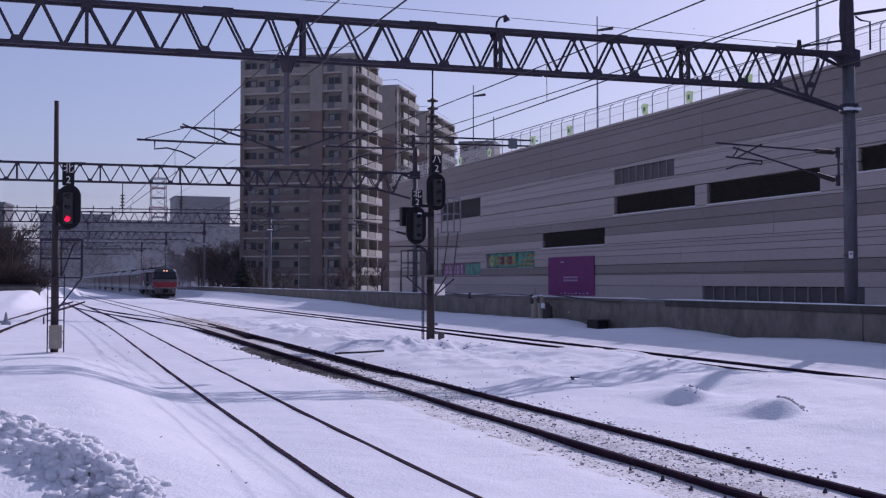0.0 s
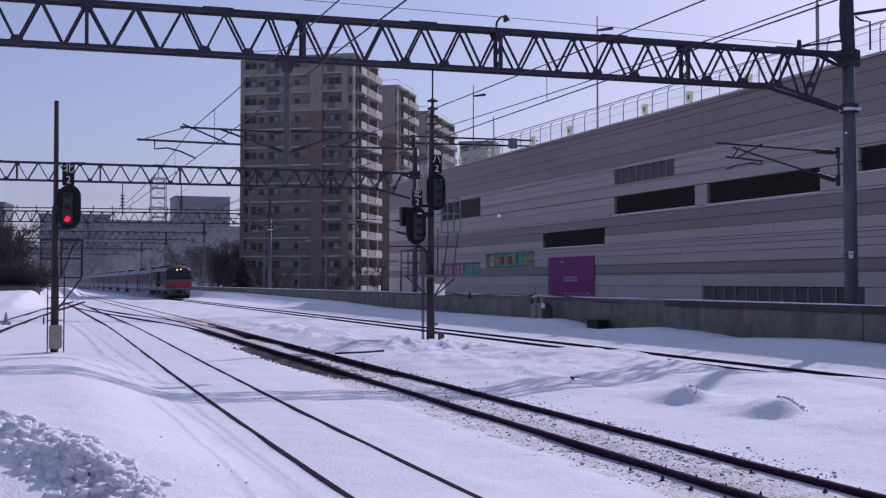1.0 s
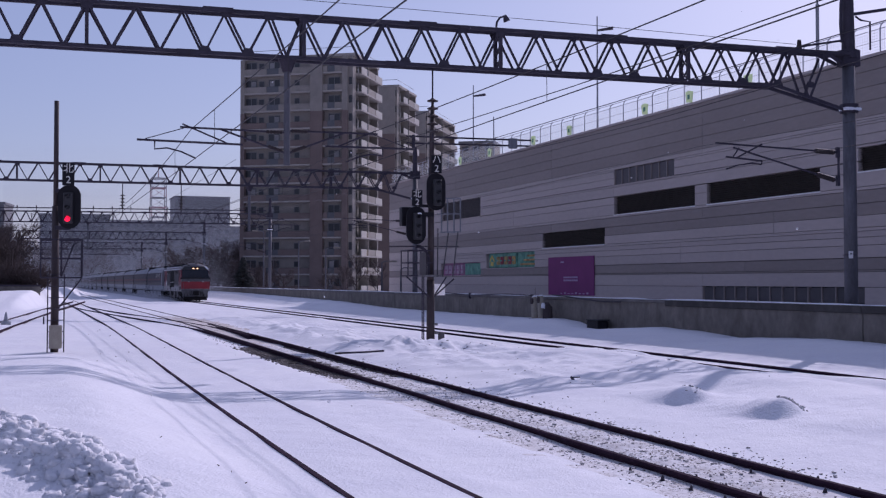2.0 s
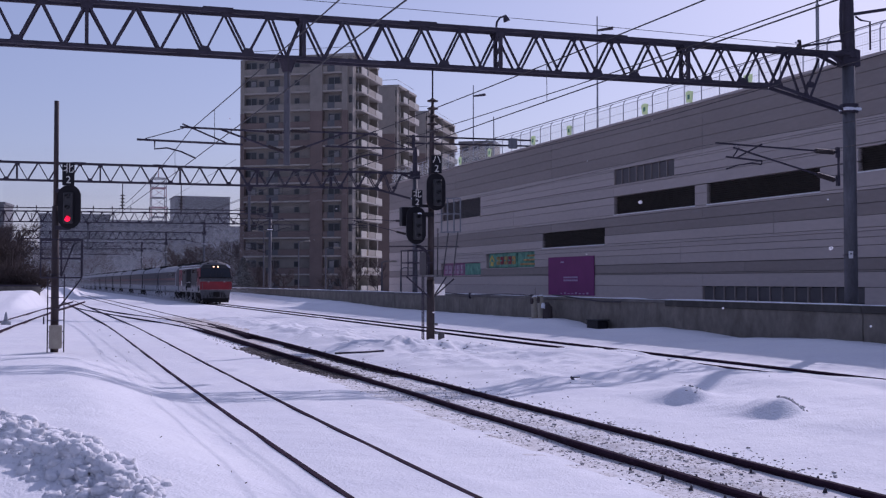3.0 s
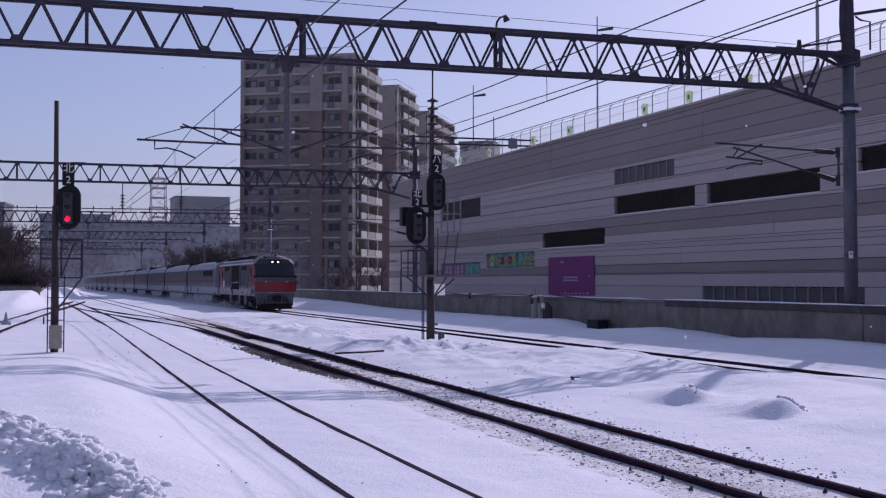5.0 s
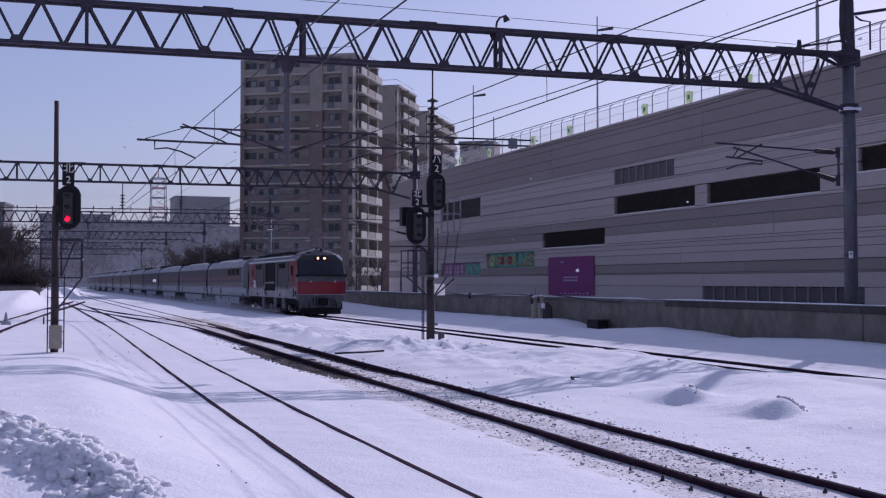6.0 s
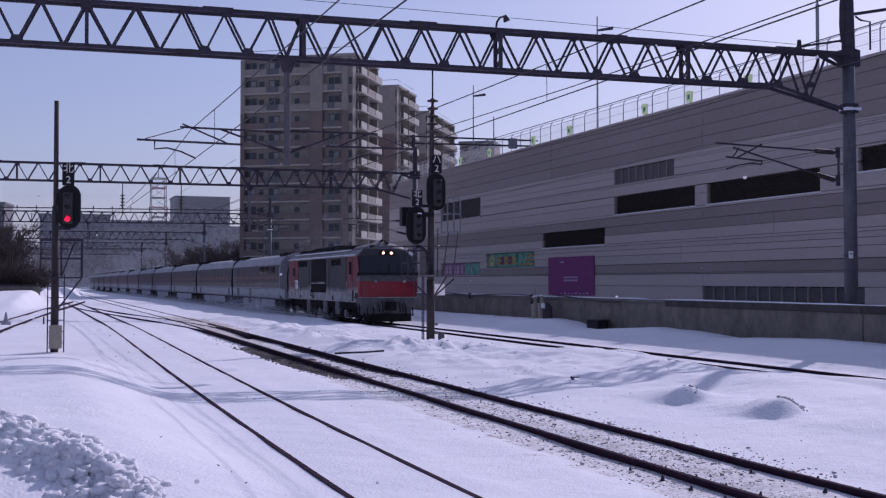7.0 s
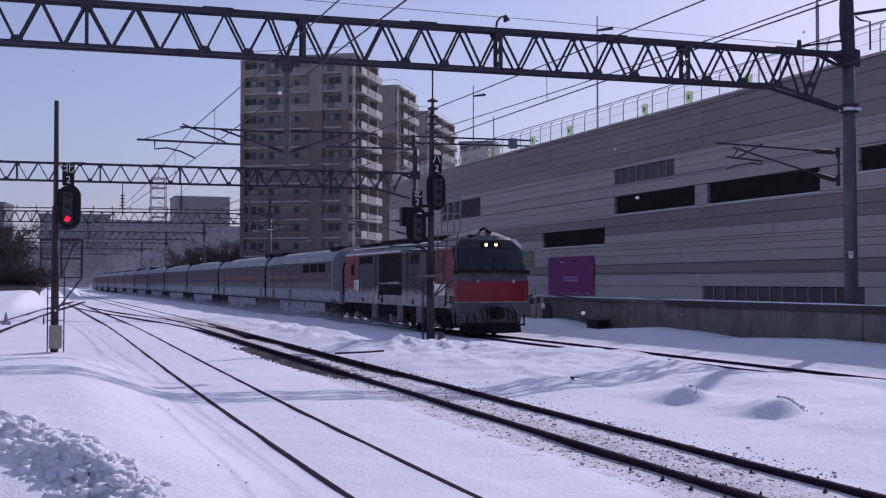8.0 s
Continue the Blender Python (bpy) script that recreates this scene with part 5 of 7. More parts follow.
def make_signals():
    a = thing("railway_signal", "tall railway signal post showing a red light", "signal", pose(0.74, 35.0, -0.05), "signals")
    part("post", Shape().tube((0, 0, 0), (0, 0, 4.3), 0.115, 0.10, 12).tube((0, 0, 4.3), (0, 0, 7.4), 0.075, 0.07, 10), POST, a, "rusty dark steel post", smooth=True)
    signal_head(a, 0.37, 4.27, 1.29, 0.66, 2, -16)
    plate(a, 0.335, 5.22, 0.34, 0.66, "\u53172", 0.30)
    part("head_bracket", Shape().box(-0.02, -0.16, 3.6, 0.42, -0.02, 3.72).box(-0.02, -0.16, 4.7, 0.42, -0.02, 4.8), STEEL, a)
    part("plate_bracket", Shape().tube((0.33, -0.2, 4.6), (0.33, -0.2, 5.5), 0.03), STEEL, a)
    cage(a, -0.40, 0.74, 2.22, 3.30)
    part("platform_strut", Shape().tube((0.75, -0.1, 2.2), (0.06, -0.05, 1.25), 0.022), STEEL, a)
    part("platform_strut", Shape().tube((0.18, -0.1, 2.25), (0.55, -0.1, 3.3), 0.02), STEEL, a)
    ladder(a, -0.20, 0.255, -0.14, 0.0, 2.3)
    part("relay_box", Shape().box(-0.16, -0.34, 0.14, 0.20, -0.16, 0.82, 0.02), BOX_BEIGE, a, "beige metal relay box")
    b = thing("railway_signal", "signal post with two dark heads and caged platforms", "signal", pose(13.22, 37.2, 0.0), "signals")
    part("post", Shape().tube((-0.03, 0, -0.2), (-0.03, 0, 2.1), 0.145, 0.135, 14).tube((-0.03, 0, 2.1), (0.0, 0, 6.0), 0.12, 0.10, 14).tube((0.0, 0, 6.0), (0.04, 0, 8.15), 0.085, 0.075, 12), POST, b, "rusty dark steel post", smooth=True)
    signal_head(b, 0.07, 5.16, 1.30, 0.70, -1, 2)
    signal_head(b, -0.66, 3.98, 1.31, 0.74, -1, 6)
    plate(b, 0.08, 6.12, 0.38, 0.62, "\u30cf2", 0.34)
    plate(b, -0.63, 4.92, 0.38, 0.56, "\u53172", 0.30)
    part("back_box", Shape().box(-1.10, -0.05, 3.96, -0.45, 0.25, 4.62, 0.02), SIG, b)
    part("head_bracket", Shape().box(-0.55, -0.14, 4.3, 0.05, -0.02, 4.45).box(-0.5, -0.14, 4.62, 0.05, -0.02, 4.72).box(0, -0.16, 4.6, 0.2, -0.02, 4.7), SIG, b)
    part("bent_tube", Shape().path([(-0.62, -0.1, 3.24), (-0.45, -0.1, 3.25), (-0.28, -0.1, 3.13), (-0.15, -0.08, 2.92), (-0.11, -0.06, 2.6), (-0.11, -0.05, 2.2)], 0.06), STEEL, b)
    cage(b, -1.01, -0.08, 2.26, 3.11)
    part("grey_board", Shape().box(-0.60, -0.50, 2.27, -0.37, -0.47, 3.04, 0.004), LOUVRE, b, "pale grey metal board on the platform rail")
    # open ladder cage on the right, standing on the platform
    for x, z0 in ((0.41, 3.75), (0.64, 3.75), (0.88, 3.75), (1.12, 3.80)):
        part("cage_bar", Shape().tube((x, 0.1, z0), (x, 0.1, 4.97), 0.026, None, 6), GALV, b)
    for z in (4.97, 4.42, 3.78):
        part("cage_rail", Shape().path([(0.20, -0.1, z - 0.02), (0.41, 0.1, z - 0.01), (1.13, 0.1, z + 0.02)], 0.024), GALV, b)
    for x0, x1, z0, z1 in ((0.45, 0.67, 2.2, 3.76), (0.83, 1.03, 2.2, 3.78), (0.26, 0.28, 2.2, 3.9)):
        part("ladder_rail", Shape().tube((x0, 0.1, z0), (x1, 0.1, z1), 0.024), LOUVRE, b)
    part("platform_plate", Shape().box(-0.64, -0.55, 2.21, 0.20, 0.2, 2.27), FROST, b, "frosty steel step")
    part("platform_strut", Shape().tube((-0.98, -0.2, 2.21), (-0.12, -0.1, 1.50), 0.028), STEEL, b)
    part("platform_strut", Shape().tube((0.88, 0.1, 2.13), (0.08, 0.05, 1.48), 0.028), STEEL, b)
    part("cross_rail", Shape().tube((-1.52, 0.1, 3.26), (1.05, 0.1, 3.28), 0.020), STEEL, b)
    ladder(b, -0.41, -0.35, -0.2, 0.0, 2.3)
    part("white_board", Shape().box(0.10, 0.26, 1.55, 0.60, 0.28, 1.95, 0.004), BOARD, b, "small white board")
    part("platform_strut", Shape().tube((0.52, -0.1, 2.2), (0.08, -0.08, 1.55), 0.025), STEEL, b)
    for x, z in ((0.14, 0.25), (0.10, 0.55)):
        part("post_fitting", Shape().box(x - 0.05, -0.16, z - 0.04, x + 0.08, -0.08, z + 0.04), FROST, b)
    part("foot_box", Shape().box(0.24, -0.2, -0.1, 0.42, 0.0, 0.27, 0.015), LOUVRE, b)


make_signals()


# ---- apartment towers ----
def slab_tower(px, py, wide, deep, floors, top, bays, blank=False):
    """A staggered apartment slab. Local x runs along the front, local y along the sunlit side; the front right corner is the origin."""
    t = thing("apartment_tower", "tall grey and brown tiled apartment block with pale balconies", "building", pose(px, py, 0, 0, 0, -33.95), "apartment towers")
    fh = top / floors
    part("core", Shape().box(-wide + 0.6, 0.85, -0.3, -1.2, deep, top), TILE_G, t)
    part("roof_slab", Shape().box(-wide + 0.2, 0.5, top, 0.2, deep + 0.3, top + 0.45), BALC, t)
    split = floors - 3
    for x0, x1 in ((-wide, -wide + 0.7), (-7.3, -5.2), (-5.2 if blank else -1.9, -0.55 if blank else -1.0)):
        part("pier", Shape().box(x0, -0.25 if x0 > -8 else 0.0, -0.3, x1, 1.6, fh * split), TILE_B, t, "brown tiled pier")
        part("pier", Shape().box(x0, -0.22 if x0 > -8 else 0.02, fh * split, x1, 1.6, top), TILE_G, t)
    part("side_pier", Shape().box(-1.4, 0.4, -0.3, -0.25, 2.1, top), TILE_G, t)
    part("end_wall", Shape().box(-1.2, deep - 0.5, -0.3, 0.1, deep, top), TILE_G, t)
    bal_a, bal_a2 = [Shape().box(-wide + 0.75, -0.05, 0, -wide + 4.6, 0.10, 1.0).box(-wide + 6.7, -0.05, 0, -7.35, 0.10, 1.0).mesh("balcony_front", m) for m in (TILE_B, TILE_G)]
    pane_a = Shape().box(-wide + 4.62, -0.02, 0.05, -wide + 6.68, 0.04, 1.0).mesh("glass_rail", RAIL_GLASS)
    slab_a = Shape().box(-wide + 0.7, -0.12, -0.22, -7.3, 1.5, 0.02).mesh("balcony_slab", BALC)
    bal_b, bal_b2 = [Shape().box(-5.15, -0.05, 0, -4.42, 0.10, 1.0).box(-3.18, -0.05, 0, -1.95, 0.10, 1.0).mesh("balcony_front", m) for m in (TILE_B, TILE_G)]
    pane_b = Shape().box(-4.40, -0.02, 0.05, -3.20, 0.04, 1.0).mesh("glass_rail", RAIL_GLASS)
    slab_b = Shape().box(-5.2, -0.12, -0.22, -1.9, 1.5, 0.02).mesh("balcony_slab", BALC)
    side_slab = Shape().box(-1.1, 2.0, -0.2, 0.75, deep + 0.2, 0.02).mesh("side_slab", BALC)
    side_a = Shape().box(0.62, 2.0, 0.02, 0.75, deep * 0.36, 1.05).mesh("balcony_panel", PANEL_W)
    side_b = Shape().box(0.62, deep * 0.42, 0.02, 0.75, deep * 0.72, 1.05).mesh("balcony_panel", BALC_W)
    side_c = Shape().box(0.62, deep * 0.74, 0.02, 0.75, deep + 0.2, 1.05).mesh("balcony_panel", PANEL_W)
    side_g = Shape().box(0.64, deep * 0.36, 0.02, 0.70, deep * 0.42, 1.0).mesh("balcony_glass", GLASS)
    side_div = Shape().box(-1.0, deep * 0.44, 0.02, 0.70, deep * 0.44 + 0.12, fh - 0.25).mesh("partition", BALC_W)
    side_win = Shape().box(-1.22, 2.4, 0.3, -1.14, deep - 1, 2.1).mesh("side_window", FLAT_GLASS)
    win = Shape().box(-0.95, 0.78, 0.4, 0.95, 0.84, 2.2).mesh("window", FLAT_GLASS)
    frame_m = Shape().box(-1.02, 0.74, 0.4, -0.92, 0.80, 2.27).box(0.92, 0.74, 0.4, 1.02, 0.80, 2.27).box(-0.05, 0.74, 0.4, 0.05, 0.80, 2.2).box(-0.92, 0.74, 2.18, 0.92, 0.80, 2.27).mesh("frame", FAR_WALL)
    small = Shape().box(-0.42, 0.78, 1.15, 0.42, 0.84, 2.0).mesh("window", FLAT_GLASS)
    small_f = Shape().box(-0.48, 0.75, 1.10, -0.40, 0.80, 2.05).box(0.40, 0.75, 1.10, 0.48, 0.80, 2.05).box(-0.48, 0.75, 2.0, 0.48, 0.80, 2.07).mesh("frame", FAR_WALL)
    curtain = Shape().box(-0.8, 0.765, 1.0, -0.05, 0.775, 2.05).mesh("curtain", CURTAIN)
    ac = Shape().box(-0.4, 0.5, 0, 0.4, 0.85, 0.65, 0.03).mesh("outdoor_unit", BALC_W)
    corner_win = Shape().box(-0.9, 0.36, 0.9, -0.35, 0.40, 2.1).mesh("corner_window", FLAT_GLASS)
    rng = random.Random(int(px))
    for k in range(floors):
        z = k * fh + 0.35
        hi = k >= split
        part("balcony_slab", slab_a, BALC, t, at=pose(0, 0, z))
        part("balcony_front", bal_a2 if hi else bal_a, TILE_B, t, at=pose(0, 0, z))
        part("glass_rail", pane_a, RAIL_GLASS, t, at=pose(0, 0, z))
        part("glass_rail", pane_b, RAIL_GLASS, t, at=pose(0, 0, z))
        part("balcony_slab", slab_b, BALC, t, at=pose(0, 0, z))
        part("balcony_front", bal_b2 if hi else bal_b, TILE_B, t, at=pose(0, 0, z))
        s = part("side_balcony", side_slab, BALC, t, at=pose(0, 0, z))
        part("balcony_panel", side_a, BALC_W, s)
        part("balcony_panel", side_b, BALC_W, s)
        part("balcony_panel", side_c, PANEL_W, s)
        part("balcony_glass", side_g, GLASS, s)
        part("partition", side_div, BALC_W, s)
        part("side_window", side_win, FLAT_GLASS, s)
        part("corner_window", corner_win, FLAT_GLASS, t, at=pose(0, 0, z))
        for x in bays:
            slim = x in (-16.1, -9.9)
            w = part("window", small if slim else win, FLAT_GLASS, t, at=pose(x, 0, z))
            part("window_frame", small_f if slim else frame_m, FAR_WALL, w)
            if rng.random() < 0.6 and not slim:
                part("curtain", curtain, CURTAIN, w, at=pose(rng.choice((0, 0.85)), 0, 0))
        if rng.random() < 0.6:
            part("outdoor_unit", ac, BALC_W, t, at=pose(rng.choice((-14.5, -9.0, -4.0)), 0, z))
    part("roof_rail", Shape().path([(-wide + 0.6, 0.8, top + 1.5), (-0.3, 0.8, top + 1.5), (-0.3, deep, top + 1.5)], 0.05), GALV, t)
    return t


BAYS = (-17.9, -16.1, -13.85, -9.9, -3.5)
slab_tower(48.6, 174.0, 19.5, 13.2, 13, 38.4, BAYS)
slab_tower(68.1, 211.6, 19.5, 13.5, 13, 40.6, BAYS[:3], True)
slab_tower(87.0, 247.3, 19.5, 27.0, 13, 41.5, BAYS[:3], True)


def far_block(name, x, y, rz, w, d, h, floors, cols, wall, label):
    """A distant building with its storeys of windows on the front and one side."""
    t = thing(name, label, "building", pose(x, y, 0, 0, 0, rz), "distant buildings")
    part("wall", Shape().box(0, 0, -0.5, w, d, h), wall, t)
    part("roof", Shape().box(-0.3, -0.3, h, w + 0.3, d + 0.3, h + 0.6), FAR_GREY, t)
    fh = h / max(1, floors)
    win = Shape().box(0, -0.06, 0, w / max(1, cols) * 0.55, 0.05, fh * 0.40).mesh("window", FAR_GLASS)
    for k in range(floors):
        for c in range(cols):
            part("window", win, GLASS, t, at=pose(w * (c + 0.22) / cols, 0, fh * (k + 0.35)))
    return t


far_block("distant_apartments", 27.5, 437, 0, 32, 14, 24.5, 8, 11, FAR_WALL, "pale distant apartment block with rows of windows")
far_block("distant_apartments", 4.0, 455, 0, 25.5, 14, 27.5, 9, 7, FAR_GREY, "grey distant apartment block behind the gantries")
far_block("distant_hall", 60.8, 509, 0, 24, 20, 39.5, 0, 0, FAR_GREY, "grey windowless flat-roofed distant building")
far_block("distant_apartments", 64, 420, 0, 26, 14, 22, 7, 8, FAR_WALL, "pale low apartment block far down the line")
far_block("distant_apartments", 106, 276, -33.95, 9, 9, 38.2, 13, 3, BALC_W, "small beige apartment block beyond the shopping building")
far_block("distant_apartments", -22, 330, -10, 16, 12, 23, 7, 5, FAR_GREY, "grey apartment block behind bare trees")


def make_pylon():
    p = thing("radio_mast", "red and white lattice radio mast on the skyline", "mast", pose(75.2, 717, 0))
    h, w0, w1 = 66, 10.0, 8.5
    for k in range(11):
        z0, z1 = h * k / 11, h * (k + 1) / 11
        a, b = (w0 + (w1 - w0) * k / 11) / 2, (w0 + (w1 - w0) * (k + 1) / 11) / 2
        m = PYLON_RED if k % 2 else FAR_WALL
        for sx, sy in ((-1, -1), (1, -1), (1, 1), (-1, 1)):
            part("leg", Shape().bar((sx * a, sy * a, z0), (sx * b, sy * b, z1), 0.5, 0.5), m, p)
        for sx in (-1, 1):
            part("lattice_bar", Shape().bar((sx * a, -a, z0), (-sx * b, -b, z1), 0.25, 0.25), m, p)
            part("girt", Shape().bar((-b, sx * b, z1), (b, sx * b, z1), 0.6, 0.6), m, p)
    part("aerial", Shape().tube((0, 0, h), (0, 0, h + 9), 0.35, 0.15), PYLON_RED, p)


make_pylon()


# ---- trees ----
def limb(s, p, d, length, r, depth, rng, tips):
    q = p + d * length
    s.tube(p, q, r, r * 0.6, 5 if depth > 1 else 3)
    if depth == 0:
        tips.append((q, d))
        return
    for k in range(3):
        nd = (d + Vector((rng.uniform(-0.6, 0.6), rng.uniform(-0.6, 0.6), rng.uniform(-0.1, 0.45)))).normalized()
        limb(s, p.lerp(q, (0.45, 0.75, 1.0)[k]), nd, length * rng.uniform(0.6, 0.85), max(0.014, r * 0.6), depth - 1, rng, tips)


def bare_tree(seed, h):
    rng = random.Random(seed)
    s, tips = Shape(), []
    t = thing("bare_tree", "leafless dark winter tree with dense fine twigs", "tree", group="bare trees")
    lean = Vector((rng.uniform(-0.05, 0.05), rng.uniform(-0.05, 0.05), 1)).normalized()
    s.tube((0, 0, -0.3), lean * h * 0.62, h * 0.018, h * 0.008, 6)
    for k in range(9):
        z = h * (0.14 + 0.48 * k / 8)
        a = rng.uniform(0, 6.28)
        d = Vector((math.cos(a), math.sin(a), rng.uniform(0.5, 1.1))).normalized()
        limb(s, lean * z, d, h * rng.uniform(0.14, 0.2), h * 0.008, 3, rng, tips)
    part("trunk", s, BARK, t)
    c = Shape()
    for q, d0 in tips:
        for k in range(5):
            d = (d0 * 0.7 + Vector((rng.gauss(0, 0.7), rng.gauss(0, 0.7), rng.gauss(0.3, 0.6)))).normalized()
            c.spike(q - d0 * 0.25 * k / 5, q + d * rng.uniform(0.4, 1.0) * h / 10, 0.022)
    part("crown", c, TWIG, t)
    return t


protos = [bare_tree(11, 9.0), bare_tree(12, 9.0), bare_tree(13, 9.0)]
spots = []
trng = random.Random(4)
for k in range(34):
    y = trng.uniform(112, 260)
    spots.append((trng.uniform(-0.055 * y, -1.2 - 0.006 * y), y, trng.uniform(0.75, 1.15) * (0.55 + y / 330)))
for k in range(16):
    spots.append((trng.uniform(-9, 7), trng.uniform(325, 390), trng.uniform(1.2, 1.8)))
for k in range(40):
    y = trng.uniform(200, 262)
    spots.append((trng.uniform(0.118 * y, 0.19 * y), y, trng.uniform(0.7, 1.15) * (0.35 + y / 330)))
for k in range(14):
    y = trng.uniform(345, 400)
    spots.append((trng.uniform(10, 0.15 * y), y, trng.uniform(0.8, 1.5)))
for k in range(46):
    y = trng.uniform(108, 150)
    spots.append((trng.uniform(-0.075 * y, -0.012 * y), y, trng.uniform(0.35, 0.7)))
for k in range(9):
    spots.append((trng.uniform(26, 34), trng.uniform(150, 172), trng.uniform(0.4, 0.6)))
spots += [(40.5, 150, 0.55), (43.5, 154, 0.65), (37, 145, 0.45), (27.5, 128, 0.45), (46, 152, 0.6)]
for k, (x, y, sc) in enumerate(spots):
    m = pose(x, y, snow_height(x, y) - 0.1, 0, 0, trng.uniform(0, 360))
    if k < 3:
        protos[k].matrix_basis = m @ Matrix.Scale(sc, 4)
    else:
        copy_thing(protos[k % 3], m).scale = (sc, sc, sc * trng.uniform(0.9, 1.1))


def shrub(seed):
    rng = random.Random(seed)
    s, tips = Shape(), []
    t = thing("bare_shrub", "leafless dark shrub with dense twigs behind a low wall", "shrub", group="bare shrubs")
    for k in range(12):
        a = rng.uniform(0, 6.28)
        d = Vector((0.7 * math.cos(a), 0.7 * math.sin(a), rng.uniform(0.5, 1.2))).normalized()
        limb(s, Vector((0.02 * math.cos(a), 0.02 * math.sin(a), -0.1)), d, rng.uniform(0.6, 1.0), 0.03, 2, rng, tips)
    part("trunk", s, BARK, t)
    c = Shape()
    for q, d0 in tips:
        for k in range(5):
            d = (d0 * 0.6 + Vector((rng.gauss(0, 0.8), rng.gauss(0, 0.8), rng.gauss(0.2, 0.6)))).normalized()
            c.spike(q - d0 * 0.2, q + d * rng.uniform(0.4, 0.9), 0.022)
    part("crown", c, TWIG, t)
    return t


bush = shrub(31)
for k in range(22):
    x, y = -9.0 + 0.47 * k, 106.5 + trng.uniform(0, 5)
    m = pose(x, y, snow_height(x, y), 0, 0, trng.uniform(0, 360))
    if k == 0:
        bush.matrix_basis = m
    else:
        sc = trng.uniform(0.9, 1.4)
        copy_thing(bush, m).scale = (sc, sc, sc)


def low_wall():
    w = thing("low_wall", "low dark wall behind the snow bank", "wall", kind="structure")
    part("wall_section", Shape().box(-30, 104, 0.2, 1.0, 104.4, 1.68, 0.03), CONC, w)
    part("coping", Shape().box(-30, 103.9, 1.62, 1.1, 104.5, 1.76), STEEL, w)


low_wall()
# unseen blocks, added so the train's glass mirrors them instead of bright horizon sky
for k, (y, h) in enumerate(((-70, 13), (-20, 16), (30, 12), (85, 18), (140, 13), (200, 16), (260, 14))):
    far_block("trackside_apartments", -34, y, 90, 46, 14, h, int(h / 3), 12, FAR_WALL, "unseen pale block added beside the yard to shape reflections")


def make_fir():
    t = thing("fir_tree", "small dark green conifer behind the wall", "tree", pose(26.8, 150, 0) @ Matrix.Diagonal((1.85, 1.85, 0.90, 1)))
    part("trunk", Shape().tube((0, 0, 0), (0, 0, 5.6), 0.13, 0.03), BARK, t)
    rng = random.Random(9)
    s = Shape()
    for k in range(420):
        z = 0.6 + 5.2 * (k / 420)
        r = 1.55 * (1 - (z - 0.4) / 5.6) * rng.uniform(0.35, 1.08)
        a = rng.uniform(0, 2 * math.pi)
        p = Vector((0, 0, z))
        q = Vector((r * math.cos(a), r * math.sin(a), z - 0.25 * r + 0.1))
        s.tube(p.lerp(q, 0.3), q, 0.10, 0.02, 4)
        s.clump(p.lerp(q, 0.75), 0.13, k, 0.5, 5, 3, 0.6)
    part("crown", s, NEEDLE, t)


make_fir()


def street_lamp(x, y, h, arm):
    t = thing("street_lamp", "slim grey street lamp with a snowy head behind the wall", "lamp", pose(x, y, 0), "street lamps")
    part("pole", Shape().tube((0, 0, 0), (0, 0, h), 0.09, 0.055, 8), MAST, t)
    part("arm", Shape().path([(0, 0, h), (arm * 0.5, -0.1, h + 0.12), (arm, -0.2, h + 0.1)], 0.045), MAST, t)
    part("lamp_head", Shape().box(min(arm, arm * 1.9), -0.4, h + 0.02, max(arm, arm * 1.9), 0.0, h + 0.16, 0.03), BALC_W, t)


for x, y, h, arm in ((26.5, 116, 6.2, 0.6), (26.5, 104.5, 5.2, 0.7), (27, 88, 3.6, 0.6), (27, 83, 3.0, 0.5), (24.6, 125, 7.6, -0.7)):
    street_lamp(x, y, h, arm)


def blown_snow(n):
    """Fine snow grains over the far tracks that stand in for the distance haze."""
    g = np.random.default_rng(61)
    rows = int((n / 2.6) ** 0.5)
    cols = n // rows
    n = rows * cols
    i, j = np.meshgrid(np.arange(cols), np.arange(rows))
    u = (i.ravel() + g.uniform(0, 1, n)) / cols
    v = (j.ravel() + g.uniform(0, 1, n)) / rows
    y = g.uniform(262, 425, n)
    x = y * (-0.02 + 0.25 * u)
    z = np.minimum(32.0, -0.036 * np.log(1 - 0.985 * v) * y)
    turn = g.uniform(0, 6.283, n)[:, None] + np.array([0, 2.094, 4.189])
    c = np.stack([x, y, z], 1)[:, None, :]
    v = (c + 0.030 * np.stack([np.cos(turn), 0.4 * np.sin(turn * 3 + 1), np.sin(turn)], 2)).reshape(-1, 3)
    me = bpy.data.meshes.new("blown_snow")
    me.from_pydata(v.tolist(), [], np.arange(3 * n).reshape(-1, 3).tolist())
    me.materials.append(POWDER)
    tagged(new("blown_snow", me), "fine snow grains standing in for haze over far tracks", "blown snow", kind="stuff")


blown_snow(640000)


def hang_string(x, y, z0):
    h = thing("hanging_insulator", "brown insulator string hung beneath a gantry beam", "insulator", pose(x, y, 0), "hanging insulators")
    part("rod", Shape().tube((0, 0, z0), (0, 0, z0 - 1.9), 0.03, None, 6), STEEL, h)
    part("insulator", insulator(Shape(), (0, 0, z0 - 0.7), (0, 0, z0 - 1.7), 0.17, 5, DISCS), INSUL, h)


hang_string(5.3, 70.55, 8.0)
hang_string(8.75, 70.35, 8.0)


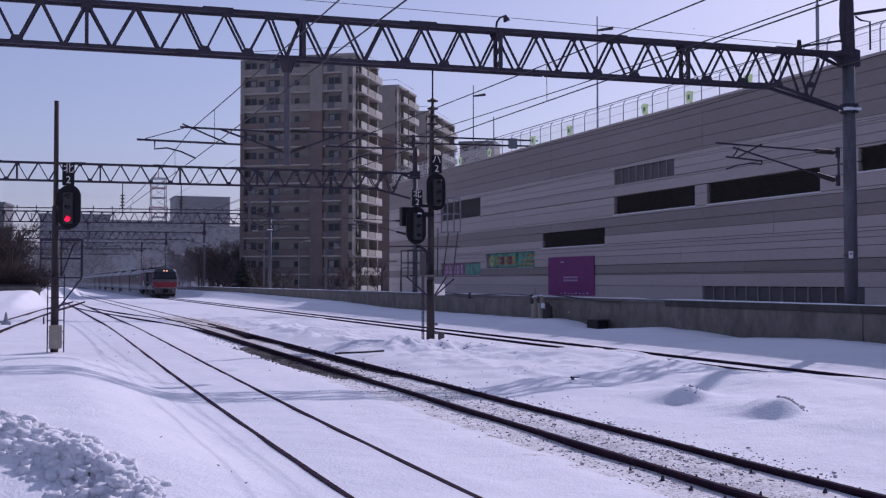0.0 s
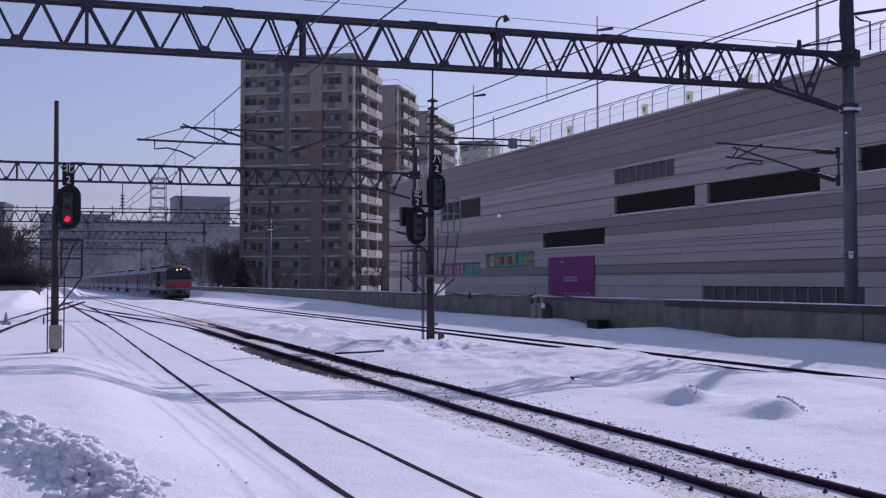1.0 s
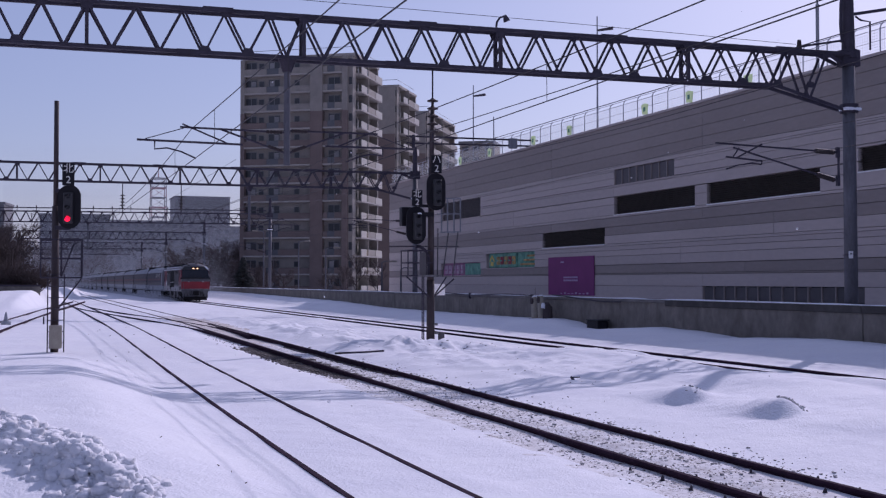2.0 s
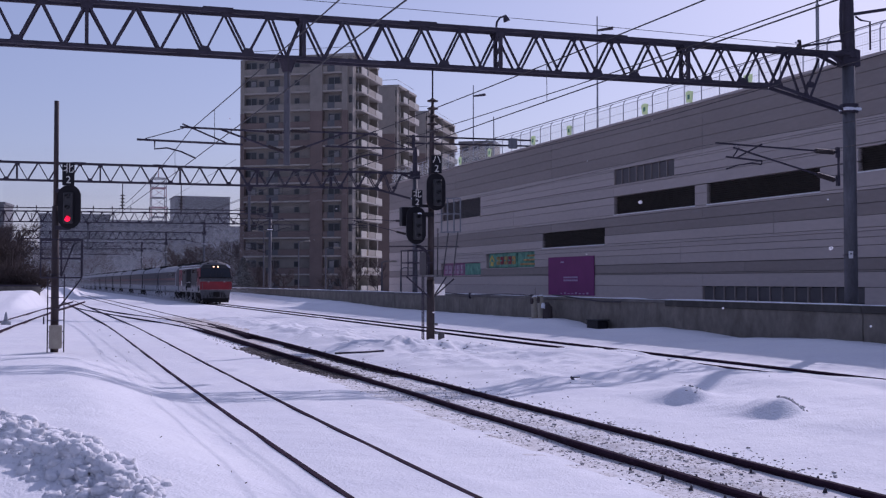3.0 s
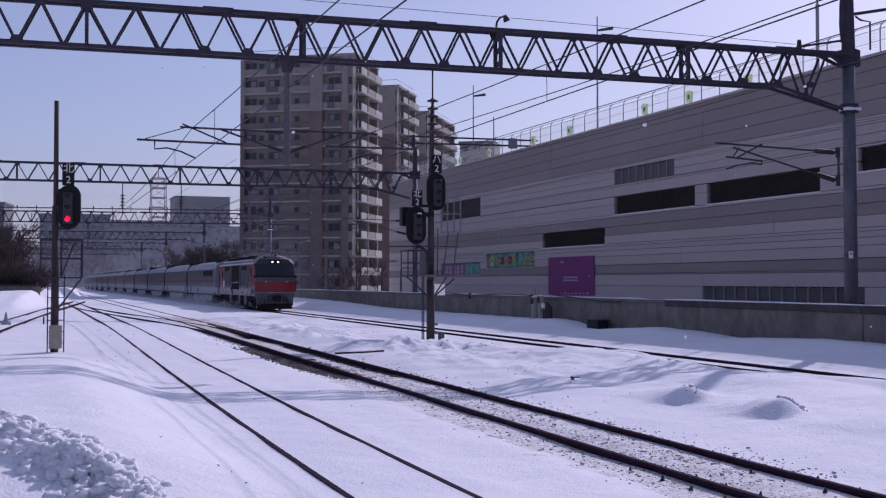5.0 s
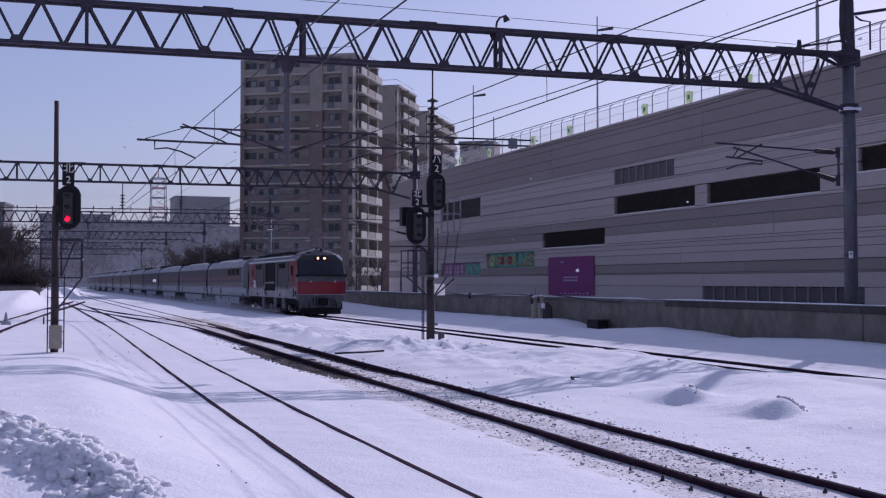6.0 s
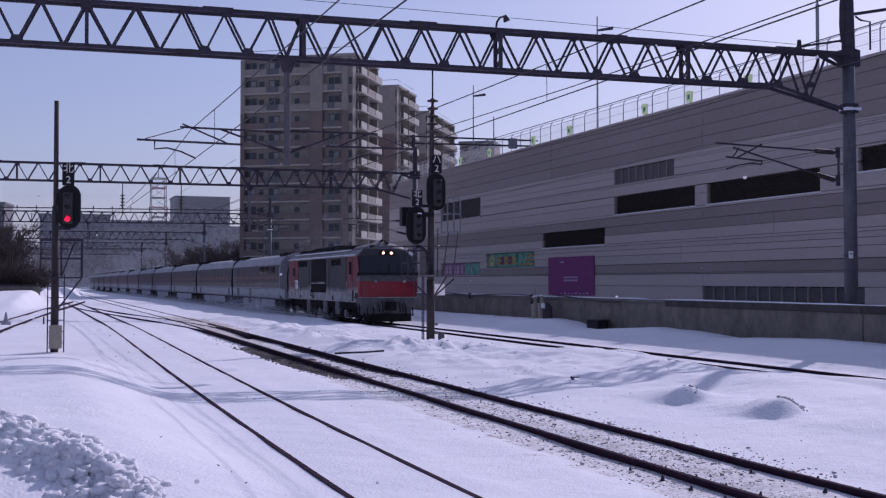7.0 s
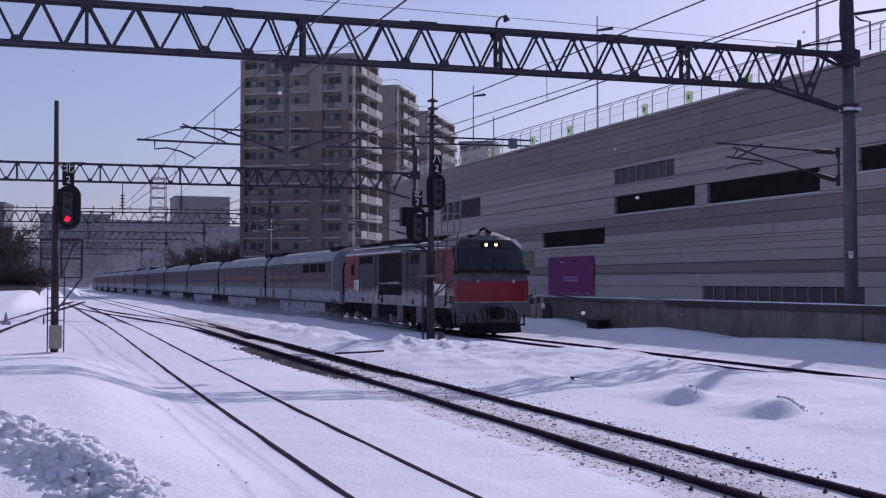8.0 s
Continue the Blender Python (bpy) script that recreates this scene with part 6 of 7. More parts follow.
lever = thing("point_lever", "small snow-crusted point lever beside the siding rails", "point lever", pose(-0.95, 56.5, 0.0))
part("case", Shape().box(-0.22, -0.3, -0.02, 0.22, 0.3, 0.20, 0.05), SKIRT, lever)
part("handle", Shape().tube((0, 0, 0.18), (0.0, 0, 0.62), 0.12, 0.03, 8), SKIRT, lever)
solid("marker_post", Shape().tube((0.72, 57.5, -0.1), (0.72, 57.5, 0.36), 0.04, 0.035, 8), STEEL, "short dark steel post beside the siding rail", "post")
solid("cable_duct", Shape().path([(7.95, 30.3, 0.06), (8.3, 30.2, 0.075), (8.75, 30.15, 0.085), (9.1, 30.35, 0.085), (9.4, 30.45, 0.09)], 0.03), STEEL, "dark cable pipe lying on the snow", "pipe")
solid("marker_stake", Shape().tube((10.05, 19.9, snow_height(10.05, 19.9) - 0.05), (9.98, 19.95, snow_height(10.05, 19.9) + 0.06), 0.04, 0.02, 6).tube((9.98, 19.95, snow_height(10.05, 19.9) + 0.04), (10.14, 19.86, snow_height(10.05, 19.9) + 0.05), 0.015, 0.01, 5), STEEL, "short dark stake sticking out of the snow", "stake")


def litter():
    """Twigs and dark scraps blown over the snow."""
    rng = random.Random(15)
    s = Shape()
    for k in range(90):
        x, y = rng.uniform(0.5, 15), 8 + 45 * rng.random() ** 1.3
        z = snow_height(x, y) + 0.006
        a, n = rng.uniform(0, 6.28), rng.uniform(0.015, 0.035) * (0.5 + y / 30)
        s.tube((x, y, z), (x + n * math.cos(a), y + n * math.sin(a), z + 0.01), rng.uniform(0.003, 0.007) * (0.5 + y / 25), 0.003, 4)
    for k in range(120):
        x, y = rng.uniform(9.2, 14.4), rng.uniform(17, 36)
        r = rng.uniform(0.004, 0.014) * (0.5 + y / 40)
        s.clump((x, y, snow_height(x, y) + r * 0.3), r, k, 0.4, 5, 3, 0.7)
    solid("snow_litter", s, TWIG, "scattered twigs and dark scraps on the snow", "litter", kind="stuff")


litter()


# ---- train ----
def face_band(z0, z1, b0, b1, w0, w1, bow, back):
    """A piece of the cab's bowed front: from height z0 to z1, set back b0 to b1, half widths w0 to w1, reaching back to a plane."""
    n = 13
    rings = []
    for z, b, w in ((z0, b0, w0), (z1, b1, w1)):
        front = [(w * (2 * i / (n - 1) - 1), b + bow * abs(2 * i / (n - 1) - 1) ** 2.2, z) for i in range(n)]
        rings.append(front + [(w, back, z), (-w, back, z)])
    return Shape().loft(rings)


def wheelset(parent, y, r=0.43):
    s = Shape()
    for x in (-0.56, 0.56):
        s.tube((x - 0.06, 0, 0), (x + 0.06, 0, 0), r, None, 20)
        s.tube((x - 0.075, 0, 0), (x + 0.075, 0, 0), r * 0.35, None, 10)
    s.tube((-0.7, 0, 0), (0.7, 0, 0), 0.08, None, 8)
    for x in (-0.63, 0.63):
        for k in range(3):
            a = 2 * math.pi * k / 3
            s.tube((x - 0.01, 0.25 * math.cos(a), 0.25 * math.sin(a)), (x + 0.01, 0.25 * math.cos(a), 0.25 * math.sin(a)), 0.05, None, 6)
    return part("wheelset", s, UNDER, parent, at=pose(0, y, r))


WHEELS = []


def make_loco():
    t = thing("diesel_locomotive", "red and dark grey diesel locomotive with lit headlamps, crusted with snow", "locomotive", pose(T3, 148, 0))
    L, W = 16.4, 1.40
    # body behind the cab; profile of the side with a canted roof edge
    wall = lambda y0, y1, m, nm, lab="": part(nm, Shape().prism([(-W, 1.50), (-W, 3.30), (W, 3.30), (W, 1.50)], y0, y1), m, t, lab)
    cab = [(0.66, 1.50), (0.68, 2.36), (1.08, 3.30), (2.95, 3.30), (2.95, 1.50)]
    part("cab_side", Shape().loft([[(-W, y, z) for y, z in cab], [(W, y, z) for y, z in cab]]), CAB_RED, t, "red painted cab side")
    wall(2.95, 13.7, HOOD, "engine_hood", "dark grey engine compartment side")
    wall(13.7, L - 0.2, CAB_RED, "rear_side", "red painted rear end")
    part("lower_side", Shape().prism([(-W - 0.01, 1.07), (-W - 0.01, 1.50), (W + 0.01, 1.50), (W + 0.01, 1.07)], 1.2, L - 0.1), LOCO_PALE, t, "pale grey frosted lower side")
    part("roof_edge", Shape().prism([(-W, 3.30), (-W + 0.02, 3.36), (-W + 0.30, 3.60), (W - 0.30, 3.60), (W - 0.02, 3.36), (W, 3.30)], 1.06, L - 0.25), ROOF_SIDE, t, "pale sloping roof edge dusted with snow")
    part("roof", Shape().prism([(-1.12, 3.59), (-0.95, 3.70), (-0.6, 3.78), (0.6, 3.78), (0.95, 3.70), (1.12, 3.59)], 1.7, L - 0.25), LOCO_GREY, t, "dark grey upper roof")
    for a, b, h in ((3.1, 7.2, 0.12), (7.6, 11.6, 0.17), (12.0, 15.2, 0.10)):
        part("roof_equipment", Shape().box(-0.95, a, 3.72, 0.95, b, 3.74 + h, 0.04), UNDER, t, "sooty roof grille")
        for k in range(5):
            yy = a + (b - a) * (k + 0.5) / 5
            part("roof_hatch", Shape().box(-1.13, yy - 0.28, 3.60, -0.93, yy + 0.28, 3.70 + 0.02 * (k % 2), 0.02), LOCO_GREY, t)
        part("roof_snow", Shape().box(-1.22, a - 0.2, 3.575, -1.10, b + 0.2, 3.635, 0.025), SNOW, t, "strip of snow on the roof edge")
    part("exhaust", Shape().box(-0.3, 8.6, 3.9, 0.3, 9.7, 4.02, 0.03), UNDER, t)
    # front
    front = [("skirt", 0.40, 1.28, 0.44, 0.27, 1.18, 1.39, LOCO_MID, "dark grey front skirt"), ("red_front", 1.28, 2.05, 0.25, 0.18, 1.44, 1.45, FRONT_RED, "bright red front panel"),
             ("grey_front", 2.05, 2.36, 0.19, 0.26, 1.41, 1.41, LOCO_MID, "grey band under the windscreen"),
             ("windscreen", 2.44, 3.28, 0.30, 0.64, 1.38, 1.33, CAB_GLASS, "dark panoramic windscreen"),
             ("lamp_panel", 3.29, 3.62, 0.66, 0.80, 1.34, 1.08, LOCO_GREY, "grey headlamp panel")]
    for nm, z0, z1, b0, b1, w0, w1, m, lab in front:
        part(nm, face_band(z0, z1, b0, b1, w0, w1, 0.24, 1.05 if z0 > 1.3 else (0.75 if z0 > 1 else 1.6)), m, t, lab)
    part("windscreen_ledge", face_band(2.36, 2.46, 0.13, 0.19, 1.46, 1.46, 0.24, 0.75), UNDER, t)
    part("red_sill", face_band(1.265, 1.295, 0.215, 0.215, 1.46, 1.46, 0.24, 0.75), LOCO_PALE, t, "thin frosted edge under the red panel")
    rings = []
    for z, b, w in ((3.61, 0.79, 1.09), (3.78, 0.93, 1.02), (3.93, 1.22, 0.84), (4.04, 1.75, 0.52)):
        rings.append([(w * (2 * i / 12 - 1), b + 0.30 * abs(2 * i / 12 - 1) ** 2.2, z - 0.4 * (z - 3.61) * abs(2 * i / 12 - 1) ** 2.5) for i in range(13)] + [(w, 2.9, z - 0.4 * (z - 3.61)), (-w, 2.9, z - 0.4 * (z - 3.61))])
    part("cab_roof", Shape().loft(rings), CAB_TOP, t, "grey rounded cab roof lightly dusted with snow")
    part("lamp_housing", Shape().box(-0.40, 0.655, 3.335, 0.40, 0.82, 3.515, 0.03), UNDER, t)
    for x in (-0.20, 0.20):
        h = part("headlamp_ring", Shape().tube((x, 0.635, 3.42), (x, 0.86, 3.42), 0.105, None, 14), UNDER, t)
        part("headlamp", Shape().tube((x, 0.62, 3.42), (x, 0.655, 3.42), 0.062, None, 14), HEAD_LAMP, h, "lit warm headlamp")
    for x in (-0.72, 0.72):
        part("marker_lamp", Shape().tube((x, 0.16, 2.05), (x, 0.32, 2.05), 0.06, None, 12), LOCO_PALE, t, "round unlit marker lamp")
        part("marker_rim", Shape().tube((x, 0.19, 2.05), (x, 0.32, 2.05), 0.085, None, 12), LOCO_MID, t)
    for x in (-0.13, 0.12):
        part("horn", Shape().tube((x, 1.02, 3.90 + 0.14 * (x < 0)), (x, 1.45, 4.0), 0.065, 0.035), UNDER, t)
        part("horn_bracket", Shape().box(x - 0.02, 1.3, 3.85, x + 0.02, 1.4, 4.06), UNDER, t)
    part("roof_pocket", Shape().box(-0.75, 0.98, 3.66, -0.42, 1.3, 3.80, 0.02), UNDER, t)
    for x in (-0.48, 0.0, 0.48):
        part("windscreen_pillar", Shape().bar((x, 0.31 + 0.34 * abs(x / 1.38) ** 2.2, 2.46), (x * 0.95, 0.69 + 0.34 * abs(x / 1.3) ** 2.2, 3.28), 0.05, 0.04), UNDER, t)
        part("wiper", Shape().tube((x - 0.15, 0.28, 2.48), (x + 0.12, 0.47, 2.95), 0.007, None, 5), UNDER, t)
    for x in (-1.25, 1.25):
        part("front_handrail", Shape().path([(x, 0.38, 0.9), (x, 0.32, 1.0), (x, 0.36, 1.95)], 0.014), LOCO_MID, t)
    for x in (-1.47, 1.47):
        part("mirror", Shape().box(x - 0.06, 0.50, 2.30, x + 0.06, 0.58, 2.48, 0.02), UNDER, t)
    part("coupler", Shape().box(-0.17, -0.34, 0.72, 0.17, 0.35, 1.02, 0.04), UNDER, t)
    part("coupler_pocket", Shape().box(-0.30, 0.06, 0.64, 0.30, 0.18, 1.08, 0.05), UNDER, t)
    for x, dz in ((-0.62, 0.0), (-0.44, 0.08), (0.42, 0.05), (0.58, -0.04), (0.70, 0.03)):
        part("brake_hose", Shape().path([(x, 0.16, 0.98 + dz), (x, 0.02, 0.92 + dz), (x + 0.02, -0.02, 0.74), (x + 0.05, 0.06, 0.60)], 0.03), UNDER, t)
    for x in (-0.98, 0.98):
        part("front_step", Shape().box(x - 0.20, 0.10, 0.40, x + 0.20, 0.42, 0.46, 0.01).box(x - 0.18, 0.14, 0.46, x - 0.14, 0.20, 0.80).box(x + 0.14, 0.14, 0.46, x + 0.18, 0.20, 0.80), UNDER, t)
    for x in (-0.75, 0.75):
        part("front_cock", Shape().tube((x, 0.10, 0.75), (x, 0.30, 0.95), 0.05, 0.03), FROST, t)
    part("snow_plough", Shape().loft([[(-1.2, 0.55, 0.12), (0, 0.05, 0.12), (1.2, 0.55, 0.12), (1.1, 1.1, 0.12), (-1.1, 1.1, 0.12)], [(-1.2, 0.65, 0.50), (0, 0.22, 0.50), (1.2, 0.65, 0.50), (1.1, 1.1, 0.50), (-1.1, 1.1, 0.50)]]), UNDER, t, "black snow plough")
    # near side details on both flanks
    for x in (1,):
        part("roof_snow_edge", Shape().path([(x * 1.36, 0.95, 3.32), (x * 1.22, 0.97, 3.47), (x * 1.05, 1.02, 3.63)], 0.085), SNOW, t, "ridge of snow on the cab roof edge")
    for sx in (-1, 1):
        o = sx * (W + 0.004)
        bx = lambda nm, y0, y1, z0, z1, m, dep=0.03, lab="": part(nm, Shape().box(min(o, o + sx * dep), y0, z0, max(o, o + sx * dep), y1, z1, 0.006), m, t, lab)
        bx("intake_grille", 7.13, 10.35, 1.45, 3.26, UNDER, 0.02, "black radiator intake")
        bx("grille_bar", 7.2, 10.3, 1.93, 1.98, LOCO_PALE, 0.045)
        for k in range(13):
            bx("grille_slat", 7.2, 10.3, 1.51 + 0.135 * k, 1.53 + 0.135 * k, UNDER, 0.028)
        bx("side_window", 11.5, 13.5, 2.88, 3.20, CAB_GLASS)
        bx("side_window", 4.1, 5.9, 2.86, 3.18, CAB_GLASS)
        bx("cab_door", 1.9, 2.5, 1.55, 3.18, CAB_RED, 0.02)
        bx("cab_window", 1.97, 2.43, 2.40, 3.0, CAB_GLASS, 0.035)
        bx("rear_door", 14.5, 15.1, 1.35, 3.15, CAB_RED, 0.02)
        bx("rear_window", 14.58, 15.02, 2.35, 2.85, CAB_GLASS, 0.035)
        pb = bx("side_plate", 13.72, 14.55, 1.62, 2.12, WHITE_PAINT, 0.02, "snow-white side plate")
        part("plate_mark", Shape().box(min(o, o + sx * 0.027), 13.95, 1.90, max(o, o + sx * 0.027), 14.3, 1.95), UNDER, pb)
        for y in (6.4, 10.9, 13.62, 3.0):
            bx("panel_seam", y, y + 0.05, 1.52, 3.28, UNDER, 0.015)
        bx("gutter", 1.2, L - 0.3, 3.27, 3.33, LOCO_PALE, 0.05)
        bx("snow_ledge", 1.3, L - 0.3, 3.33, 3.37, SNOW, 0.045, "thin line of snow along the gutter")
        bx("sill_beam", 1.2, L - 0.2, 1.03, 1.10, LOCO_PALE, 0.05)
        bx("lettering_bar", 7.4, 8.9, 1.995, 2.03, LOCO_PALE, 0.046)
        for y in (1.7, 2.75, 14.2, 15.7):
            part("handrail", Shape().path([(o + sx * 0.02, y, 1.2), (o + sx * 0.06, y, 1.25), (o + sx * 0.06, y, 2.0), (o + sx * 0.02, y, 2.05)], 0.016), LOCO_PALE, t)
        for y in (10.3, 1.62):
            part("hand_grip", Shape().path([(o + sx * 0.02, y, 1.62), (o + sx * 0.05, y, 1.55), (o + sx * 0.05, y, 1.25), (o + sx * 0.05, y - 0.5, 1.25), (o + sx * 0.05, y - 0.5, 1.5)], 0.028), UNDER, t)
        for y, z in ((1.75, 1.17), (9.9, 1.17), (13.0, 1.2), (5.6, 1.2)):
            part("filler_cap", Shape().tube((o, y, z), (o + sx * 0.03, y, z), 0.11, None, 10), UNDER, t)
    for yc in (2.75, 8.2, 13.65):
        b = part("bogie", Shape().box(-1.08, yc - 1.45, 0.30, -0.88, yc + 1.45, 0.84, 0.05).box(0.88, yc - 1.45, 0.30, 1.08, yc + 1.45, 0.84, 0.05).box(-0.9, yc - 0.3, 0.5, 0.9, yc + 0.3, 0.85), UNDER, t, "sooty bogie frame")
        for dy in (-1.0, 1.0):
            for x in (-1, 1):
                part("axle_box", Shape().box(min(x * 1.06, x * 1.26), yc + dy - 0.2, 0.26, max(x * 1.06, x * 1.26), yc + dy + 0.2, 0.62, 0.04), FROST if dy > 0 else UNDER, b)
                part("spring", Shape().tube((x * 1.15, yc + dy * 0.55, 0.52), (x * 1.15, yc + dy * 0.55, 1.06), 0.12, None, 10), UNDER, b)
                part("brake_rod", Shape().bar((x * 1.12, yc + dy - 0.5, 0.34), (x * 1.12, yc + dy * 0.3, 0.20), 0.06, 0.08), FROST, b)
            WHEELS.append((wheelset(t, yc + dy), 0.43))
    for sx in (-1, 1):
        for y in (4.75, 7.3, 11.1):
            part("sand_box", Shape().box(min(sx * 1.14, sx * 1.32), y, 0.36, max(sx * 1.14, sx * 1.32), y + 0.75, 1.05, 0.03), FROST, t, "frosted grey sand box")
        for y in (0.95, 15.2):
            part("cab_step", Shape().box(min(sx * 1.14, sx * 1.34), y, 0.36, max(sx * 1.14, sx * 1.34), y + 0.5, 0.41).box(min(sx * 1.14, sx * 1.34), y, 0.70, max(sx * 1.14, sx * 1.34), y + 0.5, 0.74).box(min(sx * 1.28, sx * 1.33), y, 0.36, max(sx * 1.28, sx * 1.33), y + 0.04, 1.07).box(min(sx * 1.28, sx * 1.33), y + 0.46, 0.36, max(sx * 1.28, sx * 1.33), y + 0.5, 1.07), UNDER, t)
    part("fuel_tank", Shape().box(-1.2, 4.4, 0.20, 1.2, 6.6, 1.06, 0.06).box(-1.2, 9.8, 0.20, 1.2, 12.0, 1.06, 0.06), UNDER, t)
    part("underframe", Shape().box(-1.25, 1.3, 0.70, 1.25, L - 0.2, 1.09), UNDER, t)
    part("rear_gangway", Shape().box(-0.9, L - 0.25, 1.15, 0.9, L, 3.3, 0.05), UNDER, t)
    return t


def coach(lead):
    """A tall stainless sleeping car in its own space, from y 0 to 19.2."""
    t = thing("sleeping_car", "silver sleeping car with a dark window band and snowy roof", "railway coach", pose(T3, 170, 0), "sleeping cars")
    L, W = 19.3, 1.45
    low = [(-W + 0.16, 0.88), (-W + 0.05, 1.0), (-W, 1.2), (-W, 1.55), (W, 1.55), (W, 1.2), (W - 0.05, 1.0), (W - 0.16, 0.88)]
    mid = [(-W, 1.55), (-W, 2.75), (-W + 0.05, 3.10), (W - 0.05, 3.10), (W, 2.75), (W, 1.55)]
    top = [(-W + 0.05, 3.10), (-W + 0.10, 3.26), (-W + 0.28, 3.48), (-1.0, 3.64), (-0.6, 3.79), (0, 3.85), (0.6, 3.79), (1.0, 3.64), (W - 0.28, 3.48), (W - 0.10, 3.26), (W - 0.05, 3.10)]
    a = 2.0 if lead else 0.05
    part("lower_side", Shape().prism(low, a * 0.25, L), COACH_LOW, t, "frosted pale stainless lower side")
    part("upper_side", Shape().prism(mid, a, L), STAINLESS, t, "stainless upper side with its dark reflection put into the colour")
    part("roof", Shape().prism(top, a, L), COACH_ROOF, t, "snow-dusted rounded roof")
    if lead:
        rings = []
        whole = [(-W, 0.92), (-W, 2.75)] + top + [(W, 2.75), (W, 0.92)]
        for k in range(9):
            u = k / 8
            y = 0.15 + (a - 0.15) * u
            f = 0.70 + 0.30 * math.sin(u * math.pi / 2) ** 0.75
            rings.append([(x * (0.86 + 0.14 * math.sin(u * math.pi / 2)), y, 0.92 + (z - 0.92) * f) for x, z in whole])
        # the end face's shade is put into this dark colour
        part("rounded_end", Shape().loft(rings), STAINLESS, t, "rounded leading end with shade put into its grey")
        part("end_rim", Shape().path([(x * 1.0, a + 0.06, z) for x, z in [(-W, 1.6), (-W, 2.75)] + top + [(W, 2.75), (W, 1.6)]], 0.05), COACH_ROOF, t, "pale frosted rim of the body end")
        part("end_window", Shape().box(-0.95, 0.06, 1.6, 0.95, 0.16, 2.7, 0.04), CAB_GLASS, t)
        for sx in (-1, 1):
            part("end_seal", Shape().path([(sx * 1.27, 0.32, 1.35), (sx * 1.30, 0.34, 2.0), (sx * 1.29, 0.42, 2.6), (sx * 1.15, 0.55, 3.0)], 0.05), UNDER, t, "dark rubber seal of the end window")
    else:
        part("gangway", Shape().box(-0.75, -0.50, 0.95, 0.75, 0.1, 3.2, 0.04), UNDER, t)
        for sx in (-1, 1):
            part("jumper_cable", Shape().path([(sx * 0.9, -0.22, 3.72), (sx * 1.28, -0.2, 3.45), (sx * 1.44, -0.16, 2.9), (sx * 1.47, -0.12, 2.0), (sx * 1.44, -0.05, 1.3), (sx * 1.36, 0.1, 0.95)], 0.05), UNDER, t, "black jumper cable between the cars")
    for y0, y1 in ((L - 3.0, L - 0.3), (0.5 + a, 2.3 + a)):
        part("roof_grille", Shape().box(-1.0, y0, 3.66, 1.0, y1, 3.90, 0.05), UNDER, t, "dark roof vent")
    for k in range(3):
        y = a + 2.6 + 1.35 * k
        part("roof_light", Shape().box(-1.27, y, 3.30, -1.17, y + 1.1, 3.46, 0.03), COACH_LOW if lead else COACH_ROOF, t, "frosted curved roof window")
    for sx in (-1, 1):
        o = sx * (W + 0.003)
        box = lambda nm, y0, y1, z0, z1, m, dep=0.02, lab="": part(nm, Shape().box(min(o, o + sx * dep), y0, z0, max(o, o + sx * dep), y1, z1), m, t, lab)
        box("window_band", a + 0.3, L - 0.9, 1.66, 2.95, COACH_BAND, 0.012, "dark brown window band")
        box("stripe", a + 0.3, L - 0.9, 2.20, 2.42, STRIPE, 0.016, "faded red stripe")
        box("stripe", a + 0.3, L - 0.9, 1.66, 2.00, BEIGE, 0.016, "dull beige stripe")
        n = 8
        for k in range(n):
            y = 3.0 + (L - 5.6) * k / (n - 1)
            if lead and y < 9:
                continue
            box("window", y, y + 1.15, 1.90, 2.20, COACH_GLASS, 0.02)
            box("window", y, y + 1.15, 2.46, 2.86, COACH_GLASS, 0.02)
        if lead:
            for y in (3.4, 5.2, 7.0):
                box("lounge_window", y, y + 1.5, 2.54, 3.0, CAB_GLASS, 0.03)
        for y in (1.0,) if not lead else (11.6, ):
            box("door", y, y + 0.75, 1.05, 2.95, LOCO_MID, 0.008)
            box("door_window", y + 0.2, y + 0.55, 2.0, 2.7, COACH_GLASS, 0.022)
        for y in (L - 2.75,):
            box("door", y, y + 0.8, 1.05, 2.95, STAINLESS, 0.008)
            box("door_edge", y - 0.06, y, 1.0, 3.0, UNDER, 0.014)
            box("door_window", y + 0.2, y + 0.55, 2.0, 2.7, COACH_GLASS, 0.022)
        box("cantrail", a, L, 2.98, 3.10, COACH_BAND, 0.006)
        box("snow_ledge", a * 0.8, L, 1.585, 1.64, SKIRT, 0.03, "frosted waist rail")
        box("sill_shadow_gap", a, L, 0.895, 0.93, UNDER, -0.10)
        part("skirt", Shape().box(min(sx * 1.30, sx * 1.38), 4.0, 0.40, max(sx * 1.30, sx * 1.38), L - 4.0, 0.92, 0.02), SKIRT, t, "snow-packed lower skirt")
        for y in (4.6, 6.6, 8.4, 11.2, 13.0):
            part("equipment_box", Shape().box(min(sx * 1.18, sx * 1.34), y, 0.18, max(sx * 1.18, sx * 1.34), y + 1.3, 0.42, 0.02), UNDER if y < 8 else SKIRT, t)
        for y in (12.0, 12.5, 8.4) if lead else ():
            part("skirt_vent", Shape().box(min(sx * 1.37, sx * 1.39), y, 0.50, max(sx * 1.37, sx * 1.39), y + 0.3, 0.84), UNDER, t)
        for ya, yb in ((0.10 if not lead else 0.5, 3.9), (L - 3.9, L - 0.05)):
            part("bogie_cover", Shape().box(min(sx * 1.22, sx * 1.36), ya, 0.16, max(sx * 1.22, sx * 1.36), yb, 0.93, 0.06), UNDER, t, "dark sooty bogie side")
    part("underframe", Shape().box(-1.2, 0.3, 0.55, 1.2, L - 0.2, 0.9), UNDER, t)
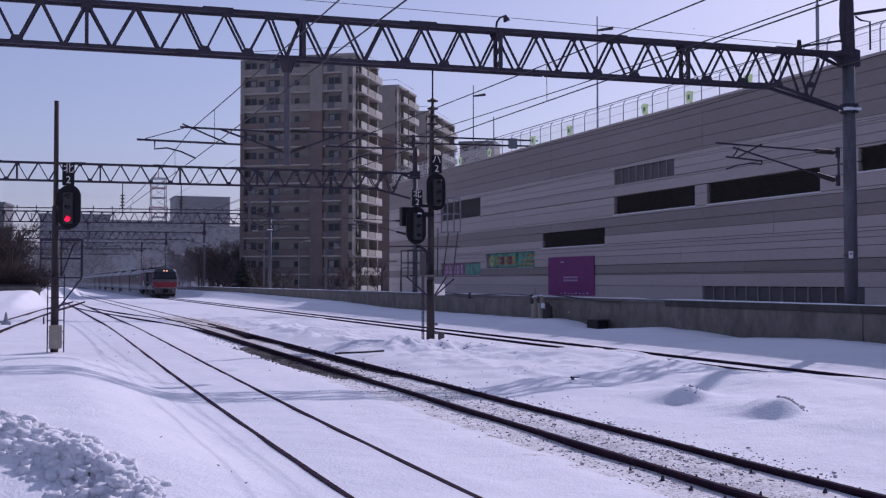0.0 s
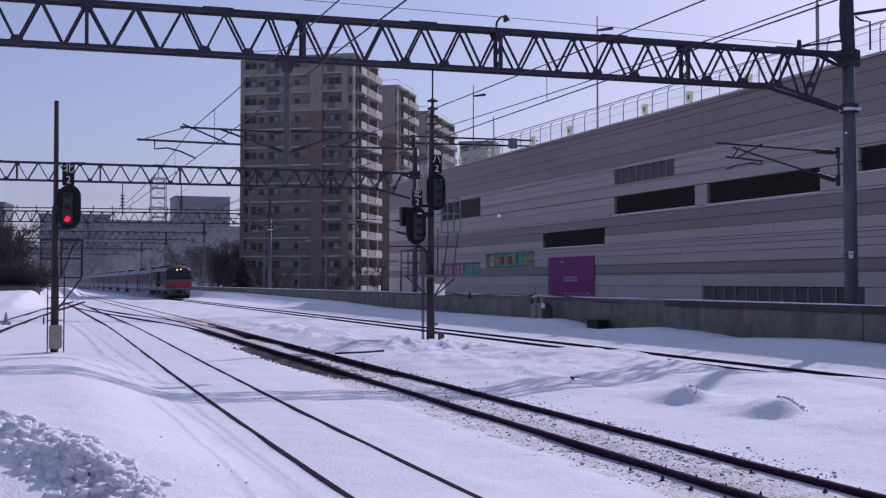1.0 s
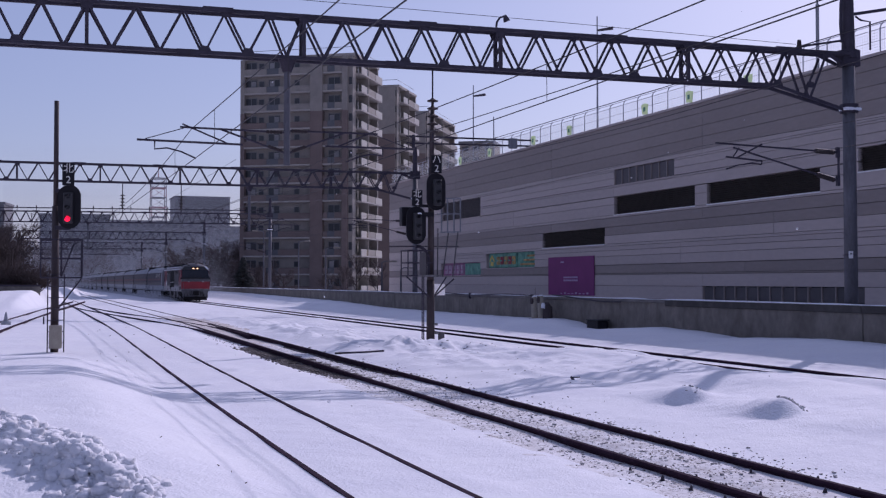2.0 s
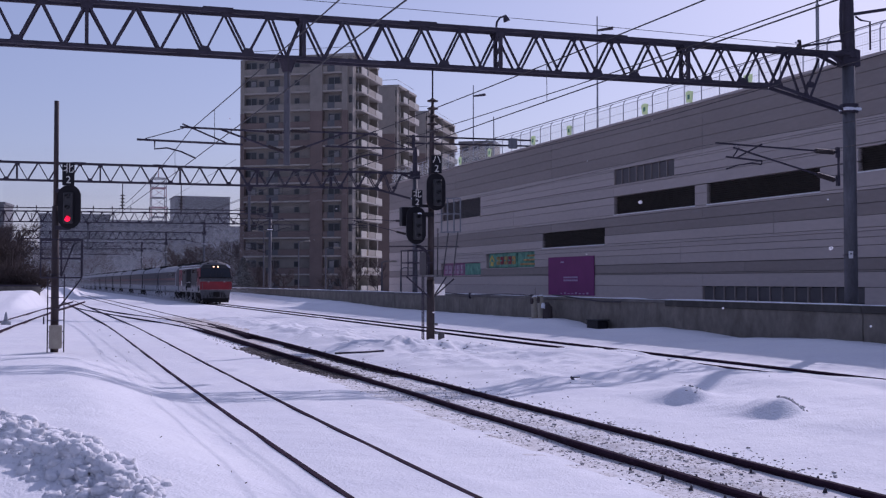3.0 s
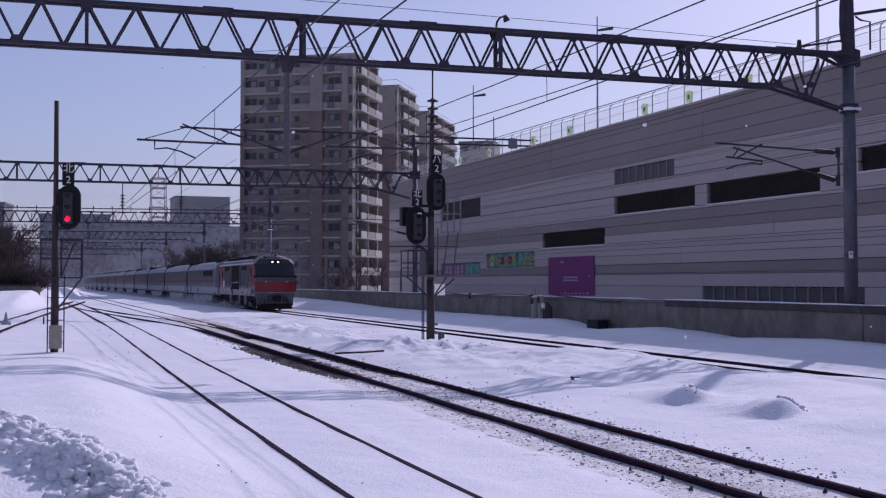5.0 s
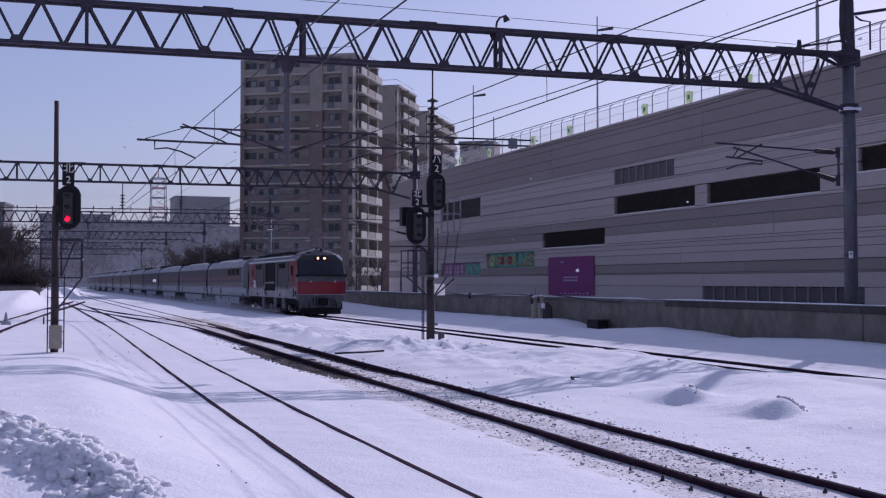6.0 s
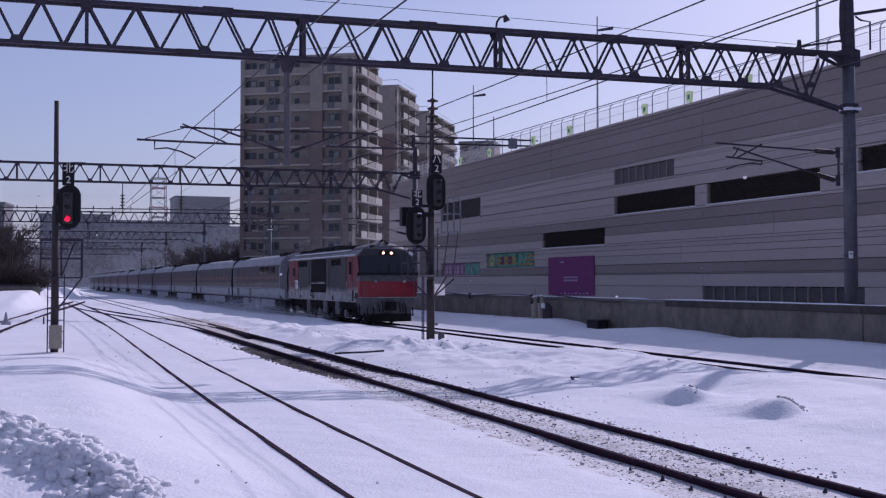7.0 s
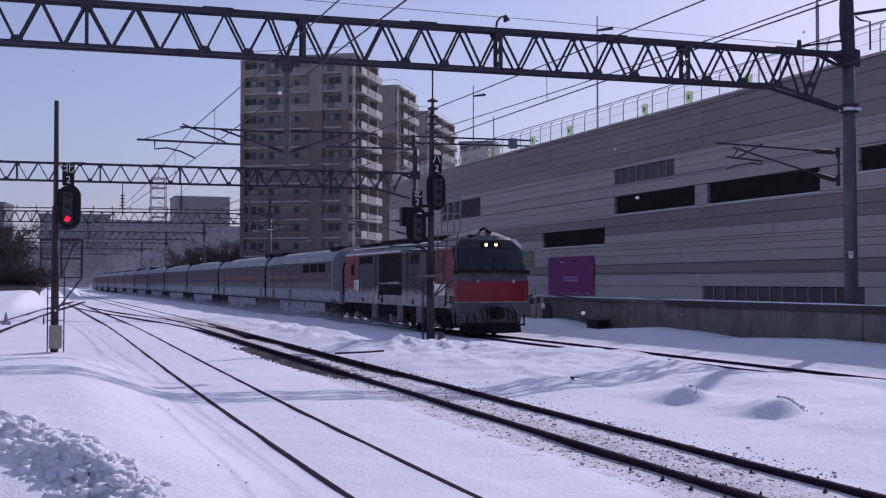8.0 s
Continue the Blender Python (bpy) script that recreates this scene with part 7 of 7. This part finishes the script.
    for yc in (2.6, L - 2.6):
        b = part("bogie", Shape().box(-1.12, yc - 1.6, 0.30, -0.92, yc + 1.6, 0.86, 0.06).box(0.92, yc - 1.6, 0.30, 1.12, yc + 1.6, 0.86, 0.06).box(-0.9, yc - 0.3, 0.4, 0.9, yc + 0.3, 0.8), UNDER, t, "dark bogie frame")
        for dy in (-1.05, 1.05):
            for x in (-1, 1):
                part("axle_box", Shape().box(min(x * 1.10, x * 1.24), yc + dy - 0.18, 0.25, max(x * 1.10, x * 1.24), yc + dy + 0.18, 0.60, 0.03), UNDER, b)
            part("wheelset", Shape().tube((-0.62, yc + dy, 0.43), (-0.50, yc + dy, 0.43), 0.43, None, 16).tube((0.50, yc + dy, 0.43), (0.62, yc + dy, 0.43), 0.43, None, 16), UNDER, t)
    return t


LOCO = make_loco()
LOCO_LEN, PITCH, CARS = 16.65, 19.75, 12
lead_car = coach(True)
plain_car = coach(False)
TRAIN = [(LOCO, 0.0), (lead_car, LOCO_LEN), (plain_car, LOCO_LEN + PITCH)]
for k in range(2, CARS):
    TRAIN.append((copy_thing(plain_car, plain_car.matrix_basis.copy()), LOCO_LEN + PITCH * k))


def spray(seed, y0, y1, n, lift=0.40, out=0.9, cloud=0):
    """Powder snow whirled up along the running gear, in many small grains."""
    g = np.random.default_rng(seed)
    side = g.choice((-1.0, -1.0, -1.0, 1.0), n)
    z = np.abs(g.normal(0, lift, n)) * (0.75 + 0.5 * np.sin(g.uniform(0, 1, n) * 3.14))
    x = side * (0.95 + g.uniform(0, 1, n) ** 1.4 * (out + 0.5 * z))
    y = g.uniform(y0, y1, n)
    c = np.stack([x, y, z], 1)[:, None, :]
    v = (c + g.normal(0, 0.0065, (n, 3, 3))).reshape(-1, 3)
    if cloud:
        # the cloud that trails above and beyond the roof
        far = np.stack([g.uniform(1.6, 5.5, cloud), g.uniform(y0 - 9, y1, cloud), 0.5 + np.abs(g.normal(0, 3.4, cloud))], 1)[:, None, :]
        v = np.concatenate([v, (far + g.normal(0, 0.011, (cloud, 3, 3))).reshape(-1, 3)])
        n += cloud
    v[:, 2] = np.maximum(v[:, 2], 0.0)
    me = bpy.data.meshes.new("snow_spray")
    me.from_pydata(v.tolist(), [], np.arange(3 * n).reshape(-1, 3).tolist())
    me.materials.append(POWDER)
    return tagged(new("snow_spray", me), "powder snow whirled up along a train's wheels", "snow spray", "snow sprays", "stuff")


SPRAYS = [(spray(1, 6.0, 16.6, 30000, 0.22, 1.4), 0.0), (spray(2, 0.0, PITCH, 140000, 0.40, 1.7, 60000), LOCO_LEN), (spray(3, 0.0, PITCH, 62000, 0.22, 1.3), LOCO_LEN + PITCH)]
for k in range(2, 7):
    SPRAYS.append((copy_thing(SPRAYS[2][0], Matrix()), LOCO_LEN + PITCH * k))


# ---- falling snow ----
FLAKES = []
frng = random.Random(77)
flake_mesh = Shape().clump((0, 0, 0), 1.0, 3, 0.18, 9, 7, 0.9).mesh("snowflake", FLAKE)
side_v, fwd_v = Vector((math.cos(radians(TURN)), -math.sin(radians(TURN)), 0)), Vector((math.sin(radians(TURN)), math.cos(radians(TURN)), 0))
for k in range(110):
    d = frng.uniform(3.5, 22)
    at = fwd_v * d + side_v * d * frng.uniform(-0.2, 0.75) + Vector((0, 0, 2.0 + d * frng.uniform(-0.1, 0.65)))
    size = frng.uniform(0.004, 0.010)
    fl = tagged(new("snowflake", flake_mesh), "small white snowflake drifting down in the air", "snowflake", "falling snow")
    fl.scale = (size, size, size)
    FLAKES.append((fl, at, Vector((frng.uniform(-0.9, -0.2), frng.uniform(-0.3, 0.3), frng.uniform(-0.9, -0.5))), frng.uniform(0, 8)))


# ---- what moves ----
RUN = [(0.0, 145.88), (1.0, 132.09), (2.0, 118.41), (3.0, 104.83), (4.0, 91.36), (5.0, 78.0), (6.0, 64.74), (7.0, 51.59), (8.0, 38.55)]


def motions():
    for car, back in TRAIN:
        walk(car, [(t, pose(T3, y + back, 0)) for t, y in RUN])
    for sp, back in SPRAYS:
        walk(sp, [(t, pose(T3, y + back, 0)) for t, y in RUN])
    for fl, at, drift, mid in FLAKES:
        rows = [(t, Matrix.Translation(at + drift * (t - mid) + Vector((0.06 * math.sin(t * 3 + mid), 0, 0.03 * math.cos(t * 4 + mid))))) for t in (0, 1, 2, 3, 4, 5, 6, 7, 8)]
        walk(fl, rows)
    for ws, r in WHEELS:
        home = ws.matrix_basis.translation.copy()
        rows = []
        for k in range(241):
            t = k / 30
            i = min(7, int(t))
            y = RUN[i][1] + (RUN[i + 1][1] - RUN[i][1]) * (t - i)
            rows.append((t, Matrix.Translation(home) @ Matrix.Rotation((RUN[0][1] - y) / r, 4, "X")))
        walk(ws, rows)


motions()
